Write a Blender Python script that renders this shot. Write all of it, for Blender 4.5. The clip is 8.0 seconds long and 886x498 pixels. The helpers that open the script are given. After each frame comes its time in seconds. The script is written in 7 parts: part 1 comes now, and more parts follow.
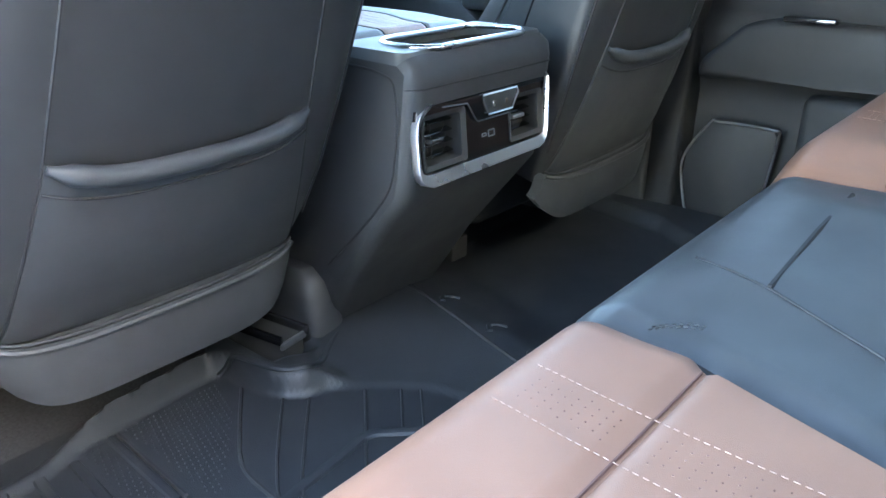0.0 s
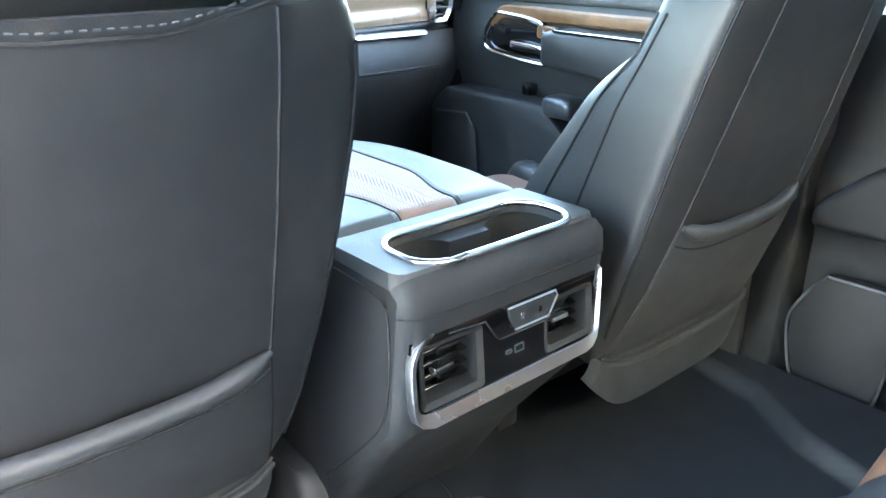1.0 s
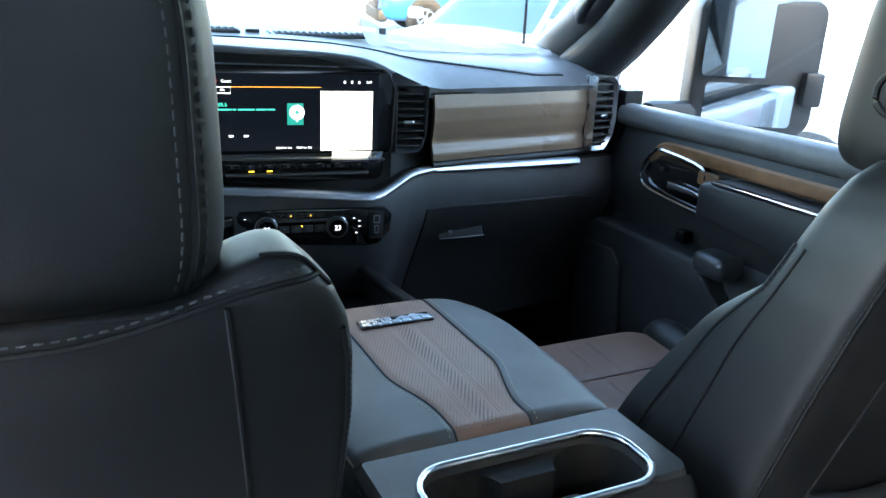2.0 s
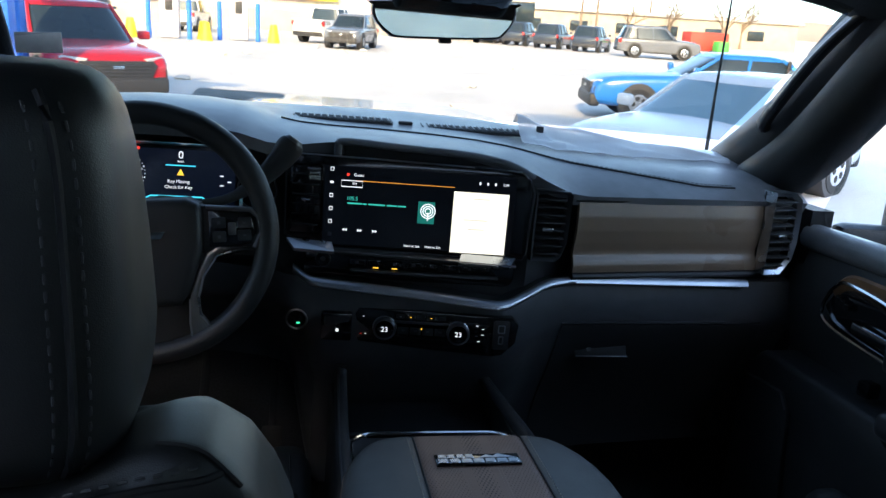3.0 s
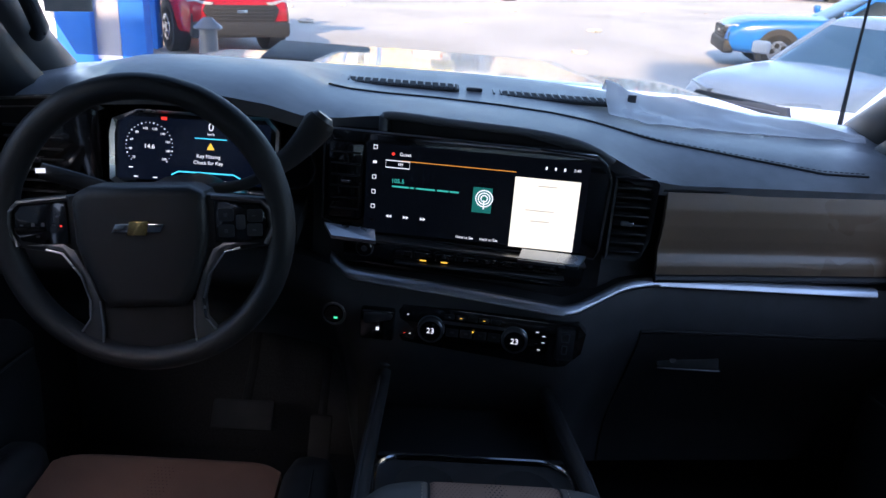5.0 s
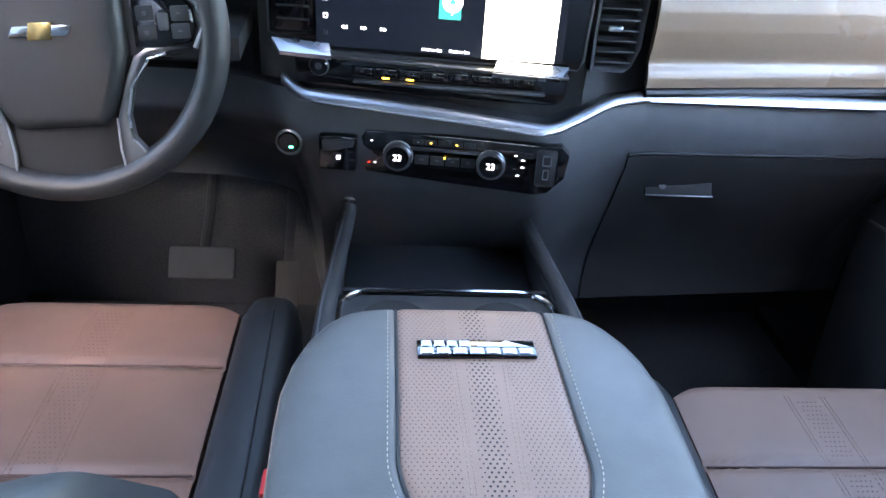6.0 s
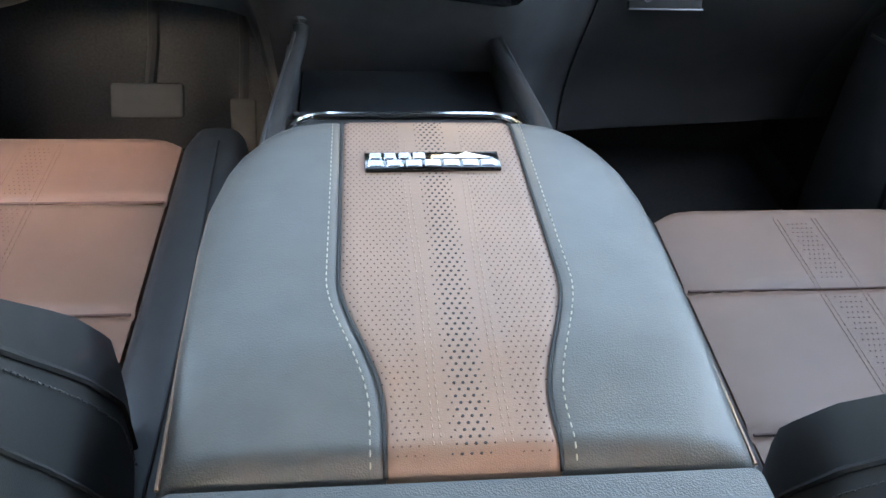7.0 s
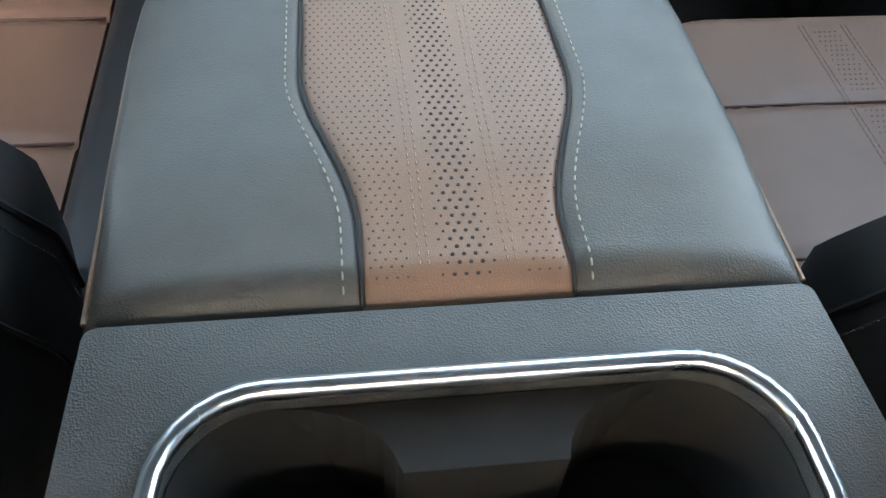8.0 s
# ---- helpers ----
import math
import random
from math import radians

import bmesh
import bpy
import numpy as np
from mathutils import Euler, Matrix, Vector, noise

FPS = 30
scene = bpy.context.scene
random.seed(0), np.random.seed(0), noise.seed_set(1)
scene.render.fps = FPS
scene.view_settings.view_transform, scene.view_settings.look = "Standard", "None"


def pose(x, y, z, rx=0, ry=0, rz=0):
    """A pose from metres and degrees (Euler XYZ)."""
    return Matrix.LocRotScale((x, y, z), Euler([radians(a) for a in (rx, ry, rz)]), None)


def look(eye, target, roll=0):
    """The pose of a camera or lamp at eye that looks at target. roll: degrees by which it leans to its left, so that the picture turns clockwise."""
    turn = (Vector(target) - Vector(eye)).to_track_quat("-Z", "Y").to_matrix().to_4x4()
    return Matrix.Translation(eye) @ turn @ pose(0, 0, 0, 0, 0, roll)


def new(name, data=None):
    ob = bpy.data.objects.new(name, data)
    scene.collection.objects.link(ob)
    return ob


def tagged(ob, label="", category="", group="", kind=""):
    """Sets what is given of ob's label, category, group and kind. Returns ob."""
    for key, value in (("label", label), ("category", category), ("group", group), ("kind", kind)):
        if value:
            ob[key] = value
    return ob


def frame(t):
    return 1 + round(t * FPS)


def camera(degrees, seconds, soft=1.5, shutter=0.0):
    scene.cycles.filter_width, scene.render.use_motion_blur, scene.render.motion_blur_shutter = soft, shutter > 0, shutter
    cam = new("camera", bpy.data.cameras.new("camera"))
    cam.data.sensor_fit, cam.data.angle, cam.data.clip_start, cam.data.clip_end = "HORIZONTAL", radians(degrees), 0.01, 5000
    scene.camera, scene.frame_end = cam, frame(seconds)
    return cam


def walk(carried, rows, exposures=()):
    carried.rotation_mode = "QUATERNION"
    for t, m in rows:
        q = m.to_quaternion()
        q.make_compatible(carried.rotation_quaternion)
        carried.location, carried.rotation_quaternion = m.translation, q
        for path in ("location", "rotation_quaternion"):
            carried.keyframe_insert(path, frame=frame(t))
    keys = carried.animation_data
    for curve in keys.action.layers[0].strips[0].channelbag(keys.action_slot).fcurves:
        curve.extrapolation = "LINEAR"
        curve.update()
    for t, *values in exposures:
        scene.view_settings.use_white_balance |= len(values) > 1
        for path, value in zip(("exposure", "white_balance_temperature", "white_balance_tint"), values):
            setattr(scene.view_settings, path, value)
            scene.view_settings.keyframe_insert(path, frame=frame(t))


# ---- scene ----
cam = camera(58.7, 8.0)
PATH = [
    (0, (-0.902, -0.825, 0.666), (0.509, 0.349, -0.126), 0.4),
    (0.5, (-0.735, -0.741, 0.684), (0.61, 0.523, -0.087), 0.4),
    (1, (-0.604, -0.726, 0.825), (0.609, 0.678, 0.079), 0.1),
    (1.2, (-0.566, -0.713, 0.857), (0.587, 0.748, 0.125), 0.3),
    (1.5, (-0.522, -0.695, 0.911), (0.536, 0.853, 0.213), 1.4),
    (1.8, (-0.443, -0.663, 0.942), (0.487, 0.977, 0.276), 2.3),
    (2, (-0.402, -0.655, 0.956), (0.45, 1.044, 0.333), 2.9),
    (2.1, (-0.385, -0.658, 0.97), (0.414, 1.069, 0.354), 3.1),
    (3.3, (-0.21, -0.552, 1.011), (0.064, 1.38, 0.569), 5.7),
    (3.5, (-0.198, -0.537, 1.03), (0.013, 1.403, 0.59), 6.3),
    (4, (-0.16, -0.472, 1.057), (-0.045, 1.471, 0.595), 5.5),
    (4.2, (-0.147, -0.454, 1.061), (-0.059, 1.486, 0.586), 5.5),
    (5.3, (-0.107, -0.367, 1.003), (0.004, 1.498, 0.29), 4.4),
    (5.5, (-0.103, -0.349, 0.982), (0.023, 1.49, 0.206), 4.3),
    (6, (-0.089, -0.303, 0.926), (0.074, 1.46, -0.004), 3.9),
    (6.5, (-0.067, -0.276, 0.882), (0.118, 1.398, -0.196), 3.6),
    (7, (-0.054, -0.254, 0.843), (0.148, 1.317, -0.378), 3.6),
    (7.5, (-0.051, -0.23, 0.809), (0.164, 1.215, -0.557), 3.8),
    (8, (-0.046, -0.211, 0.766), (0.176, 1.105, -0.724), 4.0),
]
walk(cam, [(t, look(eye, target, roll)) for t, eye, target, roll in PATH],
     exposures=[(0.0, 6.4, 6500, 8), (0.6, 6.6, 6600, 8), (1.1, 7.1, 7200, 8), (1.6, 6.0, 7000, 8), (2.1, 4.85, 6700, 8), (3.3, 3.05, 6400, 14), (4.2, 2.87, 6350, 16), (5.4, 3.8, 6100, 24),
                (6.0, 6.45, 6800, 20), (6.5, 6.6, 7600, 16), (7.2, 6.4, 8500, 16), (8.0, 6.0, 9200, 14)])

# ---- world, sun ----
SUN_EL, SUN_AZ = radians(21), radians(197)
wd = bpy.data.worlds.new("sky")
scene.world = wd
wd.use_nodes = True
wn = wd.node_tree.nodes
sky = wn.new("ShaderNodeTexSky")
sky.sky_type = "NISHITA"
sky.sun_disc = False
sky.sun_elevation, sky.sun_rotation = SUN_EL, SUN_AZ
sky.air_density, sky.dust_density = 1.0, 1.5
wd.node_tree.links.new(sky.outputs[0], wn["Background"].inputs[0])
wn["Background"].inputs[1].default_value = 0.15
sun_data = bpy.data.lights.new("sun", "SUN")
sun_data.energy, sun_data.angle, sun_data.color = 2.7, radians(0.6), (1.0, 0.68, 0.36)
sun = new("sun", sun_data)
sun_dir = Vector((math.sin(SUN_AZ) * math.cos(SUN_EL), math.cos(SUN_AZ) * math.cos(SUN_EL), math.sin(SUN_EL)))
sun.matrix_world = look(tuple(sun_dir * 60), (0, 0, 0))

# ---- materials ----
def mat(name, col, rough=0.5, metal=0.0, vary=0.12, scale=30.0, bump=0.0, bscale=600.0, emit=0.0, spec=0.5, coat=0.0, col2=None, wear=0.0, kind="noise"):
    m = bpy.data.materials.new(name)
    m.use_nodes = True
    nt = m.node_tree
    n, l = nt.nodes, nt.links
    b = n["Principled BSDF"]
    b.inputs["Roughness"].default_value, b.inputs["Metallic"].default_value = rough, metal
    b.inputs["Specular IOR Level"].default_value = spec
    b.inputs["Coat Weight"].default_value = coat
    tc = n.new("ShaderNodeTexCoord")
    if vary or col2:
        t = n.new("ShaderNodeTexNoise")
        t.inputs["Scale"].default_value, t.inputs["Detail"].default_value = scale, 6
        l.new(tc.outputs["Object"], t.inputs["Vector"])
        r = n.new("ShaderNodeValToRGB")
        c2 = col2 or tuple(min(1, c * (1 + vary)) for c in col)
        c1 = col if col2 else tuple(c * (1 - vary) for c in col)
        r.color_ramp.elements[0].position, r.color_ramp.elements[1].position = 0.3, 0.7
        r.color_ramp.elements[0].color, r.color_ramp.elements[1].color = (*c1, 1), (*c2, 1)
        l.new(t.outputs["Fac"], r.inputs["Fac"])
        l.new(r.outputs["Color"], b.inputs["Base Color"])
        t2 = n.new("ShaderNodeTexNoise")
        t2.inputs["Scale"].default_value, t2.inputs["Detail"].default_value = scale * 0.31, 4
        l.new(tc.outputs["Object"], t2.inputs["Vector"])
        mr = n.new("ShaderNodeMapRange")
        mr.inputs["To Min"].default_value, mr.inputs["To Max"].default_value = max(0.02, rough - 0.12 - wear), min(1, rough + 0.12 + wear)
        if rough < 0.15:
            mr.inputs["To Min"].default_value, mr.inputs["To Max"].default_value = rough, rough + 0.06 + wear
        l.new(t2.outputs["Fac"], mr.inputs["Value"])
        l.new(mr.outputs["Result"], b.inputs["Roughness"])
    else:
        b.inputs["Base Color"].default_value = (*col, 1)
    if bump:
        if kind == "noise":
            v = n.new("ShaderNodeTexNoise")
            v.inputs["Scale"].default_value, v.inputs["Detail"].default_value = bscale, 3
            out = v.outputs["Fac"]
        else:
            v = n.new("ShaderNodeTexVoronoi")
            v.inputs["Scale"].default_value = bscale
            out = v.outputs["Distance"]
        l.new(tc.outputs["Object"], v.inputs["Vector"])
        bp = n.new("ShaderNodeBump")
        bp.inputs["Strength"].default_value, bp.inputs["Distance"].default_value = bump, 0.002
        l.new(out, bp.inputs["Height"])
        l.new(bp.outputs["Normal"], b.inputs["Normal"])
    if emit:
        b.inputs["Emission Color"].default_value = (*col, 1)
        b.inputs["Emission Strength"].default_value = emit * 0.5
    return m


def glass_mat(name, tint, gloss=1.0):
    m = bpy.data.materials.new(name)
    m.use_nodes = True
    nt = m.node_tree
    n, l = nt.nodes, nt.links
    n.remove(n["Principled BSDF"])
    tr, gl, mx, fr = n.new("ShaderNodeBsdfTransparent"), n.new("ShaderNodeBsdfGlossy"), n.new("ShaderNodeMixShader"), n.new("ShaderNodeLayerWeight")
    tr.inputs["Color"].default_value = (*tint, 1)
    gl.inputs["Roughness"].default_value = 0.01
    fr.inputs["Blend"].default_value = 0.5
    pw, ml = n.new("ShaderNodeMath"), n.new("ShaderNodeMath")
    pw.operation, pw.inputs[1].default_value = "POWER", 4.0
    ml.operation, ml.inputs[1].default_value, ml.inputs[2].default_value = "MULTIPLY_ADD", 0.45 * gloss, 0.02
    l.new(fr.outputs["Facing"], pw.inputs[0])
    l.new(pw.outputs[0], ml.inputs[0])
    l.new(ml.outputs[0], mx.inputs[0])
    l.new(tr.outputs[0], mx.inputs[1])
    l.new(gl.outputs[0], mx.inputs[2])
    l.new(mx.outputs[0], n["Material Output"].inputs[0])
    return m


# one charcoal leather; bench and lid copies lightened for the light they get
M_BENCH = mat("bench_leather_lit", (0.032, 0.0335, 0.035), 0.40, bump=0.12, bscale=1300, kind="v", vary=0.10)
M_LIDLEATHER = mat("armrest_leather_lit", (0.078, 0.0735, 0.0665), 0.44, bump=0.14, bscale=900, kind="v", vary=0.10)
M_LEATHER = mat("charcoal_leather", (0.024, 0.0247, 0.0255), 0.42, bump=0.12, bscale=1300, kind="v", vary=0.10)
M_VINYL = mat("charcoal_vinyl", (0.031, 0.032, 0.033), 0.48, bump=0.12, bscale=1300, kind="v")
# one saddle leather; lid copy lightened, bench copy dimmed, to match their light
M_LIDBROWN = mat("lid_saddle_leather_lit", (0.25, 0.138, 0.092), 0.50, bump=0.10, bscale=1300, kind="v", vary=0.08, scale=14)
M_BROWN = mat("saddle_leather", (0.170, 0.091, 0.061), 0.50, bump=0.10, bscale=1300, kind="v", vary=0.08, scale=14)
M_BENCHBROWN = mat("bench_saddle_leather_dim", (0.160, 0.080, 0.050), 0.48, bump=0.10, bscale=1300, kind="v", vary=0.08, scale=14)
M_WHEEL = mat("black_wheel_leather", (0.014, 0.0145, 0.015), 0.5, bump=0.12, bscale=1300, kind="v", vary=0.10)
M_SEAM = mat("dark_seam", (0.010, 0.010, 0.011), 0.7, vary=0)
M_BSEAM = mat("brown_seam", (0.07, 0.03, 0.022), 0.7, vary=0)
M_STITCH = mat("cream_stitch", (0.40, 0.34, 0.27), 0.7, vary=0.1, scale=400)
M_BLOCK = mat("satin_badge_block", (0.36, 0.38, 0.41), 0.30, 1.0, vary=0.05)
M_TANSTITCH = mat("tan_stitch", (0.34, 0.215, 0.15), 0.7, vary=0.1, scale=400)
M_DARKSTITCH = mat("grey_stitch", (0.065, 0.066, 0.068), 0.7, vary=0.1, scale=400)
M_PLASTIC = mat("black_plastic", (0.023, 0.0236, 0.025), 0.5, bump=0.25, bscale=1300, kind="v")
# base raised well above charcoal to carry the windshield glare on the pad
M_SOFT = mat("soft_dash_skin_lit", (0.155, 0.160, 0.170), 0.34, bump=0.15, bscale=1200, kind="v")
M_GLOSS = mat("gloss_black", (0.006, 0.006, 0.007), 0.06, vary=0.1, coat=0.5)
M_CHROME = mat("chrome", (0.78, 0.79, 0.81), 0.08, 1.0, vary=0.03)
M_BRIGHT = mat("brushed_chrome", (0.80, 0.81, 0.84), 0.29, 1.0, vary=0.03)
M_SATIN = mat("satin_silver", (0.55, 0.57, 0.60), 0.28, 1.0, vary=0.05)
M_TRIMLINE = mat("brushed_trim_line", (0.50, 0.52, 0.56), 0.40, 1.0, vary=0.05)
M_DECK = mat("console_deck_skin", (0.062, 0.064, 0.064), 0.42, bump=0.22, bscale=1000, kind="v")
M_DGREY = mat("grey_satin_trim", (0.10, 0.10, 0.105), 0.35, 0.6, vary=0.08)
M_DSATIN = mat("dark_satin_metal", (0.24, 0.235, 0.235), 0.32, 0.9, vary=0.06)
M_RUBBER = mat("rubber_mat", (0.016, 0.0172, 0.019), 0.50, spec=0.3, bump=0.2, bscale=500, wear=0.08, scale=18)
M_CARPET = mat("black_carpet", (0.030, 0.030, 0.032), 0.95, bump=0.8, bscale=900, vary=0.4, scale=200)
# lighter than the dark plastic it stands for: reflected light below the trim
M_LOWDASH = mat("lower_dash_vinyl_lit", (0.050, 0.052, 0.056), 0.42, bump=0.12, bscale=1300, kind="v")
# black plastic darkened further, shade put into rear door and pillar colour
M_DOOR = mat("shaded_door_plastic", (0.010, 0.0103, 0.011), 0.62, spec=0.3, bump=0.2, bscale=1200, kind="v")
# near black for shade in recesses; also pedals, rails and seat bases
M_DARK = mat("black_and_cavity_shade", (0.010, 0.010, 0.010), 0.8, vary=0.2)
M_WOOD = mat("brown_wood_trim", (0.17, 0.085, 0.04), 0.35, vary=0.3, scale=22, coat=0.2)
M_FASCIA = mat("brown_satin_fascia", (0.205, 0.142, 0.098), 0.32, vary=0.06, scale=7, bump=0.1, bscale=700)
M_LINER = mat("headliner_cloth", (0.035, 0.046, 0.048), 0.95, bump=0.4, bscale=800, vary=0.15, scale=120)
M_PILLAR = mat("pillar_trim", (0.022, 0.0215, 0.021), 0.6, bump=0.2, bscale=900)
M_GLASS = glass_mat("window_glass", (0.82, 0.85, 0.85), 0.6)
# tinted far beyond clear glass to hold down the brightness outside
M_SHIELD = glass_mat("dimming_windshield_glass", (0.56, 0.59, 0.59), 0.6)
M_TINT = glass_mat("tinted_glass", (0.22, 0.24, 0.24), 0.8)
M_BACKGLASS = glass_mat("back_glass", (0.70, 0.72, 0.66), 0.8)
M_MIRROR = mat("mirror_silver", (0.86, 0.86, 0.80), 0.01, 1.0, vary=0)
M_WHITEPAINT = mat("white_car_paint", (0.45, 0.46, 0.48), 0.18, vary=0.04, scale=2, coat=0.6)
M_SNOW = mat("packed_snow", (0.475, 0.452, 0.425), 0.85, vary=0.10, scale=0.35, bump=0.9, bscale=3.0, col2=(0.645, 0.612, 0.572))
M_WINGMIRROR = mat("wing_mirror_silver", (0.45, 0.48, 0.50), 0.02, 1.0, vary=0)
M_BLACKTRIM = mat("black_mirror_shell", (0.008, 0.008, 0.009), 0.5, vary=0.1)
M_PAPER = mat("white_film", (0.74, 0.75, 0.76), 0.30, vary=0.04, scale=20, bump=0.3, bscale=40)
_nt = M_PAPER.node_tree
_out = next(n for n in _nt.nodes if n.type == "OUTPUT_MATERIAL")
_veil, _mix = _nt.nodes.new("ShaderNodeBsdfTransparent"), _nt.nodes.new("ShaderNodeMixShader")
_mix.inputs[0].default_value = 0.34
_nt.links.new(_out.inputs[0].links[0].from_socket, _mix.inputs[1])
_nt.links.new(_veil.outputs[0], _mix.inputs[2])
_nt.links.new(_mix.outputs[0], _out.inputs[0])

M_PAPER.node_tree.nodes["Principled BSDF"].inputs["Alpha"].default_value = 0.78

# ---- mesh helpers ----
def thing(name, loc, label, category, group="", kind=""):
    return tagged(place_empty(name, loc), label, category, group, kind)


def place_empty(name, loc):
    e = new(name)
    e.empty_display_size = 0.05
    e.matrix_world = Matrix.Translation(loc)
    return e


def attach(ob, parent):
    if parent is not None:
        ob.parent = parent
        if parent.type == "EMPTY":
            ob.matrix_parent_inverse = parent.matrix_world.inverted()
    return ob


def part(name, bm, material, parent=None, label="", sharp=38):
    bmesh.ops.recalc_face_normals(bm, faces=bm.faces)
    me = bpy.data.meshes.new(name)
    bm.to_mesh(me)
    bm.free()
    me.materials.append(material)
    me.shade_smooth()
    me.set_sharp_from_angle(angle=radians(sharp))
    ob = new(name, me)
    if label:
        ob["label"] = label
    return attach(ob, parent)


def merge(bm, other, m=None):
    if m is not None:
        bmesh.ops.transform(other, matrix=m, verts=other.verts)
    tmp = bpy.data.meshes.new("tmp")
    other.to_mesh(tmp)
    other.free()
    bm.from_mesh(tmp)
    bpy.data.meshes.remove(tmp)
    return bm


def box(c, s, bevel=0.0, seg=2, m=None, bm=None):
    b = bmesh.new()
    bmesh.ops.create_cube(b, size=1.0)
    bmesh.ops.scale(b, vec=s, verts=b.verts)
    if bevel:
        bmesh.ops.bevel(b, geom=b.edges[:], offset=bevel, segments=seg, profile=0.5, affect="EDGES")
    mm = Matrix.Translation(c) if m is None else Matrix.Translation(c) @ m
    return merge(bm or bmesh.new(), b, mm)


def loft(rings, closed=True, cap=True, bm=None):
    bm = bm or bmesh.new()
    vs = [[bm.verts.new(p) for p in r] for r in rings]
    k = len(vs[0])
    for a, b in zip(vs, vs[1:]):
        for i in range(k if closed else k - 1):
            j = (i + 1) % k
            bm.faces.new((a[i], a[j], b[j], b[i]))
    if cap and closed:
        bm.faces.new(vs[0])
        bm.faces.new(vs[-1])
    return bm


def ring_frame(p, d):
    d = Vector(d).normalized()
    up = Vector((0, 0, 1)) if abs(d.z) < 0.9 else Vector((0, 1, 0))
    a = d.cross(up).normalized()
    return a, a.cross(d).normalized()


def tube(pts, r, seg=8, closed=False, flat=1.0, bm=None):
    """A round or flattened bar along pts; r may be a list."""
    bm = bm or bmesh.new()
    pts = [Vector(p) for p in pts]
    n = len(pts)
    rings = []
    for i, p in enumerate(pts):
        a, b = (pts[(i - 1) % n], pts[(i + 1) % n]) if closed else (pts[max(0, i - 1)], pts[min(n - 1, i + 1)])
        u, v = ring_frame(p, b - a)
        rr = r[i] if isinstance(r, (list, tuple)) else r
        rings.append([p + (u * math.cos(t) * flat + v * math.sin(t)) * rr for t in (2 * math.pi * k / seg for k in range(seg))])
    if closed:
        rings.append(rings[0])
        loft(rings, cap=False, bm=bm)
        bmesh.ops.remove_doubles(bm, verts=bm.verts, dist=1e-6)
    else:
        loft(rings, bm=bm)
    return bm


def spline(pts, n=8, closed=False):
    """Catmull-Rom through pts."""
    P = [Vector(p) for p in pts]
    k = len(P)
    out = []
    for i in range(k if closed else k - 1):
        a, b, c, d = (P[(i + j) % k] for j in (-1, 0, 1, 2)) if closed else (P[max(0, i - 1)], P[i], P[i + 1], P[min(k - 1, i + 2)])
        for s in range(n):
            t = s / n
            out.append(0.5 * (2 * b + (c - a) * t + (2 * a - 5 * b + 4 * c - d) * t * t + (3 * b - a - 3 * c + d) * t ** 3))
    if not closed:
        out.append(P[-1])
    return out


def rrect(w, h, r, n=5):
    """Outline of a rounded rectangle, half sizes w and h; r one radius or four (from the +,+ corner round)."""
    rs = r if isinstance(r, (list, tuple)) else [r] * 4
    out = []
    for q, (sx, sy) in enumerate(((1, 1), (-1, 1), (-1, -1), (1, -1))):
        for i in range(n + 1):
            a = math.pi / 2 * (q + i / n)
            out.append((sx * (w - rs[q]) + rs[q] * math.cos(a), sy * (h - rs[q]) + rs[q] * math.sin(a)))
    return out


def plate(outline, depth, bevel=0.0, seg=2, m=None, bm=None):
    """A flat plate: 2D outline in local x,z; front face at local y=0 facing -y, back at y=depth."""
    b = bmesh.new()
    f = b.faces.new([b.verts.new((x, 0, z)) for x, z in outline])
    e = bmesh.ops.extrude_face_region(b, geom=[f])
    bmesh.ops.translate(b, vec=(0, depth, 0), verts=[v for v in e["geom"] if isinstance(v, bmesh.types.BMVert)])
    if bevel:
        front = [ed for ed in b.edges if all(abs(v.co.y) < 1e-7 for v in ed.verts)]
        bmesh.ops.bevel(b, geom=front, offset=bevel, segments=seg, profile=0.5, affect="EDGES")
    return merge(bm or bmesh.new(), b, m)


def frame_plate(outer, inner, depth, m=None, bm=None, lift=0.0, inner_depth=None):
    """A frame between two outlines of equal length, front at y=0 (inner edge at y=lift)."""
    k = len(outer)
    R = [[(x, depth, z) for x, z in outer], [(x, 0.0015, z) for x, z in outer], [(ox * 0.93 + ix * 0.07, 0, oz * 0.93 + iz * 0.07) for (ox, oz), (ix, iz) in zip(outer, inner)],
         [(x, lift, z) for x, z in inner], [(x, depth if inner_depth is None else inner_depth, z) for x, z in inner]]
    b = loft([[Vector(p) for p in r] for r in R], cap=False)
    vs = list(b.verts)
    return merge(bm or bmesh.new(), b, m)


def prism(profile, axis, a, b, bevel=0.0, seg=2, bm=None):
    """Extrudes a closed 2D profile along x ('x': profile is y,z), y or z."""
    t = bmesh.new()
    put = {"x": lambda p, v: (v, p[0], p[1]), "y": lambda p, v: (p[0], v, p[1]), "z": lambda p, v: (p[0], p[1], v)}[axis]
    loft([[Vector(put(p, v)) for p in profile] for v in (a, b)], bm=t)
    if bevel:
        bmesh.ops.bevel(t, geom=t.edges[:], offset=bevel, segments=seg, profile=0.5, affect="EDGES", clamp_overlap=True)
    return merge(bm or bmesh.new(), t)


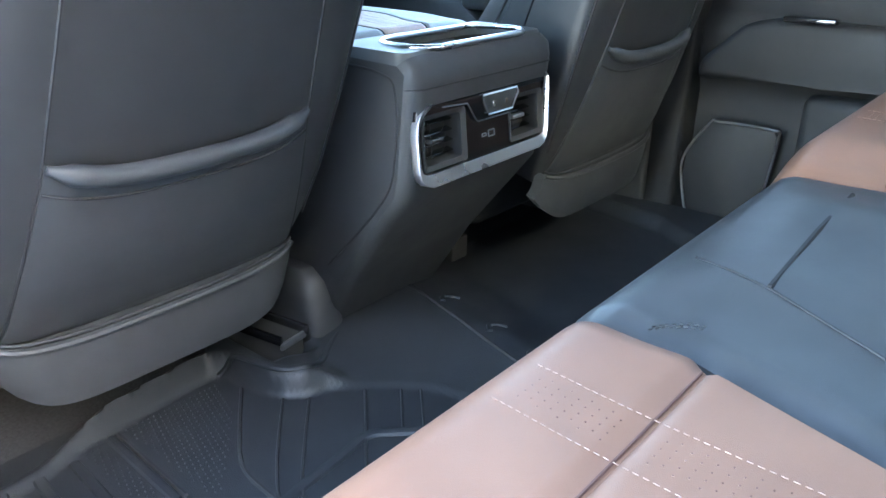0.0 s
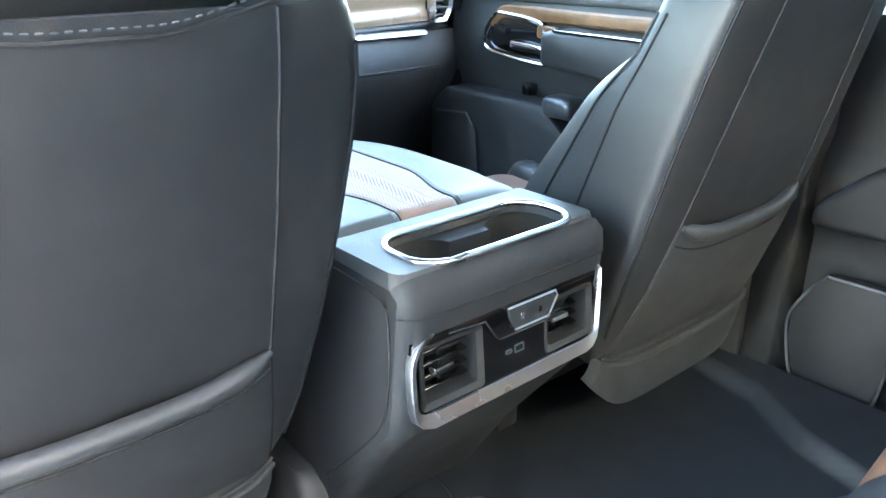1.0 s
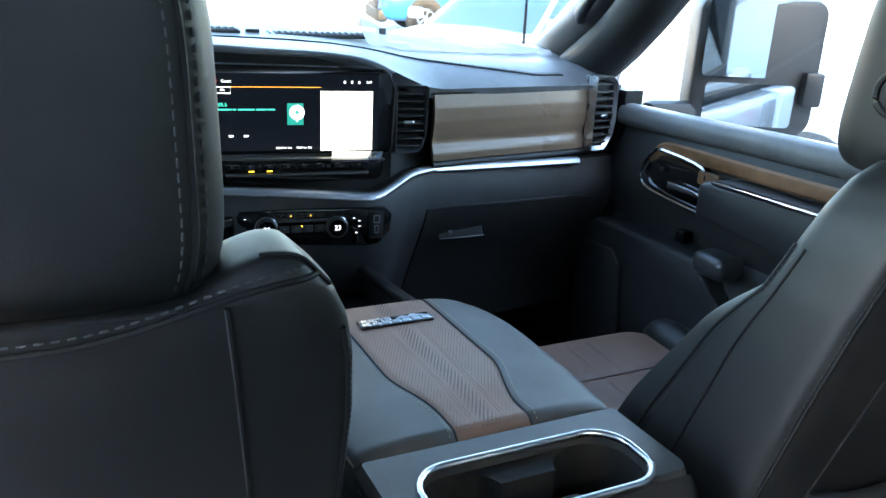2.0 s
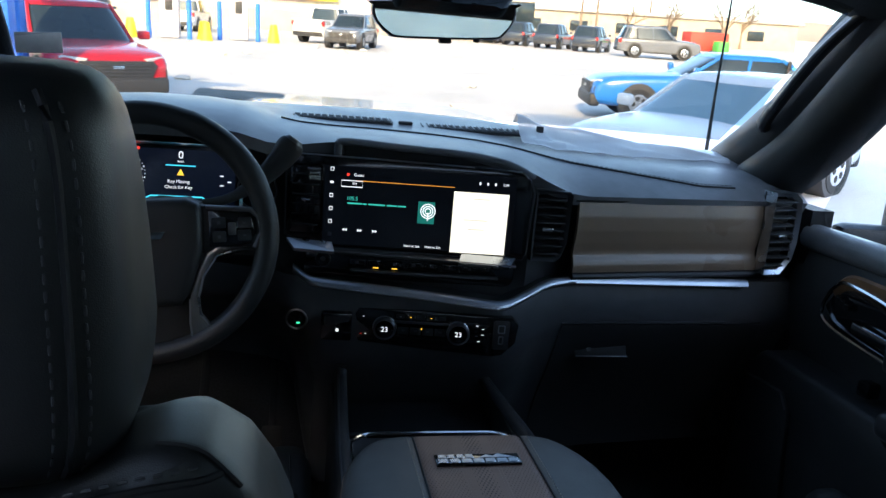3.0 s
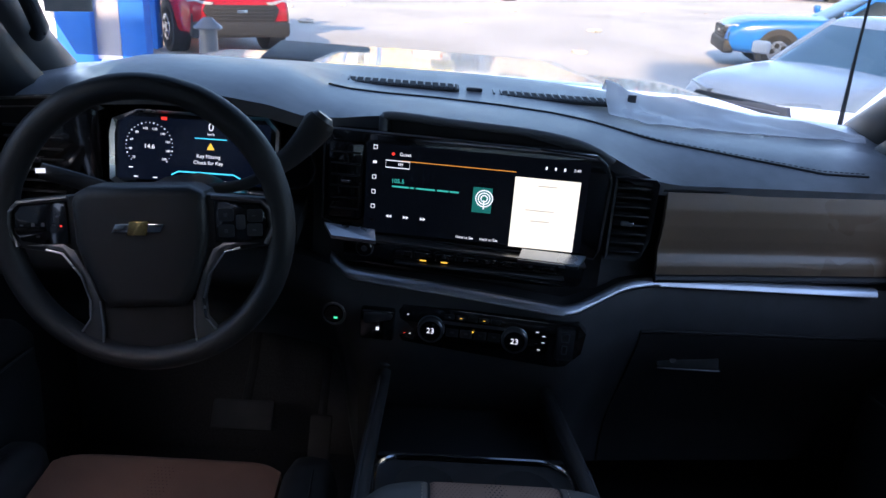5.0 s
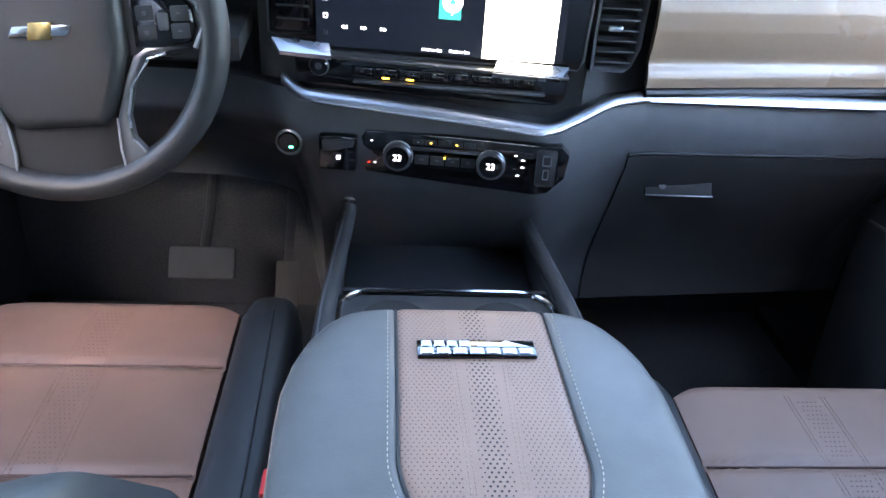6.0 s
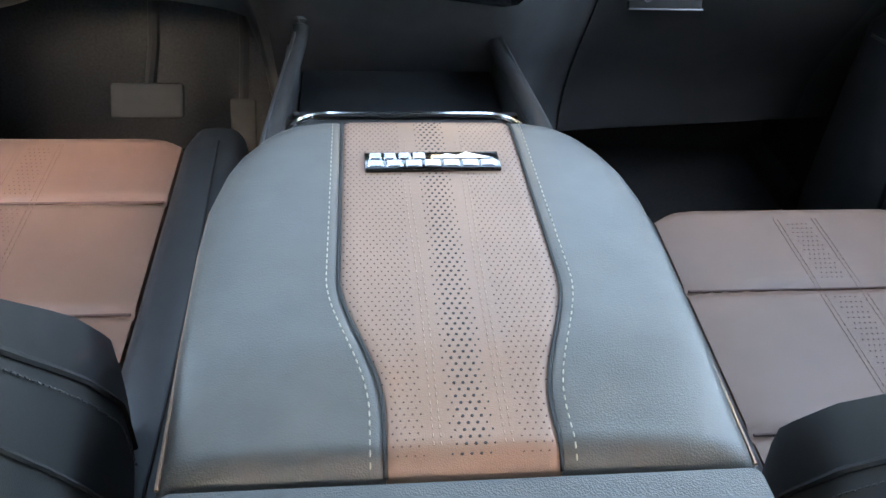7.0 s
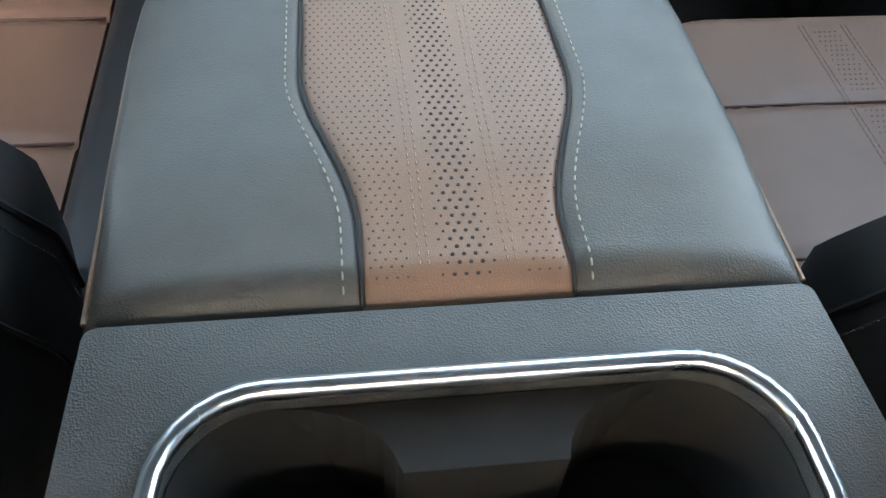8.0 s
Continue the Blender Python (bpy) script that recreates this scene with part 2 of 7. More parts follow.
def sheet(f, nu, nv, thick, bm=None):
    """A curved sheet of points f(u, v), 0..1, with a thickness vector."""
    bm = bm or bmesh.new()
    th = Vector(thick)
    top = [[bm.verts.new(f(i / nu, j / nv)) for j in range(nv + 1)] for i in range(nu + 1)]
    bot = [[bm.verts.new(v.co + th) for v in r] for r in top]
    for i in range(nu):
        for j in range(nv):
            bm.faces.new((top[i][j], top[i + 1][j], top[i + 1][j + 1], top[i][j + 1]))
            bm.faces.new((bot[i][j], bot[i][j + 1], bot[i + 1][j + 1], bot[i + 1][j]))
    for i in range(nu):
        for j in (0, nv):
            bm.faces.new((top[i][j], top[i + 1][j], bot[i + 1][j], bot[i][j]))
    for j in range(nv):
        for i in (0, nu):
            bm.faces.new((top[i][j], top[i][j + 1], bot[i][j + 1], bot[i][j]))
    return bm


def cyl(c, d, r, length, seg=20, r2=None, bm=None, bevel=0.0):
    """A disc or rod of the radius r from c along d."""
    u, v = ring_frame(c, d)
    d = Vector(d).normalized()
    c = Vector(c)
    r2 = r if r2 is None else r2
    steps = [(0, r - bevel), (bevel, r), (length - bevel, r2), (length, r2 - bevel)] if bevel else [(0, r), (length, r2)]
    return loft([[c + d * s + (u * math.cos(a) + v * math.sin(a)) * q for a in (2 * math.pi * k / seg for k in range(seg))] for s, q in steps], bm=bm)


def dashes(pts, length, gap, r, bm=None, side=None):
    """Short stitches along a line of points."""
    bm = bm or bmesh.new()
    pts = [Vector(p) for p in pts]
    cum = [0.0]
    for a, b in zip(pts, pts[1:]):
        cum.append(cum[-1] + (b - a).length)

    def at(s):
        for i in range(len(pts) - 1):
            if s <= cum[i + 1]:
                return pts[i].lerp(pts[i + 1], (s - cum[i]) / max(1e-9, cum[i + 1] - cum[i]))
        return pts[-1]
    s = 0.0
    while s + length < cum[-1]:
        tube([at(s), at(s + length / 2), at(s + length)], [r * 0.7, r, r * 0.7], 5, bm=bm)
        s += length + gap
    return bm


def words(text, size, m, material, parent, name="lettering", align="CENTER", depth=0.0002):
    cu = bpy.data.curves.new("w", "FONT")
    cu.body, cu.size, cu.align_x, cu.align_y, cu.extrude = text, size, align, "CENTER", depth
    o = bpy.data.objects.new("w", cu)
    scene.collection.objects.link(o)
    bpy.context.view_layer.update()
    me = bpy.data.meshes.new_from_object(o.evaluated_get(bpy.context.evaluated_depsgraph_get()))
    bpy.data.objects.remove(o)
    bpy.data.curves.remove(cu)
    me.transform(m)
    me.materials.clear()
    me.materials.append(material)
    ob = new(name, me)
    return attach(ob, parent)


def smooth01(a, b, x):
    t = min(1, max(0, (x - a) / (b - a)))
    return t * t * (3 - 2 * t)


def interp(xs, ys, x):
    return float(np.interp(x, xs, ys))

# ---- cab shell ----
ZG = -0.75
floor = part("floor", box((0, 0.05, -0.045), (1.72, 2.6, 0.05)), M_CARPET)
tagged(floor, "black carpeted floor pan of the truck cab", "floor", kind="structure")
roof = sheet(lambda u, v: (-0.76 + 1.52 * u, -1.30 + 2.02 * v, 1.165 + 0.125 * smooth01(1.0, 0.72, v) - 0.05 * (2 * u - 1) ** 4), 16, 20, (0, 0, 0.05))
tagged(part("ceiling", roof, M_LINER), "dark grey cloth headliner of the cab", "ceiling", kind="structure")
# firewall under the dash
tagged(part("wall_front", box((0, 1.24, 0.33), (1.72, 0.06, 0.80)), M_CARPET), "black carpeted firewall under the dashboard", "wall", kind="structure")
# rear cab wall with a window
bw = bmesh.new()
box((0, -1.34, 0.33), (1.72, 0.06, 0.72), bm=bw)
box((-0.75, -1.34, 0.96), (0.22, 0.06, 0.56), bm=bw)
box((0.75, -1.34, 0.96), (0.22, 0.06, 0.56), bm=bw)
box((0, -1.34, 1.2), (1.28, 0.06, 0.10), bm=bw)
tagged(part("wall_rear", bw, M_PLASTIC), "dark rear cab wall with a back window", "wall", kind="structure")
tagged(part("window_rear", box((0, -1.335, 0.92), (1.28, 0.005, 0.47)), M_BACKGLASS), "tinted rear cab window glass", "window", kind="structure")


def side_wall(s):
    """One side of the cab: pillars, rails and sills, with openings for door glass; s is the side's sign."""
    name = "wall_right" if s > 0 else "wall_left"
    b = bmesh.new()
    # a pillar: leans back from the cowl to the roof
    apts = [(s * x, y, z) for x, y, z in ((0.800, 1.20, 0.78), (0.805, 1.02, 0.90), (0.790, 0.82, 1.07), (0.765, 0.62, 1.20), (0.74, 0.45, 1.25))]
    if s < 0:
        prism([(0.44, 0.69), (0.98, 0.69), (1.04, 0.80), (0.90, 0.98), (0.66, 1.12), (0.52, 0.82)], "x", -0.835, -0.80, 0.008, bm=b)
    ap = part("trim", tube(spline(apts, 5), [0.062] * 6 + [0.054] * 15, 10, flat=0.75), M_PILLAR)
    tagged(ap, "grey grained windshield pillar trim", "pillar", kind="structure")
    # roof rail
    tube(spline([(s * 0.69, 0.5, 1.245), (s * 0.70, 0.0, 1.27), (s * 0.70, -0.6, 1.265), (s * 0.69, -1.3, 1.24)], 6), 0.06, 8, bm=b)
    # b pillar, c pillar
    prism([(-0.125, -0.02), (0.03, -0.02), (0.0, 0.70), (-0.08, 1.27), (-0.18, 1.27), (-0.14, 0.70)], "x", s * 0.765, s * 0.86, 0.012, bm=b)
    prism([(-1.34, -0.02), (-1.10, -0.02), (-1.02, 0.60), (-1.12, 1.25), (-1.34, 1.25)], "x", s * 0.70, s * 0.86, 0.012, bm=b)
    # sill
    box((s * 0.83, -0.05, -0.03), (0.10, 2.5, 0.08), 0.015, bm=b)
    # body side ahead of the front door
    box((s * 0.85, 1.06, 0.35), (0.05, 0.40, 0.80), bm=b)
    # dark upright of the door frame behind the pillar
    tube(spline([(x, y - 0.15, z - 0.02) for x, y, z in apts], 5), 0.066, 10, bm=b)
    ob = part(name, b, M_DOOR)
    tagged(ob, "dark cab side pillars and sill trim", "wall", kind="structure")


side_wall(1)
side_wall(-1)


def windshield_point(u, v):
    x = -1 + 2 * u
    return Vector((x * (0.76 - 0.08 * v), 1.30 - 0.63 * v - 0.14 * x * x * (1 - 0.35 * v), 0.858 + 0.332 * v))


tagged(part("window_front", sheet(windshield_point, 16, 8, (0, 0.003, 0.004)), M_SHIELD), "raked windshield glass over the dashboard, tinted to dim the outside", "windshield", kind="structure")


# ---- doors ----
def door_front(s):
    d = thing("door_front", (s * 0.82, 0.3, 0.0), "charcoal front door with brown trim strip and chrome pull" if s > 0 else "charcoal front door beside the driver", "door")
    X = lambda v: s * v
    def inner(u, v):
        y = -0.12 + 1.00 * u
        z = 0.0 + 0.705 * v
        bulge = 0.035 * math.exp(-((z - 0.56) / 0.10) ** 2) + 0.045 * smooth01(0.46, 0.40, z) * smooth01(0.98, 0.80, y)
        return (X(0.845 - bulge + 0.012 * smooth01(0.66, 0.705, z)), y, z)
    part("panel", sheet(inner, 24, 28, (X(0.05), 0, 0)), M_VINYL, d)
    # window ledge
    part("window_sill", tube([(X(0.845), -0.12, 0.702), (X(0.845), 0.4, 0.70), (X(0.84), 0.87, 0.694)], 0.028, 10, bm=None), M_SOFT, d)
    # brown strip that sweeps along the door
    strip = spline([(X(0.805), 0.715, 0.615), (X(0.802), 0.68, 0.645), (X(0.80), 0.60, 0.650), (X(0.80), 0.40, 0.648), (X(0.80), 0.10, 0.650), (X(0.80), -0.10, 0.65)], 6)
    part("trim_strip", tube(strip, 0.016, 8, flat=0.5), M_WOOD, d, "golden brown wood trim strip")
    # switch bezel round the release lever
    bez = [(0.735, 0.585), (0.70, 0.638), (0.66, 0.645), (0.55, 0.632), (0.535, 0.60), (0.50, 0.548), (0.53, 0.538), (0.70, 0.552)]
    loop = spline([(X(0.793), y, z) for y, z in bez], 4, True)
    part("bezel", tube(loop, 0.004, 6, True), M_CHROME, d, "bright chrome bezel")
    part("bezel_plate", prism([(y, z) for y, z in bez], "x", X(0.798), X(0.815), 0.003), M_GLOSS, d)
    part("release_lever", box((X(0.788), 0.585, 0.572), (0.012, 0.105, 0.022), 0.005, m=Matrix.Rotation(radians(4), 4, "X")), M_CHROME, d, "chrome door release lever")
    for k in range(3):
        part("switch", box((X(0.792), 0.69 - 0.012 * k, 0.612 - 0.004 * k), (0.008, 0.016, 0.014), 0.002), M_GLOSS, d)
    part("lever_housing", box((X(0.797), 0.53, 0.612), (0.012, 0.06, 0.03), 0.006), M_WOOD, d)
    # armrest with a bright line
    arm = [(0.50, 0.545), (0.50, 0.618), (0.46, 0.628), (0.10, 0.625), (-0.10, 0.62), (-0.10, 0.53), (0.2, 0.53)]
    part("armrest", prism(arm, "x", X(0.735), X(0.82), 0.014, 3), M_LEATHER, d)
    part("trim_line", box((X(0.742), 0.28, 0.6255), (0.018, 0.36, 0.006), 0.002), M_CHROME, d, "thin chrome line on the armrest")
    # lower map pocket with speaker
    pocket = [(0.90, 0.0), (0.90, 0.40), (0.84, 0.452), (0.50, 0.452), (0.44, 0.40), (0.40, 0.36), (0.02, 0.34), (-0.06, 0.28), (-0.06, 0.0)]
    part("map_pocket", prism(pocket, "x", X(0.755), X(0.85), 0.012, 3), M_PLASTIC, d)
    spk = [(y, z) for y, z in ((0.885, 0.05), (0.885, 0.33), (0.86, 0.385), (0.745, 0.395), (0.715, 0.36), (0.68, 0.08))]
    part("speaker_grille", prism(spk, "x", X(0.745), X(0.757), 0.004), M_PLASTIC, d)
    part("speaker_trim", tube([(X(0.744), 0.86, 0.388), (X(0.744), 0.80, 0.394), (X(0.744), 0.745, 0.398), (X(0.744), 0.72, 0.37)], 0.0025, 6), M_DGREY, d)
    part("pull_cup", box((X(0.775), 0.45, 0.455), (0.07, 0.09, 0.05), 0.018, 3), M_DGREY, d)
    part("seat_memory_switch", box((X(0.80), 0.58, 0.475), (0.03, 0.03, 0.03), 0.006), M_GLOSS, d)
    part("window_glass", sheet(lambda u, v: (X(0.862 - 0.14 * v), -0.08 + u * (0.98 - 0.42 * v), 0.70 + 0.53 * v), 6, 6, (X(0.004), 0, 0)), M_GLASS, d)
    return d


door_front(1)
door_front(-1)


def door_rear():
    s = 1
    d = thing("door_rear", (0.84, -0.6, 0.0), "closed charcoal rear door with a framed speaker grille", "door")

    def inner(u, v):
        y = -1.08 + 0.95 * u
        z = 0.0 + 0.70 * v
        bulge = 0.03 * smooth01(0.30, 0.36, z) * smooth01(0.50, 0.44, z)
        return (0.835 - bulge, y, z)
    part("panel", sheet(inner, 16, 28, (0.05, 0, 0)), M_DOOR, d)
    arm = [(-0.145, 0.335), (-0.15, 0.375), (-0.235, 0.455), (-0.30, 0.47), (-0.95, 0.46), (-0.95, 0.36), (-0.50, 0.365), (-0.40, 0.345)]
    part("armrest", prism(arm, "x", 0.762, 0.83, 0.016, 3), M_DOOR, d)
    part("pull_handle", box((0.772, -0.36, 0.472), (0.03, 0.10, 0.012), 0.004), M_GLOSS, d)
    out = [(-0.135, 0.10), (-0.137, 0.16), (-0.185, 0.238), (-0.205, 0.243), (-0.322, 0.243), (-0.334, 0.225), (-0.32, 0.10), (-0.30, 0.0), (-0.23, -0.012), (-0.165, 0.005)]
    part("speaker_grille", prism(out, "x", 0.787, 0.82, 0.004), M_DOOR, d, "black perforated speaker grille")
    part("speaker_trim", tube(spline([(0.786, y, z) for y, z in out], 5, True), 0.0030, 6, True), M_DSATIN, d, "thin satin speaker surround")
    part("lower_panel", prism([(-0.37, -0.01), (-0.37, 0.325), (-1.0, 0.34), (-1.0, -0.01)], "x", 0.772, 0.83, 0.02, 3), M_DOOR, d)
    part("window_glass", sheet(lambda u, v: (0.862 - 0.14 * v, -1.06 + u * 0.86, 0.69 + 0.53 * v), 4, 4, (0.004, 0, 0)), M_TINT, d, "dark tinted glass")


door_rear()

# ---- front seats ----
BACK_H = (0.0, 0.03, 0.08, 0.16, 0.28, 0.40, 0.50, 0.57, 0.605, 0.635, 0.658, 0.674, 0.682)
BACK_W = (0.190, 0.210, 0.222, 0.230, 0.233, 0.231, 0.224, 0.214, 0.205, 0.191, 0.170, 0.142, 0.105)
BACK_D = (0.050, 0.060, 0.066, 0.070, 0.070, 0.069, 0.067, 0.066, 0.064, 0.059, 0.050, 0.038, 0.022)


def seat(name_label, cx, back_y, cush_y, lean, head, head_lean, pad=0.0):
    """A front seat: cx middle, back_y the rear face's foot, cush_y the cushion's front edge, pad: how far the headrest swells forward."""
    st = thing("front_seat", (cx, cush_y - 0.3, 0.0), name_label, "seat", group="front seats")
    lean = radians(lean)
    ax, nrm = Vector((0, -math.sin(lean), math.cos(lean))), Vector((0, -math.cos(lean), -math.sin(lean)))
    foot = Vector((cx, back_y, 0.195))
    N = 6.0

    def out(h):
        """Outward direction of the back's sections, which lie flat towards the top."""
        return Vector((0, -math.cos(lean), -math.sin(lean) * (1 - smooth01(0.40, 0.60, h))))

    def rear(h, xo, lift=0.0):
        """A point of the back's rear face."""
        w, d = interp(BACK_H, BACK_W, h), interp(BACK_H, BACK_D, h)
        q = max(0.0, 1 - min(1.0, abs(xo / w)) ** N) ** (1 / N)
        return foot + ax * h + Vector((xo, 0, 0)) + out(h) * (-0.07 + d * q + lift)

    def skin(h, a, lift=0.0):
        """A point of the back's skin at the height h, a: angle round it (90 degrees: rear)."""
        w, d = interp(BACK_H, BACK_W, h) + lift, interp(BACK_H, BACK_D, h) + lift
        c, s_ = math.cos(a), math.sin(a)
        h0 = h
        px = w * math.copysign(abs(c) ** (2 / N), c)
        py = d * math.copysign(abs(s_) ** (2 / N), s_)
        if s_ < 0:      # front side: hollow in the middle, bolsters at the edges
            k = interp((0.0, 0.05, 0.145, 0.23, 0.31, 0.39, 0.49), (0.06, 0.10, 0.12, 0.10, 0.072, 0.045, 0.0), h)
            py -= k * smooth01(0.12, 0.215, abs(px)) * min(1.0, abs(s_) * 1.6)
        h -= 0.046 * smooth01(0.178, 0.09, abs(px)) * smooth01(0.632, 0.676, h0)
        return foot + ax * h + Vector((px, 0, 0)) + out(h0) * (-0.07 + py)

    part("backrest", loft([[skin(0.682 * (1 - (1 - i / 48) ** 1.6), 2 * math.pi * k / 72) for k in range(72)] for i in range(49)]), M_LEATHER, st)
    # seams of the rear face: two upright ones and the shoulder line
    for s in (-1, 1):
        line = [rear(h, s * interp((0.02, 0.27, 0.45, 0.632), (0.200, 0.160, 0.143, 0.121), h), 0.0008) for h in np.linspace(0.03, 0.634, 34)]
        part("seam", tube(line, 0.0018, 6), M_SEAM, st)
        line = [skin(h, radians(90 - s * interp((0.636, 0.672), (70, 78), h)), 0.001) for h in np.linspace(0.636, 0.672, 10)]
        part("seam", tube(line, 0.0016, 6), M_SEAM, st)
    sh = [rear(0.619 + 0.026 * smooth01(0.03, 0.16, abs(x)), x, 0.0008) for x in np.linspace(-0.178, 0.178, 60)]
    part("shoulder_seam", tube(sh, 0.0020, 6), M_SEAM, st)
    up = [rear(0.626 + 0.026 * smooth01(0.03, 0.16, abs(x)), x, 0.0012) for x in np.linspace(-0.172, 0.172, 70)]
    part("stitching", dashes(up, 0.0045, 0.0035, 0.0011), M_DARKSTITCH, st)
    # piping down the inner flank
    for s in (-1, 1):
        for deg, rr in ((30, 0.0022), (-24, 0.0024), (-7, 0.0018)):
            a0 = radians(deg if s > 0 else 180 - deg)
            part("flank_piping", tube([skin(h, a0, 0.0006) for h in np.linspace(0.08, 0.60 if deg > 0 else 0.56, 36)], rr, 6), M_SEAM, st)
        a0 = radians(-20 if s > 0 else 200)
        part("stitching", dashes([skin(h, a0, 0.0010) for h in np.linspace(0.08, 0.54, 60)], 0.0045, 0.003, 0.0008), M_DARKSTITCH, st)
        a0 = radians(26 if s > 0 else 154)
        part("stitching", dashes([skin(h, a0, 0.0010) for h in np.linspace(0.08, 0.58, 60)], 0.0045, 0.003, 0.0007), M_DARKSTITCH, st)
    # map pocket: a second skin with a rolled lip
    def pocket(u, v):
        top = 0.252 + 0.023 * abs(2 * u - 1) ** 3
        h = 0.035 + (top - 0.035) * v
        xo = interp((0.02, 0.27), (0.198, 0.1585), h) * (2 * u - 1)
        return rear(h, xo, 0.0025 + 0.010 * (1 - (2 * u - 1) ** 4) * smooth01(0.0, 0.5, v))
    part("map_pocket", sheet(pocket, 36, 16, nrm * -0.006), M_VINYL, st)
    fold = [pocket(u, 0.865) + nrm * 0.0006 for u in np.linspace(0.005, 0.995, 40)]
    part("pocket_seam", tube(fold, 0.0016, 6), M_SEAM, st)
    lip = [pocket(u, 0.985) + nrm * 0.001 for u in np.linspace(0.002, 0.998, 40)]
    part("pocket_lip", tube(lip, [0.004, 0.006, 0.009] + [0.0115] * 34 + [0.009, 0.006, 0.004], 12), M_VINYL, st)
    # stiff lower shield
    def shield(u, v):
        xo = -0.202 + 0.404 * u
        lo = -0.060 + 0.045 * abs(2 * u - 1) ** 6
        h = lo + (0.020 + 0.012 * abs(2 * u - 1) ** 3 - lo) * v
        p = rear(max(0.03, h), xo, 0.010)
        return p + Vector((0, 0.010 * (1 - v) ** 3 + 0.035 * max(0.0, abs(2 * u - 1) - 0.8) * (1 - v), (h - max(0.03, h)) * 1.08))
    part("lower_shield", sheet(shield, 30, 8, nrm * -0.02), M_VINYL, st)
    part("shield_lip", tube([shield(u, 0.97) + nrm * 0.001 for u in np.linspace(0, 1, 30)], 0.0045, 8), M_VINYL, st)
    part("shield_seam", tube([shield(u, 1.0) + nrm * -0.004 + ax * 0.004 for u in np.linspace(0, 1, 30)], 0.0026, 6), M_SEAM, st)
    # cushion
    yb = back_y + 0.02
    ztop = 0.300

    def cushion_z(y, xo):
        t = (y - yb) / (cush_y - yb)
        return ztop - 0.01 + 0.035 * t - 0.03 * smooth01(0.95, 1.03, t) + 0.018 * smooth01(0.16, 0.23, abs(xo)) - 0.012 * smooth01(0.255, 0.275, abs(xo))

    def insert(u, v):
        xo = -0.168 + 0.336 * u
        y = yb + 0.05 + (cush_y - yb - 0.05) * v + 0.045 * v * (1 - abs(2 * u - 1) ** 2.6) - 0.028 * v
        puff = 0.004 * (1 - (2 * u - 1) ** 8)
        gro = sum(0.006 * math.exp(-((y - g) / 0.006) ** 2) for g in (cush_y - 0.153, cush_y - 0.333))
        return (cx + xo, y, cushion_z(y, xo) + puff - gro - 0.03 * smooth01(0.975, 1.0, v))
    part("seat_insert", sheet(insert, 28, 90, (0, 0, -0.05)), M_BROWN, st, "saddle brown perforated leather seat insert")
    for g in (cush_y - 0.153, cush_y - 0.333):
        part("seam", tube([(cx + xo, g, cushion_z(g, xo) - 0.0005) for xo in np.linspace(-0.165, 0.165, 12)], 0.0016, 6), M_BSEAM, st)
    pf = bmesh.new()
    for i in range(48):
        y = cush_y - 0.05 - 0.0075 * i
        if any(abs(y - g) < 0.012 for g in (cush_y - 0.153, cush_y - 0.333)):
            continue
        for j in range(5):
            xo = -0.012 + 0.0056 * j + (0.0028 if i % 2 else 0)
            cyl((cx + xo, y, cushion_z(y, xo) + 0.0041), (0, 0, 1), 0.0008, 0.0004, 6, bm=pf)
    tagged(part("perforation", pf, M_BSEAM, st), kind="stuff")
    for s in (-1, 1):
        for q in (0.021, 0.026):
            part("stitching", dashes([(cx + s * q, y, cushion_z(y, q) + 0.0045) for y in np.linspace(cush_y - 0.04, cush_y - 0.40, 40)], 0.004, 0.003, 0.00045), M_BROWN, st)
        bol = []
        for i in range(24):
            t = i / 23
            y = yb + 0.075 + (cush_y - 0.087 - yb) * t
            w = 0.043 * (1 - 0.6 * smooth01(0.93, 1.0, t))
            zc = cushion_z(y, 0.2) - 0.055 + 0.008
            hz = 0.062 * (1 - 0.35 * smooth01(0.94, 1.0, t))
            bol.append([Vector((cx + s * (0.170 + 0.043) + w * math.copysign(abs(math.cos(a)) ** 0.6, math.cos(a)), y + 0.012 * smooth01(0.9, 1, t), zc + hz * math.copysign(abs(math.sin(a)) ** 0.6, math.sin(a)))) for a in (2 * math.pi * k / 20 for k in range(20))])
        part("bolster", loft(bol), M_LEATHER, st)
        part("seam", tube([(cx + s * (0.222 + 0.004 * math.sin(4 * t)), yb + (cush_y - yb - 0.04) * t, cushion_z(yb + (cush_y - yb) * t, 0.2) + 0.0155) for t in np.linspace(0.0, 1.0, 20)], 0.0014, 6), M_SEAM, st)
    part("seat_base", box((cx, (yb + cush_y) / 2 + 0.05, 0.165), (0.40, cush_y - yb - 0.18, 0.17), 0.03, 3), M_DARK, st)
    for s in (-1, 1):
        part("seat_rail", box((cx + s * 0.19, (yb + cush_y) / 2 + 0.10, 0.028), (0.05, 0.42, 0.05), 0.006), M_DARK, st)
    # headrest on two posts
    top = foot + ax * 0.655 + Vector((0, 0.06, 0.0))
    hc = Vector((cx, *head))
    ha = Vector((0, -math.sin(radians(head_lean)), math.cos(radians(head_lean))))
    hn = Vector((0, -ha.z, ha.y))
    for s in (-1, 1):
        part("headrest_post", tube([top + Vector((s * 0.058, 0, -0.06)), hc + Vector((s * 0.058, 0, 0.05))], 0.0065, 12), M_CHROME, st)
        part("post_collar", tube([top + Vector((s * 0.058 + 0.012 * math.cos(a), 0.02, -0.012)) + nrm * (0.012 * math.sin(a)) for a in np.linspace(0, 2 * math.pi, 16, False)], 0.004, 6, True), M_PLASTIC, st)

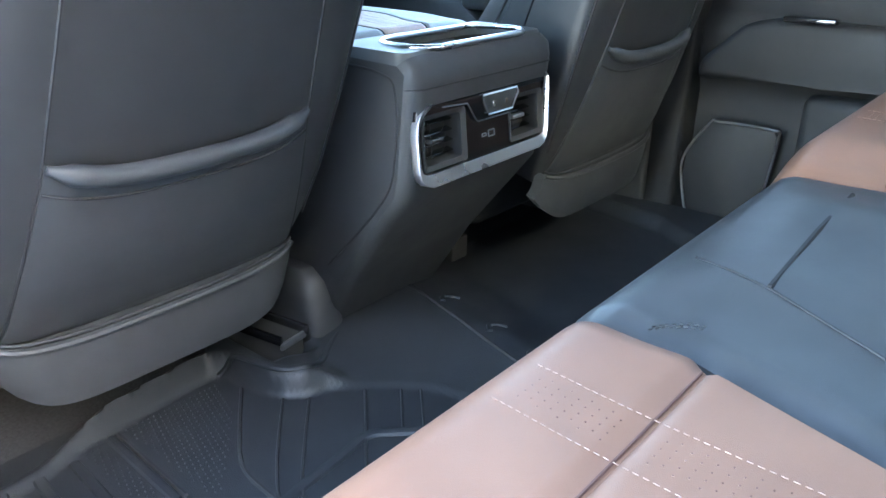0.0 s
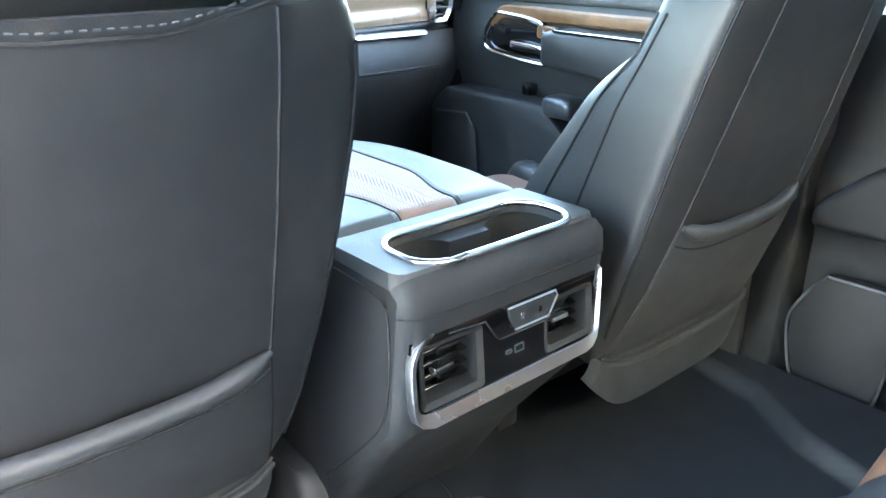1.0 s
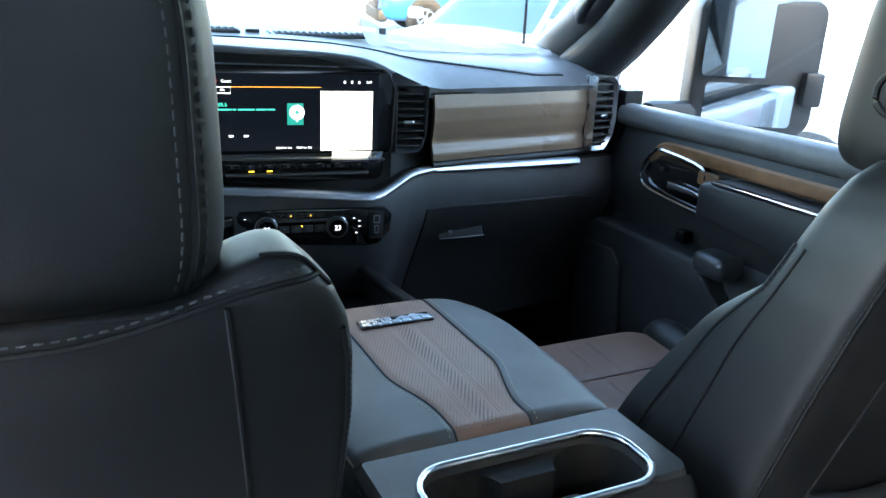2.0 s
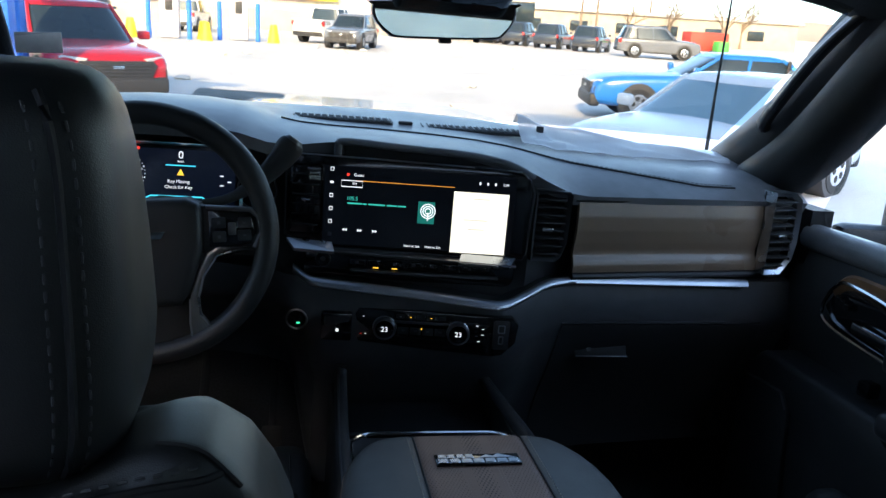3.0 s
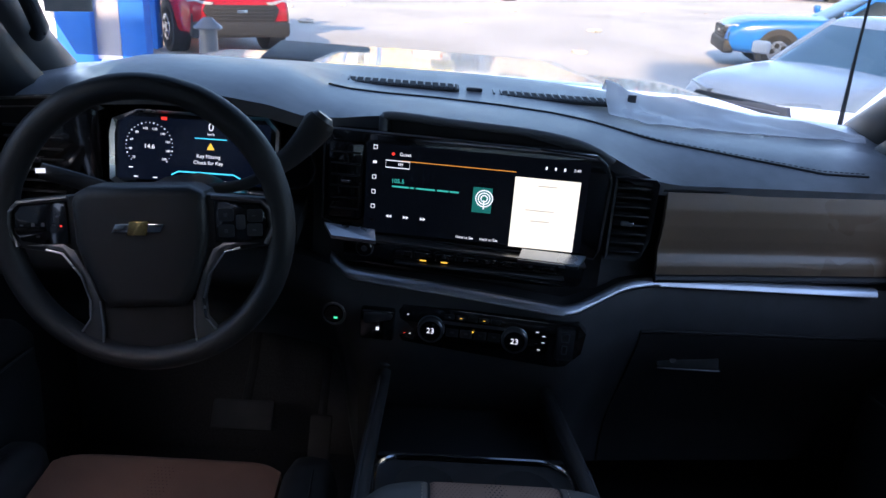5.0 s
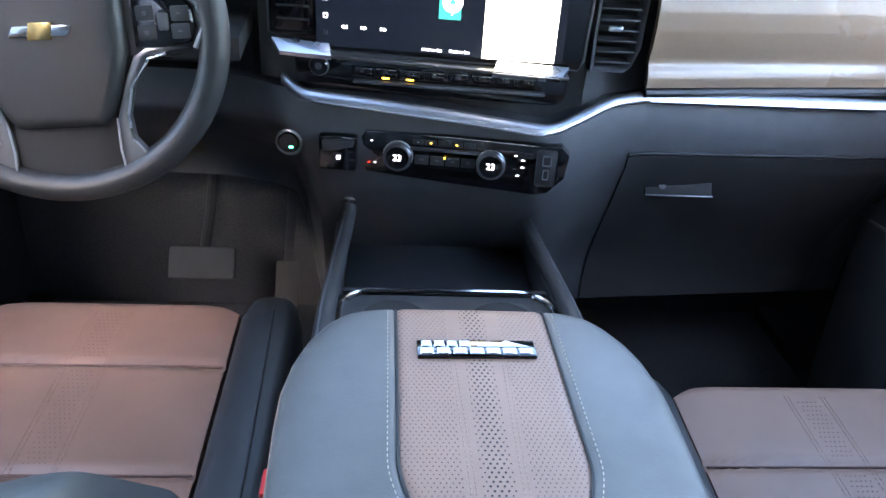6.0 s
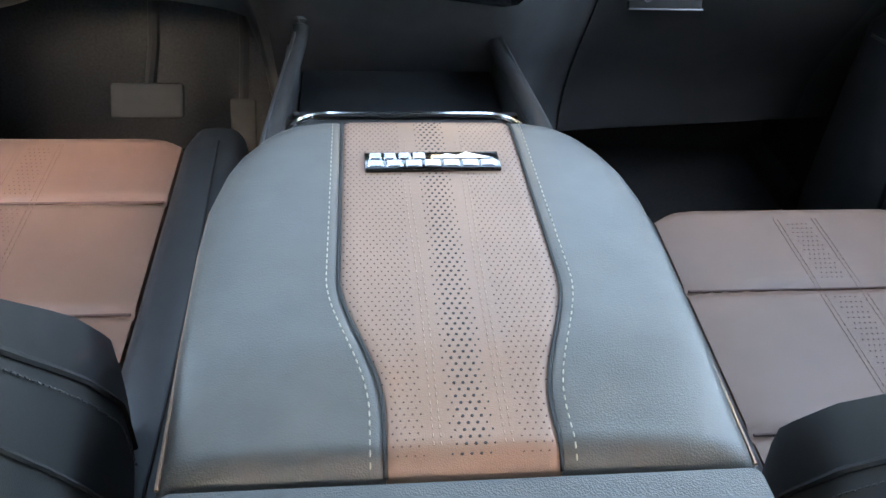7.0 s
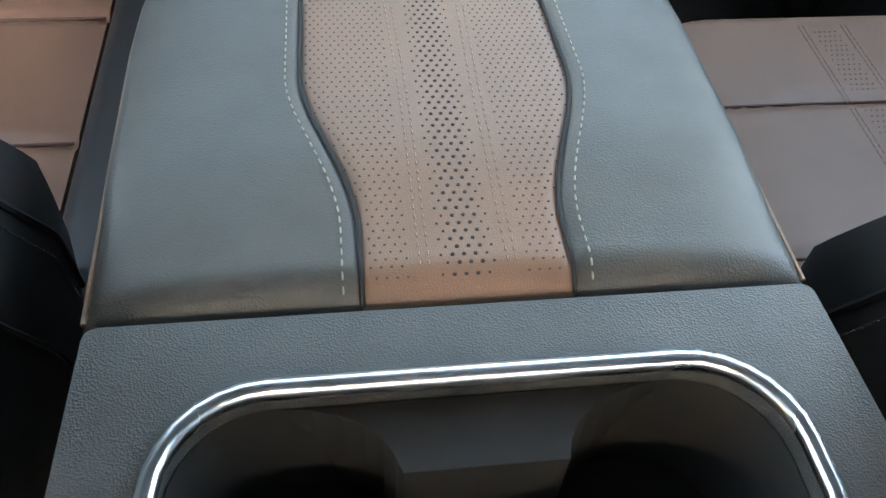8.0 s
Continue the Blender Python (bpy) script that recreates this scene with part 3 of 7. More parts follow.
    def cushion_ring(t, a, grow=0.0):
        """A point of the headrest's skin: t up it, a round it (90 degrees: rear)."""
        q = max(0.0, 1 - abs(2 * t - 1) ** 4.5) ** (1 / 4.5)
        w = (0.078 + 0.055 * q) * (1 - 0.05 * t) + grow
        d = 0.022 + 0.045 * q + grow
        c, s_ = math.cos(a), math.sin(a)
        if s_ < 0:
            d += pad * interp((0.0, 0.28, 0.55, 0.85, 1.0), (0.6, 1.0, 0.55, -0.25, -0.2), t)
        return hc + ha * (HR_H * t) + Vector((w * (1.0 + 0.04 * s_) * math.copysign(abs(c) ** 0.45, c), 0, 0)) + hn * (d * math.copysign(abs(s_) ** 0.6, s_))
    HR_H = 0.208
    hr = [[cushion_ring(0.5 - 0.5 * math.cos(math.pi * i / 28), 2 * math.pi * k / 48) for k in range(48)] for i in range(29)]
    headrest = part("headrest", loft(hr), M_LEATHER, st)
    for s in (-1, 1):
        a0 = radians(52 if s > 0 else 128)
        part("piping", tube([cushion_ring(t, a0, 0.0005) for t in np.linspace(0.05, 0.95, 30)], 0.0022, 6), M_SEAM, headrest)
        for da in (7, -7):
            a1 = a0 + radians(da)
            part("stitching", dashes([cushion_ring(t, a1, 0.0009) for t in np.linspace(0.06, 0.94, 50)], 0.005, 0.0035, 0.0009), M_DARKSTITCH, headrest)
    if cx > 0:
        bt = cushion_ring(0.42, radians(176))
        part("button_ring", tube([bt + Vector((-0.001, 0.021 * math.cos(a), 0.021 * math.sin(a))) for a in np.linspace(0, 2 * math.pi, 24, False)], 0.0035, 6, True), M_PLASTIC, headrest)
        part("headrest_button", cyl(bt + Vector((0.002, 0, 0)), (-1, 0, 0), 0.016, 0.007, 24, bevel=0.003), M_PLASTIC, headrest)
    return st


seat("charcoal leather driver seat with saddle brown insert", -0.446, 0.006, 0.672, 23.0, (-0.155, 0.772), 1, 0.075)
seat("charcoal leather passenger seat with saddle brown insert", 0.450, -0.107, 0.498, 16.0, (-0.140, 0.797), 5)

# seat belt buckle between driver cushion and console
bk = thing("belt_buckle", (-0.185, 0.27, 0.2), "black seat belt buckle with a red release", "buckle")
part("buckle_body", box((-0.188, 0.27, 0.30), (0.022, 0.05, 0.12), 0.006), M_PLASTIC, bk)
part("release_button", box((-0.188, 0.27, 0.363), (0.016, 0.035, 0.010), 0.003), mat("red_plastic", (0.6, 0.03, 0.03), 0.4), bk, "red release button")

# ---- centre console ----
con = thing("center_console", (0, 0.3, 0.0), "charcoal center console with padded armrest and cup holders", "console")
prof = [(0.36, 0.0), (0.07, 0.0), (0.05, 0.03), (-0.02, 0.145), (-0.115, 0.265), (-0.143, 0.30), (-0.150, 0.335), (-0.160, 0.43), (-0.163, 0.462), (-0.157, 0.484), (-0.144, 0.494), (-0.125, 0.4975), (-0.02, 0.4975), (-0.008, 0.495), (-0.008, 0.46), (0.36, 0.46)]
CW = 0.164


def cup_outline(k, dy=0.0):
    return [(x * k, -0.0935 + y * k + dy) for x, y in rrect(0.122, 0.050, 0.040, 7)]


def console_rear():
    """Rear end of the console: closed shell with the cup opening left out of its top."""
    b = bmesh.new()
    # side walls and back skin as a loft over x with rounded corners
    xs = [-CW, -CW + 0.004, -CW + 0.013, -0.140, 0, 0.140, CW - 0.013, CW - 0.004, CW]
    ins = [0.020, 0.010, 0.003, 0.0, 0.0, 0.0, 0.003, 0.010, 0.020]
    skin = prof[1:11]
    rows = []
    for x, k in zip(xs, ins):
        rows.append([Vector((x * (1.0 if z > 0.2 else 0.80 + z), y + k * (1 if z < 0.47 else 0.6), z - (k * 0.6 if z > 0.47 else 0))) for y, z in skin])
    vs = [[b.verts.new(p) for p in r] for r in rows]
    for i in range(8):
        for j in range(9):
            if not (3 <= i <= 4 and j == 5):        # opening for the climate panel
                b.faces.new((vs[i][j], vs[i + 1][j], vs[i + 1][j + 1], vs[i][j + 1]))
    for s in (-1, 1):
        side = [Vector((s * CW * (1.0 if z > 0.2 else 0.80 + z), y, z)) for y, z in [(q.y, q.z) for q in rows[0]]] + [Vector((s * CW, -0.008, 0.4855)), Vector((s * CW, -0.008, 0.46)), Vector((s * CW, 0.37, 0.46)), Vector((s * CW, 0.40, 0.36)), Vector((s * CW, 0.44, 0.30)), Vector((s * CW * 0.8, 0.44, 0.0))]
        b.faces.new([b.verts.new(p) for p in side])
    return b


part("console_body", console_rear(), M_PLASTIC, con, sharp=50)
# a seam line on the flank
for s in (-1, 1):
    part("panel_seam", tube(spline([(s * (CW + 0.0005), -0.02, 0.475), (s * (CW + 0.0005), -0.10, 0.470), (s * (CW + 0.0005), -0.128, 0.45), (s * (CW + 0.0005), -0.126, 0.36), (s * (CW + 0.0005), -0.10, 0.29), (s * (CW * 0.99), 0.02, 0.16)], 6), 0.0018, 6), M_SEAM, con)
# top deck with the opening
deck_out = [(x, -0.073 + y) for x, y in rrect(CW - 0.006, 0.0665, [0.006, 0.006, 0.018, 0.018], 7)]
db = bmesh.new()
inn = cup_outline(1.0)
loft([[Vector((x, y, 0.4855 - 0.004)) for x, y in [(px * 1.035, -0.073 + (py + 0.073) * 1.06) for px, py in deck_out]], [Vector((x, y, 0.4975)) for x, y in deck_out], [Vector((x, y, 0.499)) for x, y in inn], [Vector((x, y, 0.485)) for x, y in inn]], cap=False, bm=db)
part("top_deck", db, M_DECK, con, "soft grained charcoal deck round the cup holders", sharp=60)
# well and bridges blackened to hold the shade inside the recess
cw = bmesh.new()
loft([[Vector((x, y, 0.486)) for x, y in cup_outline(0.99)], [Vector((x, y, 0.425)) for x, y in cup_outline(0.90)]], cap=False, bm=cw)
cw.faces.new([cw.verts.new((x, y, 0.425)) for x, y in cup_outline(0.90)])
part("cup_well", cw, M_DARK, con, "cup holder well coloured dark for the shade inside")
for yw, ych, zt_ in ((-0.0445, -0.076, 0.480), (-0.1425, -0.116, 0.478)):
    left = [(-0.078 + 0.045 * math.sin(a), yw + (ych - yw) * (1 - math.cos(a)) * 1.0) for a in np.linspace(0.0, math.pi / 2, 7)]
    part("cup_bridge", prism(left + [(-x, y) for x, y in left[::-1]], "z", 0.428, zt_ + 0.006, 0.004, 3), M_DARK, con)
part("cup_ring", tube([(x, y, 0.4990) for x, y in cup_outline(1.012)], 0.0044, 10, True), M_BRIGHT, con, "polished chrome ring round the rear cup holders")

# rear face: bezel, vents, switches, sockets
FT = Matrix.Translation((0, -0.158, 0.385)) @ Matrix.Rotation(radians(-5.5), 4, "X")


def on_face(x, z, out=0.0):
    return FT @ Matrix.Translation((x, -out, z))


bez_o = [(0.146, 0.050), (-0.104, 0.050), (-0.122, 0.0475), (-0.140, 0.042), (-0.152, 0.034), (-0.159, 0.022), (-0.162, 0.006), (-0.1615, -0.040), (-0.158, -0.052), (-0.150, -0.060), (-0.134, -0.066), (0.122, -0.064), (0.134, -0.060), (0.142, -0.050), (0.146, -0.034), (0.150, 0.020), (0.151, 0.044)]
bez_i = [(0.143, 0.0465), (-0.102, 0.0460), (-0.119, 0.0425), (-0.134, 0.0365), (-0.1445, 0.029), (-0.150, 0.019), (-0.153, 0.005), (-0.153, -0.036), (-0.150, -0.043), (-0.143, -0.047), (-0.132, -0.0485), (0.120, -0.0475), (0.130, -0.046), (0.1375, -0.042), (0.143, -0.031), (0.1482, 0.020), (0.1490, 0.041)]
part("bezel", frame_plate(bez_o, bez_i, 0.012, m=on_face(0, 0, 0.007), lift=0.004, inner_depth=0.0065), M_BRIGHT, con, "polished chrome bezel")
DUCTS = ((-0.146, -0.055, -0.043, 0.031), (0.050, 0.136, -0.041, 0.027))
for xa, xb, za, zb in ((-0.156, -0.146, -0.052, 0.040), (-0.055, 0.050, -0.052, 0.031), (0.136, 0.149, -0.052, 0.047), (-0.146, 0.136, 0.031, 0.0485), (-0.146, -0.055, -0.052, -0.043), (0.050, 0.136, -0.052, -0.041), (0.050, 0.136, 0.027, 0.031)):
    part("rear_panel", box((0, 0, 0), (xb - xa, 0.006, zb - za), m=on_face((xa + xb) / 2, (za + zb) / 2, -0.002)), M_GLOSS, con, "gloss black rear climate panel")
for xa, xb, za, zb in DUCTS:
    xm, zm, w, h = (xa + xb) / 2, (za + zb) / 2, xb - xa, zb - za
    v = part("vent", frame_plate(rrect(w / 2 + 0.001, h / 2 + 0.001, 0.005, 3), rrect(w / 2 - 0.007, h / 2 - 0.006, 0.004, 3), 0.034, m=on_face(xm, zm, 0.003), lift=0.004), M_DARK, con, "deep rear air vent")
    part("vent_back", box((0, 0, 0), (w, 0.003, h), m=on_face(xm, zm, -0.032)), M_DARK, v)
    for k in range(4):
        part("slat", box((0, 0, 0), (w - 0.015, 0.012, 0.0022), 0.0006, 1, m=on_face(xm, za + h * (k + 1) / 5, -0.022) @ Matrix.Rotation(radians(16), 4, "X")), M_GLOSS, v)
    part("slat", box((0, 0, 0), (0.003, 0.010, h - 0.014), 0.0006, 1, m=on_face(xm, zm, -0.028)), M_DARK, v)
    part("vent_tab", box((0, 0, 0), (0.030, 0.010, 0.0065), 0.002, m=on_face(xm - 0.004, zm - 0.002, -0.013)), M_BRIGHT, v, "bright vent tab")
brow = [(-0.120, 0.0445), (-0.108, 0.0385), (-0.052, 0.0345), (-0.036, 0.010), (-0.030, 0.0055), (0.044, 0.0055), (0.052, 0.010), (0.068, 0.0365), (0.139, 0.0385), (0.143, 0.0460), (-0.100, 0.0460)]
part("brow", plate(brow, 0.006, 0.001, m=on_face(0, 0, 0.0055)), M_GLOSS, con, "sculpted gloss black brow")
part("brow_edge", tube([on_face(x, z, 0.0055) @ Vector((0, 0, 0)) for x, z in ((-0.106, 0.0385), (-0.052, 0.0345), (-0.036, 0.010), (-0.030, 0.0055), (0.044, 0.0055))], 0.0011, 6), M_DGREY, con)
sw = [(-0.018, 0.0400), (0.060, 0.0400), (0.0625, 0.0335), (0.047, 0.0130), (-0.008, 0.0130), (-0.016, 0.026)]
part("heater_switch", plate(sw, 0.008, 0.0015, m=on_face(0, 0, 0.0085)), M_PLASTIC, con, "rear seat heater switch")
part("switch_trim", tube([on_face(x, z, 0.009) @ Vector((0, 0, 0)) for x, z in ((-0.019, 0.0405), (0.0615, 0.0405), (0.0645, 0.0335), (0.048, 0.0118), (-0.009, 0.0118))], 0.0014, 6), M_BRIGHT, con)
for x in (0.004, 0.034):
    part("switch_mark", box((0, 0, 0), (0.0055, 0.001, 0.008), 0.0004, 1, m=on_face(x, 0.025, 0.0088)), M_SATIN, con)
for x, w, h in ((-0.0135, 0.011, 0.0055), (0.004, 0.016, 0.0105)):
    part("usb_socket", frame_plate(rrect(w / 2, h / 2, 0.0016, 2), rrect(w / 2 - 0.0018, h / 2 - 0.0016, 0.0008, 2), 0.004, m=on_face(x, -0.0175, 0.0022)), M_SATIN, con)
# parting line under the deck, and the flared feet
part("deck_seam", tube([(x, -0.1632 + 0.018 * smooth01(0.148, CW, abs(x)), 0.4535) for x in np.linspace(-CW, CW, 30)], 0.0013, 6), M_SEAM, con)
for s in (-1,):
    ft = [[Vector((s * (0.152 + 0.042 * g * c_), 0.13 + 0.098 * g * s_, z)) for c_, s_ in ((math.copysign(abs(math.cos(a)) ** 0.5, math.cos(a)), math.copysign(abs(math.sin(a)) ** 0.5, math.sin(a))) for a in (2 * math.pi * k / 24 for k in range(24)))] for z, g in ((0.0, 1.08), (0.04, 1.0), (0.09, 0.94), (0.12, 0.85), (0.138, 0.6))]
    part("console_foot", loft(ft), M_PLASTIC, con)

# armrest lid in three panels
def lid_half(y):
    return interp((-0.01, 0.0, 0.10, 0.20, 0.25, 0.29, 0.318, 0.345, 0.36, 0.37, 0.374), (0.160, 0.1625, 0.167, 0.1705, 0.170, 0.164, 0.155, 0.140, 0.127, 0.107, 0.098), y)


def strip_half(y):
    return 0.0475 + 0.0265 * smooth01(0.035, 0.150, y)


def lid_z(x, y):
    e = max(0.0, 1 - (abs(x) / lid_half(min(0.374, y))) ** 6)
    return 0.488 + 0.0155 * e ** 0.5 * (1 if y < 0.33 else math.sqrt(max(0, 1 - ((y - 0.33) / 0.0445) ** 4))) * min(1, math.sqrt(max(0, (y + 0.002) / 0.014)) if y < 0.012 else 1) + 0.004 * smooth01(0.02, 0.1, y)


def lid_panel(a, b):
    """A panel of the lid between two x borders, functions of y."""
    ys = [0.0 - 0.002 + 0.376 * (0.5 - 0.5 * math.cos(math.pi * i / 60)) for i in range(61)]

    def f(u, v):
        y = ys[round(v * 60)]
        x = a(y) + (b(y) - a(y)) * u
        edge = min(abs(x - a(y)), abs(x - b(y)))
        return (x, y, lid_z(x, y) - 0.0022 * math.exp(-(edge / 0.003) ** 2))
    return sheet(f, 24, 60, (0, 0, -0.03))


SX = 0.0035     # the insert sits a little off the middle
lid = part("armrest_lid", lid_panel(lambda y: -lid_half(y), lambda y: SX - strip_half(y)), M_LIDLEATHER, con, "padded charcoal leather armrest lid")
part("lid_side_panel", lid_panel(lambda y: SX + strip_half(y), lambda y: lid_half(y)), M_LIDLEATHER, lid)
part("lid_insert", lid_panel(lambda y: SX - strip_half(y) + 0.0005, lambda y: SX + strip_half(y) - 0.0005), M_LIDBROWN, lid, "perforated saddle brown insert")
base = [Vector((s * lid_half(y) * 0.992, y, 0)) for s, ys in ((1, np.linspace(0.0, 0.374, 30)), (-1, np.linspace(0.374, 0.0, 30))) for y in ys]
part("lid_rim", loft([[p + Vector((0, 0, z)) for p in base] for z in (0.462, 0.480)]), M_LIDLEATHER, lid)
for s in (-1, 1):
    e = [(SX + s * strip_half(y), y, lid_z(strip_half(y), y) - 0.001) for y in np.linspace(0.0, 0.368, 50)]
    part("lid_seam", tube(e, 0.0013, 6), M_SEAM, lid)
    e = [(SX + s * (strip_half(y) + 0.008), y, lid_z(strip_half(y) + 0.008, y) + 0.0003) for y in np.linspace(0.003, 0.362, 70)]
    part("lid_stitching", dashes(e, 0.0036, 0.0028, 0.00055), M_STITCH, lid, "cream stitching")
    rim = [(s * (lid_half(y) - 0.0005), y, 0.4885) for y in np.linspace(0.002, 0.372, 50)]
    part("lid_piping", tube(rim, 0.0013, 6), M_TANSTITCH, lid)
    for q in (0.0175, 0.0215):
        part("insert_stitching", dashes([(SX + s * (q + 0.004 * smooth01(0.1, 0.3, y)), y, lid_z(q, y) + 0.0004) for y in np.linspace(0.012, 0.33, 60)], 0.0026, 0.003, 0.00038), M_TANSTITCH, lid)
pf = bmesh.new()
for i in range(76):
    y = 0.008 + 0.0047 * i
    for j in range(-2, 3):
        x = SX + 0.0052 * j + (0.0026 if i % 2 else 0) - 0.0013
        if 0.278 < y < 0.305 and abs(x) < 0.05:
            continue
        cyl((x, y, lid_z(x, y) - 0.0002), (0, 0, 1), 0.0010 if abs(j) < 2 else 0.0006, 0.0005, 6, bm=pf)
tagged(part("perforation", pf, M_SEAM, lid), kind="stuff")
pf = bmesh.new()
for i in range(84):
    y = 0.008 + 0.0043 * i
    for s in (-1, 1):
        j = 0
        while 0.027 + 0.0046 * j + 0.004 < strip_half(y):
            x = SX + s * (0.027 + 0.0046 * j + (0.0023 if i % 2 else 0))
            j += 1
            if 0.278 < y < 0.305 and abs(x) < 0.056:
                continue
            cyl((x, y, lid_z(x, y) - 0.0002), (0, 0, 1), 0.0006, 0.0004, 5, bm=pf)
tagged(part("fine_perforation", pf, M_BSEAM, lid), kind="stuff")
# trim badge with plain blocks in two rows and a peak line
badge = thing("badge", (0.003, 0.291, 0.507), "dark plate badge with bright raised blocks on the armrest", "badge")
BM_ = Matrix.Translation((0.003, 0.291, 0.5085)) @ Matrix.Rotation(radians(1), 4, "Z")
part("plate", box((0, 0, 0), (0.110, 0.0255, 0.005), 0.0015, m=BM_), M_GLOSS, badge)
for r, (n, x0, dx, yy) in enumerate(((4, -0.046, 0.0118, 0.0055), (7, -0.046, 0.0152, -0.0055))):
    for k in range(n):
        part("block", box((0, 0, 0), (dx * 0.86, 0.0094, 0.0022), 0.0006, 1, m=BM_ @ Matrix.Translation((x0 + dx * k, yy, 0.0026))), M_BLOCK, badge)
part("peak_line", loft([[Vector(BM_ @ Vector((x, y, z))) for x, y in ((0.0, 0.001), (0.012, 0.0085), (0.020, 0.005), (0.028, 0.0105), (0.038, 0.006), (0.050, 0.001))] for z in (0.0018, 0.0034)]), M_BLOCK, badge)

# front of the console: rails, tray, cup ring
for s in (-1, 1):
    rail = [(s * 0.152, 0.36, 0.410), (s * 0.150, 0.5, 0.412), (s * 0.143, 0.66, 0.405), (s * 0.137, 0.79, 0.400), (s * 0.134, 0.82, 0.43)]
    part("console_rail", tube(spline(rail, 5), 0.0115, 10), M_PLASTIC, con)
    part("rail_trim", tube([(p.x + s * 0.005, p.y, p.z + 0.0095) for p in spline(rail[:4], 5)], 0.0022, 6), M_DGREY, con)
    part("console_flank", prism([(0.36, 0.0), (0.36, 0.40), (0.80, 0.39), (0.86, 0.0)], "x", s * 0.138, s * 0.155, 0.004), M_PLASTIC, con)
part("tray", box((0, 0.68, 0.345), (0.27, 0.24, 0.012), 0.004), M_RUBBER, con, "rubber lined open tray")
part("tray_lip", box((0, 0.585, 0.372), (0.27, 0.012, 0.05), 0.005), M_PLASTIC, con)
part("front_deck", box((0, 0.475, 0.385), (0.285, 0.20, 0.02), 0.005), M_PLASTIC, con)
fr = [(x, 0.50 + y) for x, y in rrect(0.136, 0.078, 0.045, 6)]
part("front_cup_ring", tube([(x, y, 0.398) for x, y in fr], 0.004, 8, True), M_CHROME, con, "chrome ring round the front cup holders")
# flat black discs on the deck, painted shade in place of cup holes
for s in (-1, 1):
    part("front_cup_shade", cyl((s * 0.068, 0.515, 0.3965), (0, 0, 1), 0.040, 0.0012, 28), M_DARK, con)
# ---- dashboard ----
dash = thing("dashboard", (0, 0.95, 0.3), "charcoal soft dashboard with brown fascia and bright trim line", "dashboard")
LX = [-.82, -.72, -.64, -.58, -.50, -.40, -.33, -.28, -.23, -.17, -.08, .03, .12, .18, .23, .27, .31, .45, .72, .82]
LZ = [.790, .800, .828, .850, .858, .858, .848, .832, .828, .836, .836, .832, .825, .811, .788, .772, .766, .766, .764, .762]
LY = [.86, .86, .83, .78, .77, .77, .78, .80, .83, .83, .825, .82, .815, .80, .79, .79, .80, .82, .862, .875]
MZ = [.835, .84, .868, .884, .890, .889, .882, .864, .853, .849, .847, .845, .841, .836, .830, .825, .821, .815, .808, .80]
WZ = [.835, .845, .860, .866, .868, .868, .868, .868, .868, .868, .868, .867, .864, .861, .858, .855, .853, .845, .832, .825]


def dash_top(u, v):
    x = -0.82 + 1.64 * u
    lz, ly, mz = (interp(LX, q, x) for q in (LZ, LY, MZ))
    yb = 1.27 - 0.10 * (x / 0.8) ** 2
    y = ly + (yb - ly) * v
    if v < 0.45:
        t = v / 0.45
        z = lz + (mz - lz) * (1 - (1 - t) ** 2.2)
    else:
        z = mz + (interp(LX, WZ, x) - mz) * smooth01(0.45, 1.0, v)
    return Vector((x, y, z))


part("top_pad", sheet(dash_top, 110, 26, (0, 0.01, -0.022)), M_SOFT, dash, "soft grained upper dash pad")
# crease that runs over the pad
crease = [dash_top(u, interp((0.2, 0.45, 0.62, 0.85), (0.34, 0.40, 0.32, 0.10), u)) + Vector((0, 0, 0.0008)) for u in np.linspace(0.34, 0.90, 60)]
part("pad_seam", tube(crease, 0.0022, 6), M_SEAM, dash)
crease = [dash_top(u, interp((0.2, 0.45, 0.62, 0.85), (0.34, 0.40, 0.32, 0.10), u) + 0.02) + Vector((0, 0, 0.001)) for u in np.linspace(0.34, 0.90, 110)]
part("stitching", dashes(crease, 0.006, 0.004, 0.0009), M_DARKSTITCH, dash)

BX = [-.82, -.66, -.36, -.28, -.235, .0, .15, .19, .24, .30, .70, .82]
BY = [.875, .87, .86, .83, .800, .778, .762, .775, .800, .822, .862, .875]
KZ = [.60, .60, .60, .60, .598, .580, .566, .578, .598, .602, .592, .592]


def dash_core(u, v):
    x = -0.82 + 1.64 * u
    z0 = interp(BX, KZ, x)
    z = z0 - 0.01 + (interp(LX, LZ, x) - z0) * v
    return Vector((x, max(interp(BX, BY, x), interp(LX, LY, x) - 0.01) + 0.028 + (0.05 if -0.62 < x < -0.27 else 0) + 0.04 * v * (1 if -0.25 < x < 0.2 else 0), z))


part("dash_core", sheet(dash_core, 80, 8, (0, 0.05, 0)), M_PLASTIC, dash)


def dash_low(u, v):
    x = -0.82 + 1.64 * u
    zt = interp(BX, KZ, x)
    low = 0.10 + 0.25 * smooth01(-0.17, -0.24, x) + 0.07 * smooth01(0.17, 0.26, x)
    z = zt - (zt - low) * v
    fwd = 0.012 * math.sin(math.pi * min(1, v / 0.35)) * -1 + 0.25 * smooth01(0.18, 0.9, v) * interp((-0.21, -0.19, 0.19, 0.30), (0.8, 0.6, 0.6, 0.5), x)
    return Vector((x, interp(BX, BY, x) + fwd, z))


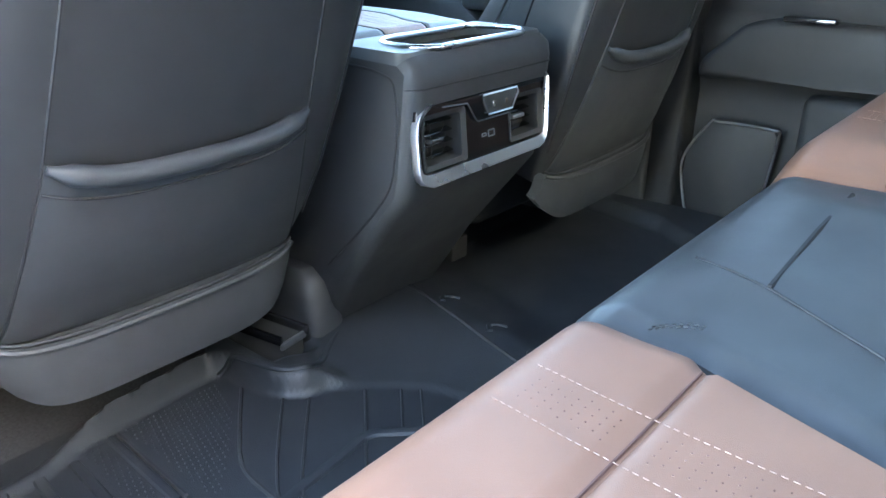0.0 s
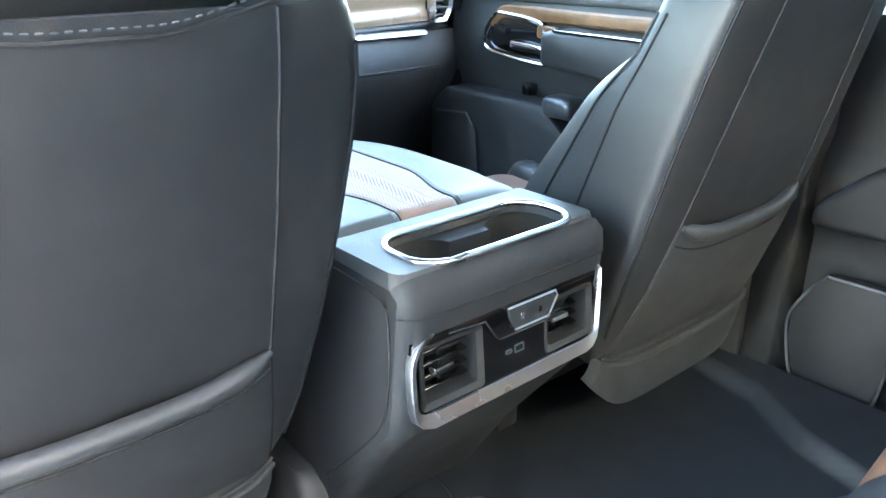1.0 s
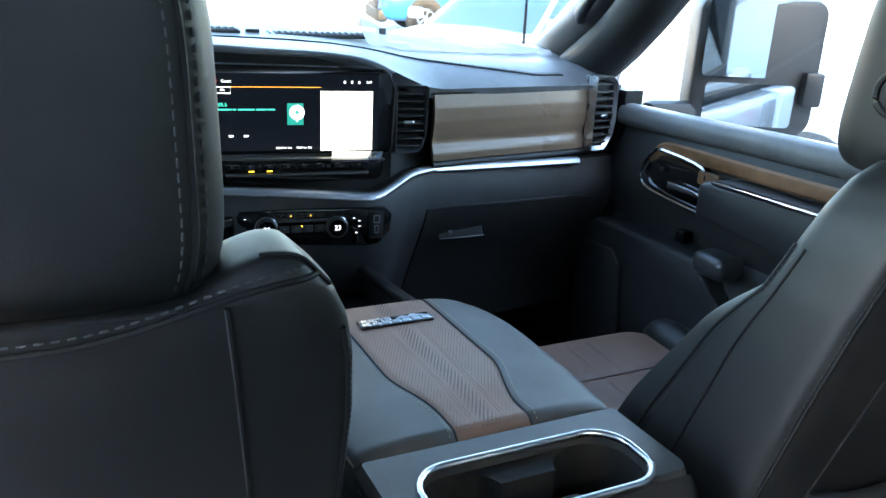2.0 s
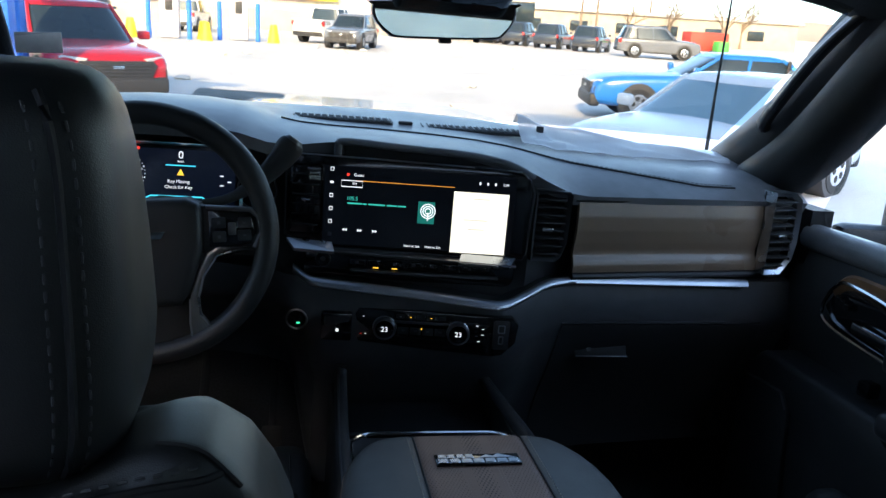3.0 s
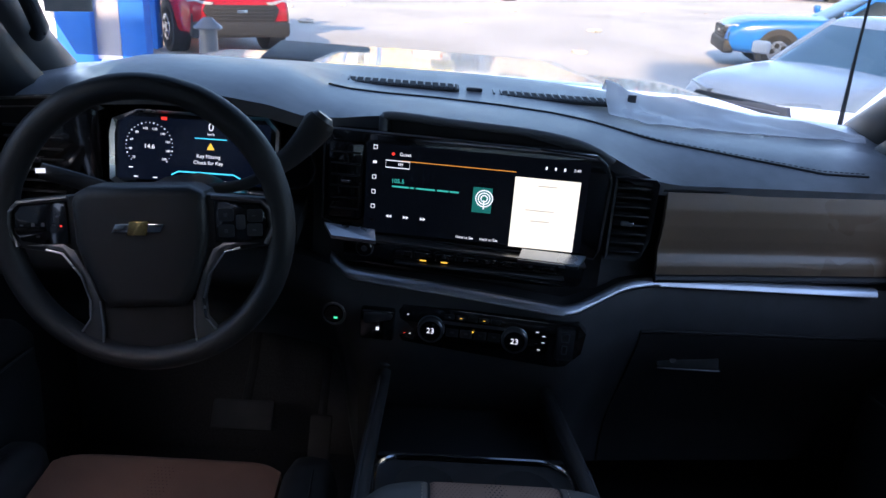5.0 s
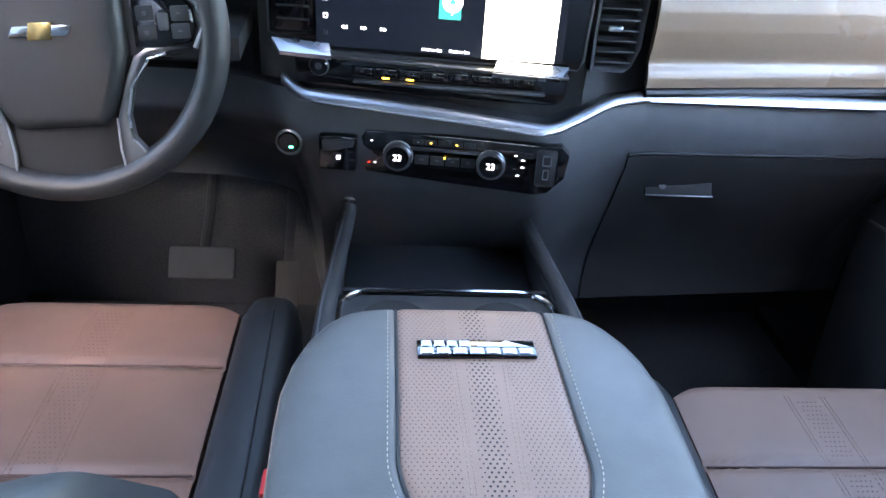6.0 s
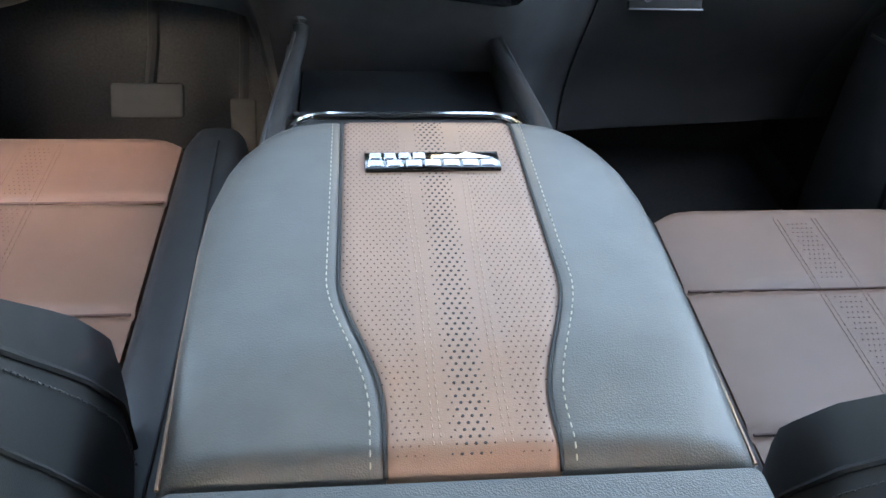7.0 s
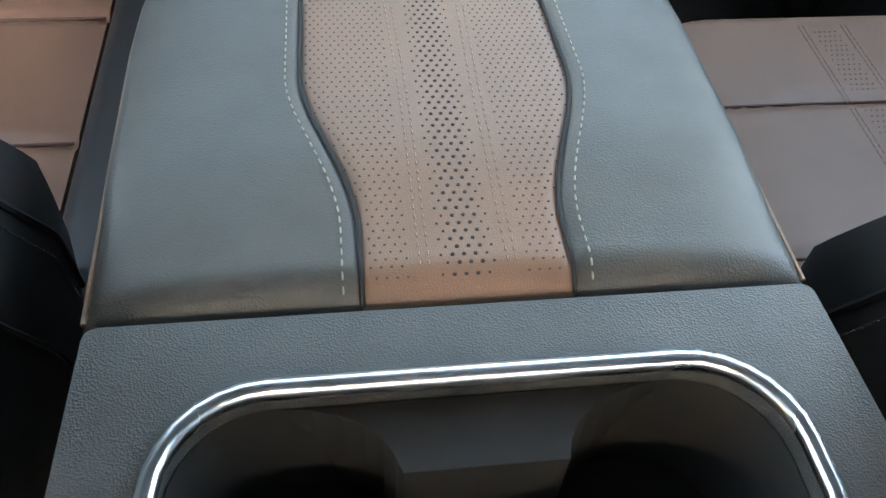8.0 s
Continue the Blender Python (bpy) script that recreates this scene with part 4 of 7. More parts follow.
part("lower_dash", sheet(dash_low, 90, 24, (0, 0.04, 0)), M_LOWDASH, dash)
knee_x = np.concatenate([np.linspace(-0.232, -0.20, 6), np.linspace(-0.19, 0.695, 140)])
knee = [Vector((x, np.mean([interp(BX, BY, x + d) for d in (-0.016, -0.008, 0, 0.008, 0.016)]) - 0.008 + 0.030 * smooth01(-0.19, -0.236, x), np.mean([interp(BX, KZ, x + d) for d in (-0.016, -0.008, 0, 0.008, 0.016)]) + 0.012 * smooth01(-0.19, -0.236, x) ** 2)) for x in knee_x]


def ribbon(pts, h, d, lift=0.0):
    """A bar of fixed upright section along pts, its broad face tipped to the sky."""
    return loft([[Vector((p.x, p.y + a * d, p.z + b * h + lift)) for a, b in ((-1, -0.6), (-0.75, 0.2), (-0.1, 1.0), (1, 1.0), (1, -1), (-0.6, -1))] for p in pts])


part("trim_line", ribbon([p + Vector((0, -0.006 - 0.012 * smooth01(0.19, 0.13, p.x), 0.000)) for p in knee], 0.0070, 0.0095), M_TRIMLINE, dash, "bright silver trim line across the dash", sharp=75)

# brown fascia
def fascia(u, v):
    x = 0.292 + 0.424 * u
    z = 0.618 + 0.136 * v
    return Vector((x, interp((0.29, 0.45, 0.72), (0.792, 0.819, 0.859), x) + interp((0, 0.10, 0.17, 0.24, 0.30, 0.42, 0.60, 0.80, 1.0), (0.004, 0.003, 0.006, 0.012, 0.0125, 0.008, 0.004, 0.004, 0.008), v), z))


part("fascia", sheet(fascia, 24, 48, (0, 0.012, 0)), M_FASCIA, dash, "satin brown fascia panel")
part("fascia_shelf", tube([fascia(u, 0.0) + Vector((0, 0.004, -0.008)) for u in np.linspace(0, 1, 12)], 0.007, 8), M_PLASTIC, dash)
part("fascia_brow", tube([fascia(u, 1.0) + Vector((0, 0.002, 0.004)) for u in np.linspace(-0.02, 1, 12)], 0.004, 6), M_SEAM, dash)
# glove box
gl = [dash_low(u, v) + Vector((0, -0.002, 0)) for u, v in [(u, 0.205) for u in np.linspace(0.675, 0.955, 16)]]
part("glovebox_seam", tube(gl, 0.002, 6), M_SEAM, dash)
part("glovebox_door", sheet(lambda u, v: dash_low(0.675 + 0.28 * u, 0.215 + 0.775 * v) + Vector((0, -0.004, 0)), 20, 16, (0, 0.006, 0)), M_PLASTIC, dash, "dark glove box door")
GP = min((dash_low((0.392 + 0.82) / 1.64, v) for v in np.linspace(0.1, 0.8, 71)), key=lambda p: abs(p.z - 0.447))
gm = Matrix.Translation(GP + Vector((0, -0.003, 0))) @ Matrix.Rotation(radians(-24), 4, "X")
# solid black box, its colour standing for the shaded handle recess
part("glovebox_handle_shade", box((0, 0, 0), (0.112, 0.008, 0.030), 0.003, m=gm), M_DARK, dash)
part("handle_edge", box((0, 0, 0), (0.112, 0.005, 0.0028), 0.001, m=gm @ Matrix.Translation((0, -0.006, -0.016))), M_DGREY, dash)
part("glovebox_lock", cyl(gm @ Vector((-0.028, -0.005, 0)), gm.to_3x3() @ Vector((0, -1, 0)), 0.006, 0.003, 16), M_PLASTIC, dash)


def air_vent(label, corners_o, m, slats, tab_x, chrome):
    v = thing("air_vent", m.translation, label, "vent", group="dashboard vents")
    xs, zs = [p[0] for p in corners_o], [p[1] for p in corners_o]
    inner_ = [(x * 0.82, z * 0.90) for x, z in corners_o]
    part("vent_frame", frame_plate(corners_o, inner_, 0.035, m=m, lift=0.008), M_SATIN if chrome else M_DGREY, v)
    part("vent_back", box((0, 0, 0), (max(xs) - min(xs) - 0.004, 0.004, max(zs) - min(zs) - 0.004), m=m @ Matrix.Translation((0, 0.03, 0))), M_DARK, v)
    h = (max(zs) - min(zs)) * 0.88
    for k in range(slats):
        z = -h / 2 + h * (k + 0.5) / slats
        part("slat", box((0, 0, 0), ((max(xs) - min(xs)) * 0.80, 0.016, 0.0035), 0.001, 1, m=m @ Matrix.Translation((0, 0.012, z)) @ Matrix.Rotation(radians(12), 4, "X")), M_PLASTIC, v)
    part("vent_tab", box((0, 0, 0), (0.020, 0.008, 0.007), 0.002, m=m @ Matrix.Translation((tab_x, 0.0, -0.005))), M_SATIN, v, "bright vent tab")
    return v


air_vent("tall black air vent with a bright tab beside the display", [(0.036, 0.062), (0.030, 0.068), (-0.034, 0.068), (-0.034, -0.066), (0.014, -0.066), (0.024, -0.058), (0.034, -0.03)], Matrix.Translation((0.236, 0.784, 0.708)) @ Matrix.Rotation(radians(-2), 4, "Z"), 8, -0.006, False)
air_vent("tall air vent in a silver frame at the dash end", [(0.040, 0.05), (0.036, 0.072), (0.016, 0.086), (-0.036, 0.086), (-0.036, -0.086), (0.008, -0.086), (0.034, -0.055), (0.041, -0.02)], Matrix.Translation((0.758, 0.846, 0.70)) @ Matrix.Rotation(radians(12), 4, "Z"), 9, -0.004, True)
dv = thing("air_vent", (-0.70, 0.84, 0.73), "gloss black air vent panel in a thin chrome outline", "vent", group="dashboard vents")
dvo = [(-0.763, 0.632), (-0.778, 0.650), (-0.785, 0.780), (-0.778, 0.800), (-0.760, 0.818), (-0.640, 0.830), (-0.600, 0.810), (-0.596, 0.660), (-0.620, 0.632)]
part("vent_panel", plate(dvo, 0.03, 0.003, m=Matrix.Translation((0, 0.838, 0))), M_GLOSS, dv)
part("outline", tube([(x, 0.837, z) for x, z in dvo[:6]], 0.0024, 6), M_DSATIN, dv, "thin chrome outline")
part("inner_line", tube([(x, 0.837, z) for x, z in ((-0.770, 0.740), (-0.769, 0.785), (-0.748, 0.806), (-0.655, 0.814))], 0.0012, 6), M_DGREY, dv)
for k in range(7):
    part("slat", box((-0.700, 0.838, 0.678 + 0.017 * k), (0.090, 0.010, 0.003), 0.001, 1, m=Matrix.Rotation(radians(12), 4, "X")), M_PLASTIC, dv)
part("vent_tab", box((-0.700, 0.832, 0.728), (0.020, 0.008, 0.007), 0.002), M_DGREY, dv)

# defroster grilles on the pad
for gx, gy in ((-0.155, 1.105), (0.145, 1.115)):
    g = thing("defroster_grille", (gx, gy, 0.86), "black slotted defroster grille in the dash top", "grille", group="defroster grilles")
    zb = dash_top((gx + 0.82) / 1.64, (gy - 0.82) / 0.44).z
    GM = Matrix.Translation((gx, gy, zb + 0.003)) @ Matrix.Rotation(radians(6.5), 4, "X")
    part("grille_frame", frame_plate(rrect(0.122, 0.022, 0.008, 3), rrect(0.116, 0.017, 0.005, 3), 0.006, m=GM @ Matrix.Rotation(radians(-90), 4, "X")), M_PLASTIC, g)
    # black plate under the bars, painted shade instead of an opening
    part("grille_hole_shade", box((0, 0, 0), (0.234, 0.036, 0.002), m=GM), M_DARK, g)
    for k in range(17):
        part("slot_bar", box((0, 0, 0), (0.0032, 0.036, 0.004), 0.0008, 1, m=GM @ Matrix.Translation((-0.112 + 0.014 * k, 0, 0.002))), M_SOFT, g)
sen = part("light_sensor", box((-0.004, 1.11, dash_top(0.5, 0.62).z + 0.004), (0.03, 0.018, 0.008), 0.003), M_DGREY)
tagged(sen, "small grey light sensor on the dash top", "sensor")

# storage pocket over the display: a black block for the shade inside it
part("pocket", prism([(-0.150, 0.834), (0.100, 0.822), (0.150, 0.812), (0.172, 0.802), (0.160, 0.780), (-0.145, 0.790)], "y", 0.822, 0.862, 0.004), M_DARK, dash, "storage pocket as a solid block in shade black")
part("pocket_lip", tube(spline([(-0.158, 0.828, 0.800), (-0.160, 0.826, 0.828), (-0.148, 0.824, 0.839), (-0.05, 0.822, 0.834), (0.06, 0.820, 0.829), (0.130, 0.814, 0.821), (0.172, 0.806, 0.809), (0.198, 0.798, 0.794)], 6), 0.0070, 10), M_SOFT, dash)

# ---- display ----
ST = Matrix.Translation((-0.03, 0.793, 0)) @ Matrix.Rotation(radians(-6.5), 4, "Z")
M_SCREEN = mat("lit_screen_dark", (0.004, 0.006, 0.010), 0.15, vary=0, emit=0.06)
M_CREAM = mat("lit_map_cream", (0.93, 0.89, 0.72), 0.3, vary=0, emit=0.3)
M_WHITE_E = mat("lit_white", (0.9, 0.92, 0.95), 0.3, vary=0, emit=0.25)
M_TEAL_E = mat("lit_teal", (0.03, 0.38, 0.30), 0.3, vary=0, emit=0.3)
M_TEAL2_E = mat("lit_teal_dark", (0.01, 0.16, 0.13), 0.3, vary=0, emit=0.2)
M_ORANGE_E = mat("lit_orange", (0.9, 0.35, 0.05), 0.3, vary=0, emit=0.25)
M_RED_E = mat("lit_red", (0.9, 0.05, 0.03), 0.3, vary=0, emit=0.25)
M_AMBER_E = mat("lit_amber", (1.0, 0.55, 0.05), 0.3, vary=0, emit=0.3)
M_CYAN_E = mat("lit_cyan", (0.05, 0.55, 0.75), 0.3, vary=0, emit=0.35)
M_GREEN_E = mat("lit_green", (0.05, 0.8, 0.35), 0.3, vary=0, emit=0.3)


def on_stack(x, z, out=0.0):
    """World place x, z on the stack's slanted front."""
    return ST @ Matrix.Translation(((x + 0.03), -out, z))


FLAT = Matrix.Rotation(radians(90), 4, "X")
disp = thing("infotainment_display", (-0.03, 0.80, 0.65), "wide gloss black touch display showing radio and a cream map", "display")
dout = [(0.168, 0.808), (0.10, 0.811), (-0.10, 0.814), (-0.236, 0.815), (-0.250, 0.804), (-0.250, 0.670), (-0.20, 0.650), (0.10, 0.646), (0.182, 0.646), (0.188, 0.66), (0.193, 0.772), (0.184, 0.796)]
part("housing", plate([(x + 0.03, z) for x, z in dout], 0.035, 0.003, m=ST), M_GLOSS, disp)
edge = [on_stack(x, z, 0.0005) @ Vector((0, 0, 0)) for x, z in dout]
part("housing_edge", tube(edge[:6] + edge[6:], 0.0016, 6, True), M_DGREY, disp)
part("housing_brow", tube([on_stack(x, z, 0.0012) @ Vector((0, 0, 0)) for x, z in [dout[-1]] + dout[:5]], 0.0015, 6), M_SATIN, disp)
scr = part("screen", box((0, 0, 0), (0.342, 0.002, 0.142), m=on_stack(-0.012, 0.727, 0.0012)), M_SCREEN, disp, "lit dark blue radio screen")


def lit(x, z, w, h, material, parent=scr, out=0.0028, name="mark"):
    return part(name, box((0, 0, 0), (w, 0.0006, h), m=on_stack(x, z, out)), material, parent)


cream = lit(0.0975, 0.7105, 0.100, 0.112, M_CREAM, name="map_panel")
for x, z, w in ((0.098, 0.755, 0.03), (0.090, 0.716, 0.045), (0.092, 0.699, 0.03)):
    lit(x, z, w, 0.0022, mat("map_grey", (0.74, 0.70, 0.57), 0.5, vary=0, emit=0.16), cream, 0.0034)
lit(-0.040, 0.7735, 0.176, 0.0009, M_ORANGE_E, name="rule")
lit(0.0, 0.724, 0.030, 0.040, M_TEAL2_E, name="station_tile")
for rr in (0.013, 0.009, 0.005):
    part("tile_ring", tube([on_stack(0.003 + rr * math.cos(a), 0.727 + rr * math.sin(a), 0.0034) @ Vector((0, 0, 0)) for a in np.linspace(0, 2 * math.pi, 20, False)], 0.0009, 4, True), M_WHITE_E, scr)
lit(0.003, 0.717, 0.002, 0.014, M_WHITE_E, out=0.0036)
words("105.5", 0.0092, on_stack(-0.143, 0.741, 0.003) @ FLAT, M_TEAL_E, scr, "station_number", "LEFT")
for bx, bw_ in ((-0.128, 0.026), (-0.110, 0.006), (-0.089, 0.030), (-0.062, 0.018), (-0.044, 0.014)):
    lit(bx, 0.7325, bw_, 0.0024, M_TEAL_E, name="title_bar")
words("Guest", 0.0072, on_stack(-0.132, 0.7835, 0.003) @ FLAT, M_WHITE_E, scr, "lettering", "LEFT")
part("guest_dot", cyl(on_stack(-0.142, 0.7835, 0.0025) @ Vector((0, 0, 0)), ST.to_3x3() @ Vector((0, -1, 0)), 0.0026, 0.0006, 12), M_RED_E, scr)
words("2:49", 0.0062, on_stack(0.140, 0.7835, 0.003) @ FLAT, M_WHITE_E, scr)
for k in range(3):
    lit(0.093 + 0.014 * k, 0.7835, 0.003, 0.0045, M_WHITE_E)
words("Hold to Set", 0.0060, on_stack(-0.022, 0.661, 0.003) @ FLAT, M_WHITE_E, scr)
words("Hold to Set", 0.0060, on_stack(0.016, 0.661, 0.003) @ FLAT, M_WHITE_E, scr)
fr_ = [(-0.153, 0.762), (-0.116, 0.762), (-0.116, 0.773), (-0.153, 0.773)]
part("button_outline", tube([on_stack(x, z, 0.003) @ Vector((0, 0, 0)) for x, z in fr_], 0.0007, 4, True), M_WHITE_E, scr)
words("FM", 0.0062, on_stack(-0.130, 0.7675, 0.003) @ FLAT, M_WHITE_E, scr)
for x in (-0.144, -0.117, -0.090):      # skip, forward, tune
    for d in (-0.0022, 0.0022):
        t = bmesh.new()
        sgn = -1 if x < -0.14 else 1
        loft([[on_stack(x + d + sgn * px, 0.684 + pz, o) @ Vector((0, 0, 0)) for px, pz in ((-0.002, -0.0026), (-0.002, 0.0026), (0.0022, 0))] for o in (0.0026, 0.0032)], bm=t)
        part("play_mark", t, M_WHITE_E, scr)
for k in range(6):
    z = 0.792 - 0.0235 * k
    ic = bmesh.new()
    box((0, 0, 0), (0.0062, 0.0006, 0.0038 if k == 1 else 0.0066), 0.0002, 1, m=on_stack(-0.170, z, 0.0028), bm=ic)
    part("icon", ic, M_WHITE_E if k < 5 else M_DGREY, scr)
    if k not in (1, 5):
        lit(-0.170, z, 0.0042, 0.0044, M_SCREEN, out=0.0034, name="icon_hole")
# vent at the display's driver end
lv = part("end_vent", box((0, 0, 0), (0.058, 0.006, 0.125), 0.006, m=on_stack(-0.215, 0.735, 0.001)), M_GLOSS, disp)
for k in range(6):
    part("slat", box((0, 0, 0), (0.046, 0.002, 0.003), 0.0008, 1, m=on_stack(-0.215, 0.690 + 0.018 * k, 0.0045)), M_DARK, lv)
part("vent_tab", box((0, 0, 0), (0.016, 0.006, 0.006), 0.002, m=on_stack(-0.214, 0.735, 0.006)), M_SATIN, lv)
# silver shelf under the display
for a, b_ in ((-0.246, -0.165), (0.070, 0.170)):
    sh = [on_stack(x, z, o) @ Vector((0, 0, 0)) for x, z, o in ((a, 0.664 if a < 0 else 0.653, 0.004), (b_, 0.660 if a < 0 else 0.651, 0.004), (b_ + (0.006 if a < 0 else -0.012), 0.648 if a < 0 else 0.639, 0.024), (a + (0.016 if a < 0 else -0.006), 0.650 if a < 0 else 0.641, 0.024))]
    part("silver_shelf", loft([sh, [p + Vector((0, 0.002, -0.006)) for p in sh]]), M_SATIN, disp, "satin silver ledge")
SHT = Matrix.Rotation(radians(1.4), 4, "Y")
part("shelf", box((0, 0, 0), (0.40, 0.022, 0.006), 0.002, m=on_stack(-0.03, 0.643, 0.010) @ SHT), M_DSATIN, disp)
part("shelf_line", box((0, 0, 0), (0.40, 0.002, 0.0025), 0.0006, m=on_stack(-0.03, 0.6445, 0.022) @ SHT), M_DSATIN, disp)

# ---- switch row below the display ----
row = thing("switch_row", (-0.02, 0.79, 0.60), "gloss black row of switches with a round volume knob", "switches")
ro = [(x - 0.022, 0.618 + z) for x, z in rrect(0.192, 0.024, [0.008, 0.008, 0.018, 0.018], 4)]
part("row_panel", plate([(x + 0.03, z) for x, z in ro], 0.03, 0.003, m=ST @ Matrix.Translation((0, -0.004, 0))), M_GLOSS, row)
part("volume_knob", cyl(on_stack(-0.179, 0.629, 0.004) @ Vector((0, 0, 0)), ST.to_3x3() @ Vector((0, -1, 0)), 0.0125, 0.007, 28, bevel=0.002), M_GLOSS, row)
part("knob_ring", tube([on_stack(-0.179 + 0.0125 * math.cos(a), 0.629 + 0.0125 * math.sin(a), 0.006) @ Vector((0, 0, 0)) for a in np.linspace(0, 2 * math.pi, 24, False)], 0.0020, 8, True), M_DSATIN, row)
part("knob_centre", cyl(on_stack(-0.179, 0.629, 0.0112) @ Vector((0, 0, 0)), ST.to_3x3() @ Vector((0, -1, 0)), 0.005, 0.001, 16), M_DGREY, row)
part("key_bar", box((0, 0, 0), (0.27, 0.012, 0.005), 0.002, m=on_stack(0.005, 0.612, 0.010)), M_DGREY, row)
for k in range(8):
    kk = part("key", box((0, 0, 0), (0.030, 0.010, 0.016), 0.002, m=on_stack(-0.118 + 0.034 * k, 0.624, 0.005)), M_GLOSS, row)
    part("key_mark", box((0, 0, 0), (0.006, 0.0006, 0.005), m=on_stack(-0.118 + 0.034 * k, 0.627, 0.0105)), M_DGREY, kk)
    if k in (1, 2):
        part("key_lamp", box((0, 0, 0), (0.010, 0.0006, 0.002), m=on_stack(-0.118 + 0.034 * k, 0.6185, 0.0105)), M_AMBER_E, kk)

# ---- climate panel ----
cl = thing("climate_panel", (0.0, 0.76, 0.50), "gloss black climate panel with two round temperature knobs", "controls")
CT = Matrix.Translation((-0.03, 0.7665, 0)) @ Matrix.Rotation(radians(-7.5), 4, "Z")


def on_clim(x, z, out=0.0):
    return CT @ Matrix.Translation((x + 0.03, -out, z))


CN = CT.to_3x3() @ Vector((0, -1, 0))
co = [(0.182, 0.53), (0.17, 0.542), (0.0, 0.546), (-0.112, 0.5455), (-0.119, 0.535), (-0.118, 0.490), (-0.110, 0.482), (0.0, 0.474), (0.135, 0.466), (0.155, 0.470), (0.178, 0.495)]
part("panel", plate([(x + 0.03, z) for x, z in co], 0.04, 0.003, m=CT), M_GLOSS, cl)
for x, z in ((-0.064, 0.513), (0.070, 0.511)):
    kn = part("temperature_knob", cyl(on_clim(x, z, 0.0) @ Vector((0, 0, 0)), CN, 0.021, 0.016, 32, bevel=0.002), M_DGREY, cl)
    part("knob_face", cyl(on_clim(x, z, 0.0158) @ Vector((0, 0, 0)), CN, 0.0165, 0.0008, 28), M_GLOSS, kn)
    part("knob_ring", tube([on_clim(x + 0.0205 * math.cos(a), z + 0.0205 * math.sin(a), 0.004) @ Vector((0, 0, 0)) for a in np.linspace(0, 2 * math.pi, 28, False)], 0.0015, 6, True), M_SATIN, kn)
    words("23", 0.013, on_clim(x, z, 0.0169) @ FLAT, M_WHITE_E, kn)
for k in range(5):
    part("key", box((0, 0, 0), (0.016, 0.004, 0.008), 0.0015, m=on_clim(-0.036 + 0.0185 * k, 0.535, 0.002)), M_PLASTIC, cl)
    part("key_lamp", box((0, 0, 0), (0.0030, 0.0006, 0.0012), m=on_clim(-0.036 + 0.0185 * k, 0.535, 0.0042)), M_AMBER_E if k in (1, 3) else M_SATIN, cl)
part("trim_bar", box((0, 0, 0), (0.10, 0.006, 0.004), 0.001, m=on_clim(0.003, 0.5245, 0.003)), M_DGREY, cl)
for k in range(4):
    part("key", box((0, 0, 0), (0.020, 0.004, 0.014), 0.0015, m=on_clim(-0.030 + 0.0225 * k, 0.508, 0.002)), M_PLASTIC, cl)
    part("key_mark", box((0, 0, 0), (0.006, 0.0006, 0.003), m=on_clim(-0.030 + 0.0225 * k, 0.509, 0.0042)), M_DGREY, cl)
part("hazard_mark", box((0, 0, 0), (0.0024, 0.0006, 0.0024), m=on_clim(0.003, 0.514, 0.0044)), M_AMBER_E, cl)
for k, (x, z, mm) in enumerate(((-0.103, 0.531, M_WHITE_E), (-0.103, 0.515, M_DGREY), (-0.107, 0.498, M_RED_E), (-0.098, 0.498, M_WHITE_E), (0.105, 0.525, M_WHITE_E), (0.116, 0.519, M_WHITE_E), (0.105, 0.505, M_DGREY), (0.110, 0.495, M_WHITE_E), (0.116, 0.508, M_WHITE_E))):
    part("key_mark", box((0, 0, 0), (0.0045 if k > 3 else 0.0028, 0.0006, 0.0010), m=on_clim(x, z, 0.001)), mm, cl)
part("socket_frame", box((0, 0, 0), (0.030, 0.004, 0.055), 0.004, m=on_clim(0.150, 0.510, 0.002)), M_PLASTIC, cl)
for z, w in ((0.522, 0.013), (0.501, 0.009)):
    part("usb_socket", frame_plate(rrect(w / 2, 0.008, 0.0015, 2), rrect(w / 2 - 0.0015, 0.0062, 0.001, 2), 0.004, m=on_clim(0.150, z, 0.0052)), M_SATIN, cl)
sb = thing("start_button", (-0.218, 0.80, 0.52), "round engine start button in a satin ring", "button")
part("ring", tube([(-0.222 + 0.018 * math.cos(a), 0.787 - 0.012 * math.cos(a) * 0.3, 0.519 + 0.018 * math.sin(a)) for a in np.linspace(0, 2 * math.pi, 28, False)], 0.0022, 8, True), M_DSATIN, sb)
part("button", cyl((-0.222, 0.795, 0.519), (-0.05, -1, 0), 0.016, 0.010, 28, bevel=0.002), M_GLOSS, sb)
part("lamp", box((-0.219, 0.7845, 0.513), (0.006, 0.0008, 0.003)), M_GREEN_E, sb)
tb = part("brake_switch", box((-0.150, 0.782, 0.512), (0.055, 0.03, 0.052), 0.004, m=Matrix.Rotation(radians(-6), 4, "Z")), M_GLOSS)
tagged(tb, "square gloss black trailer brake switch", "switch")
part("face", box((-0.150, 0.768, 0.524), (0.046, 0.006, 0.022), 0.003, m=Matrix.Rotation(radians(20), 4, "X")), M_DGREY, tb)
part("mark", box((-0.150, 0.7655, 0.507), (0.005, 0.002, 0.005)), M_WHITE_E, tb)

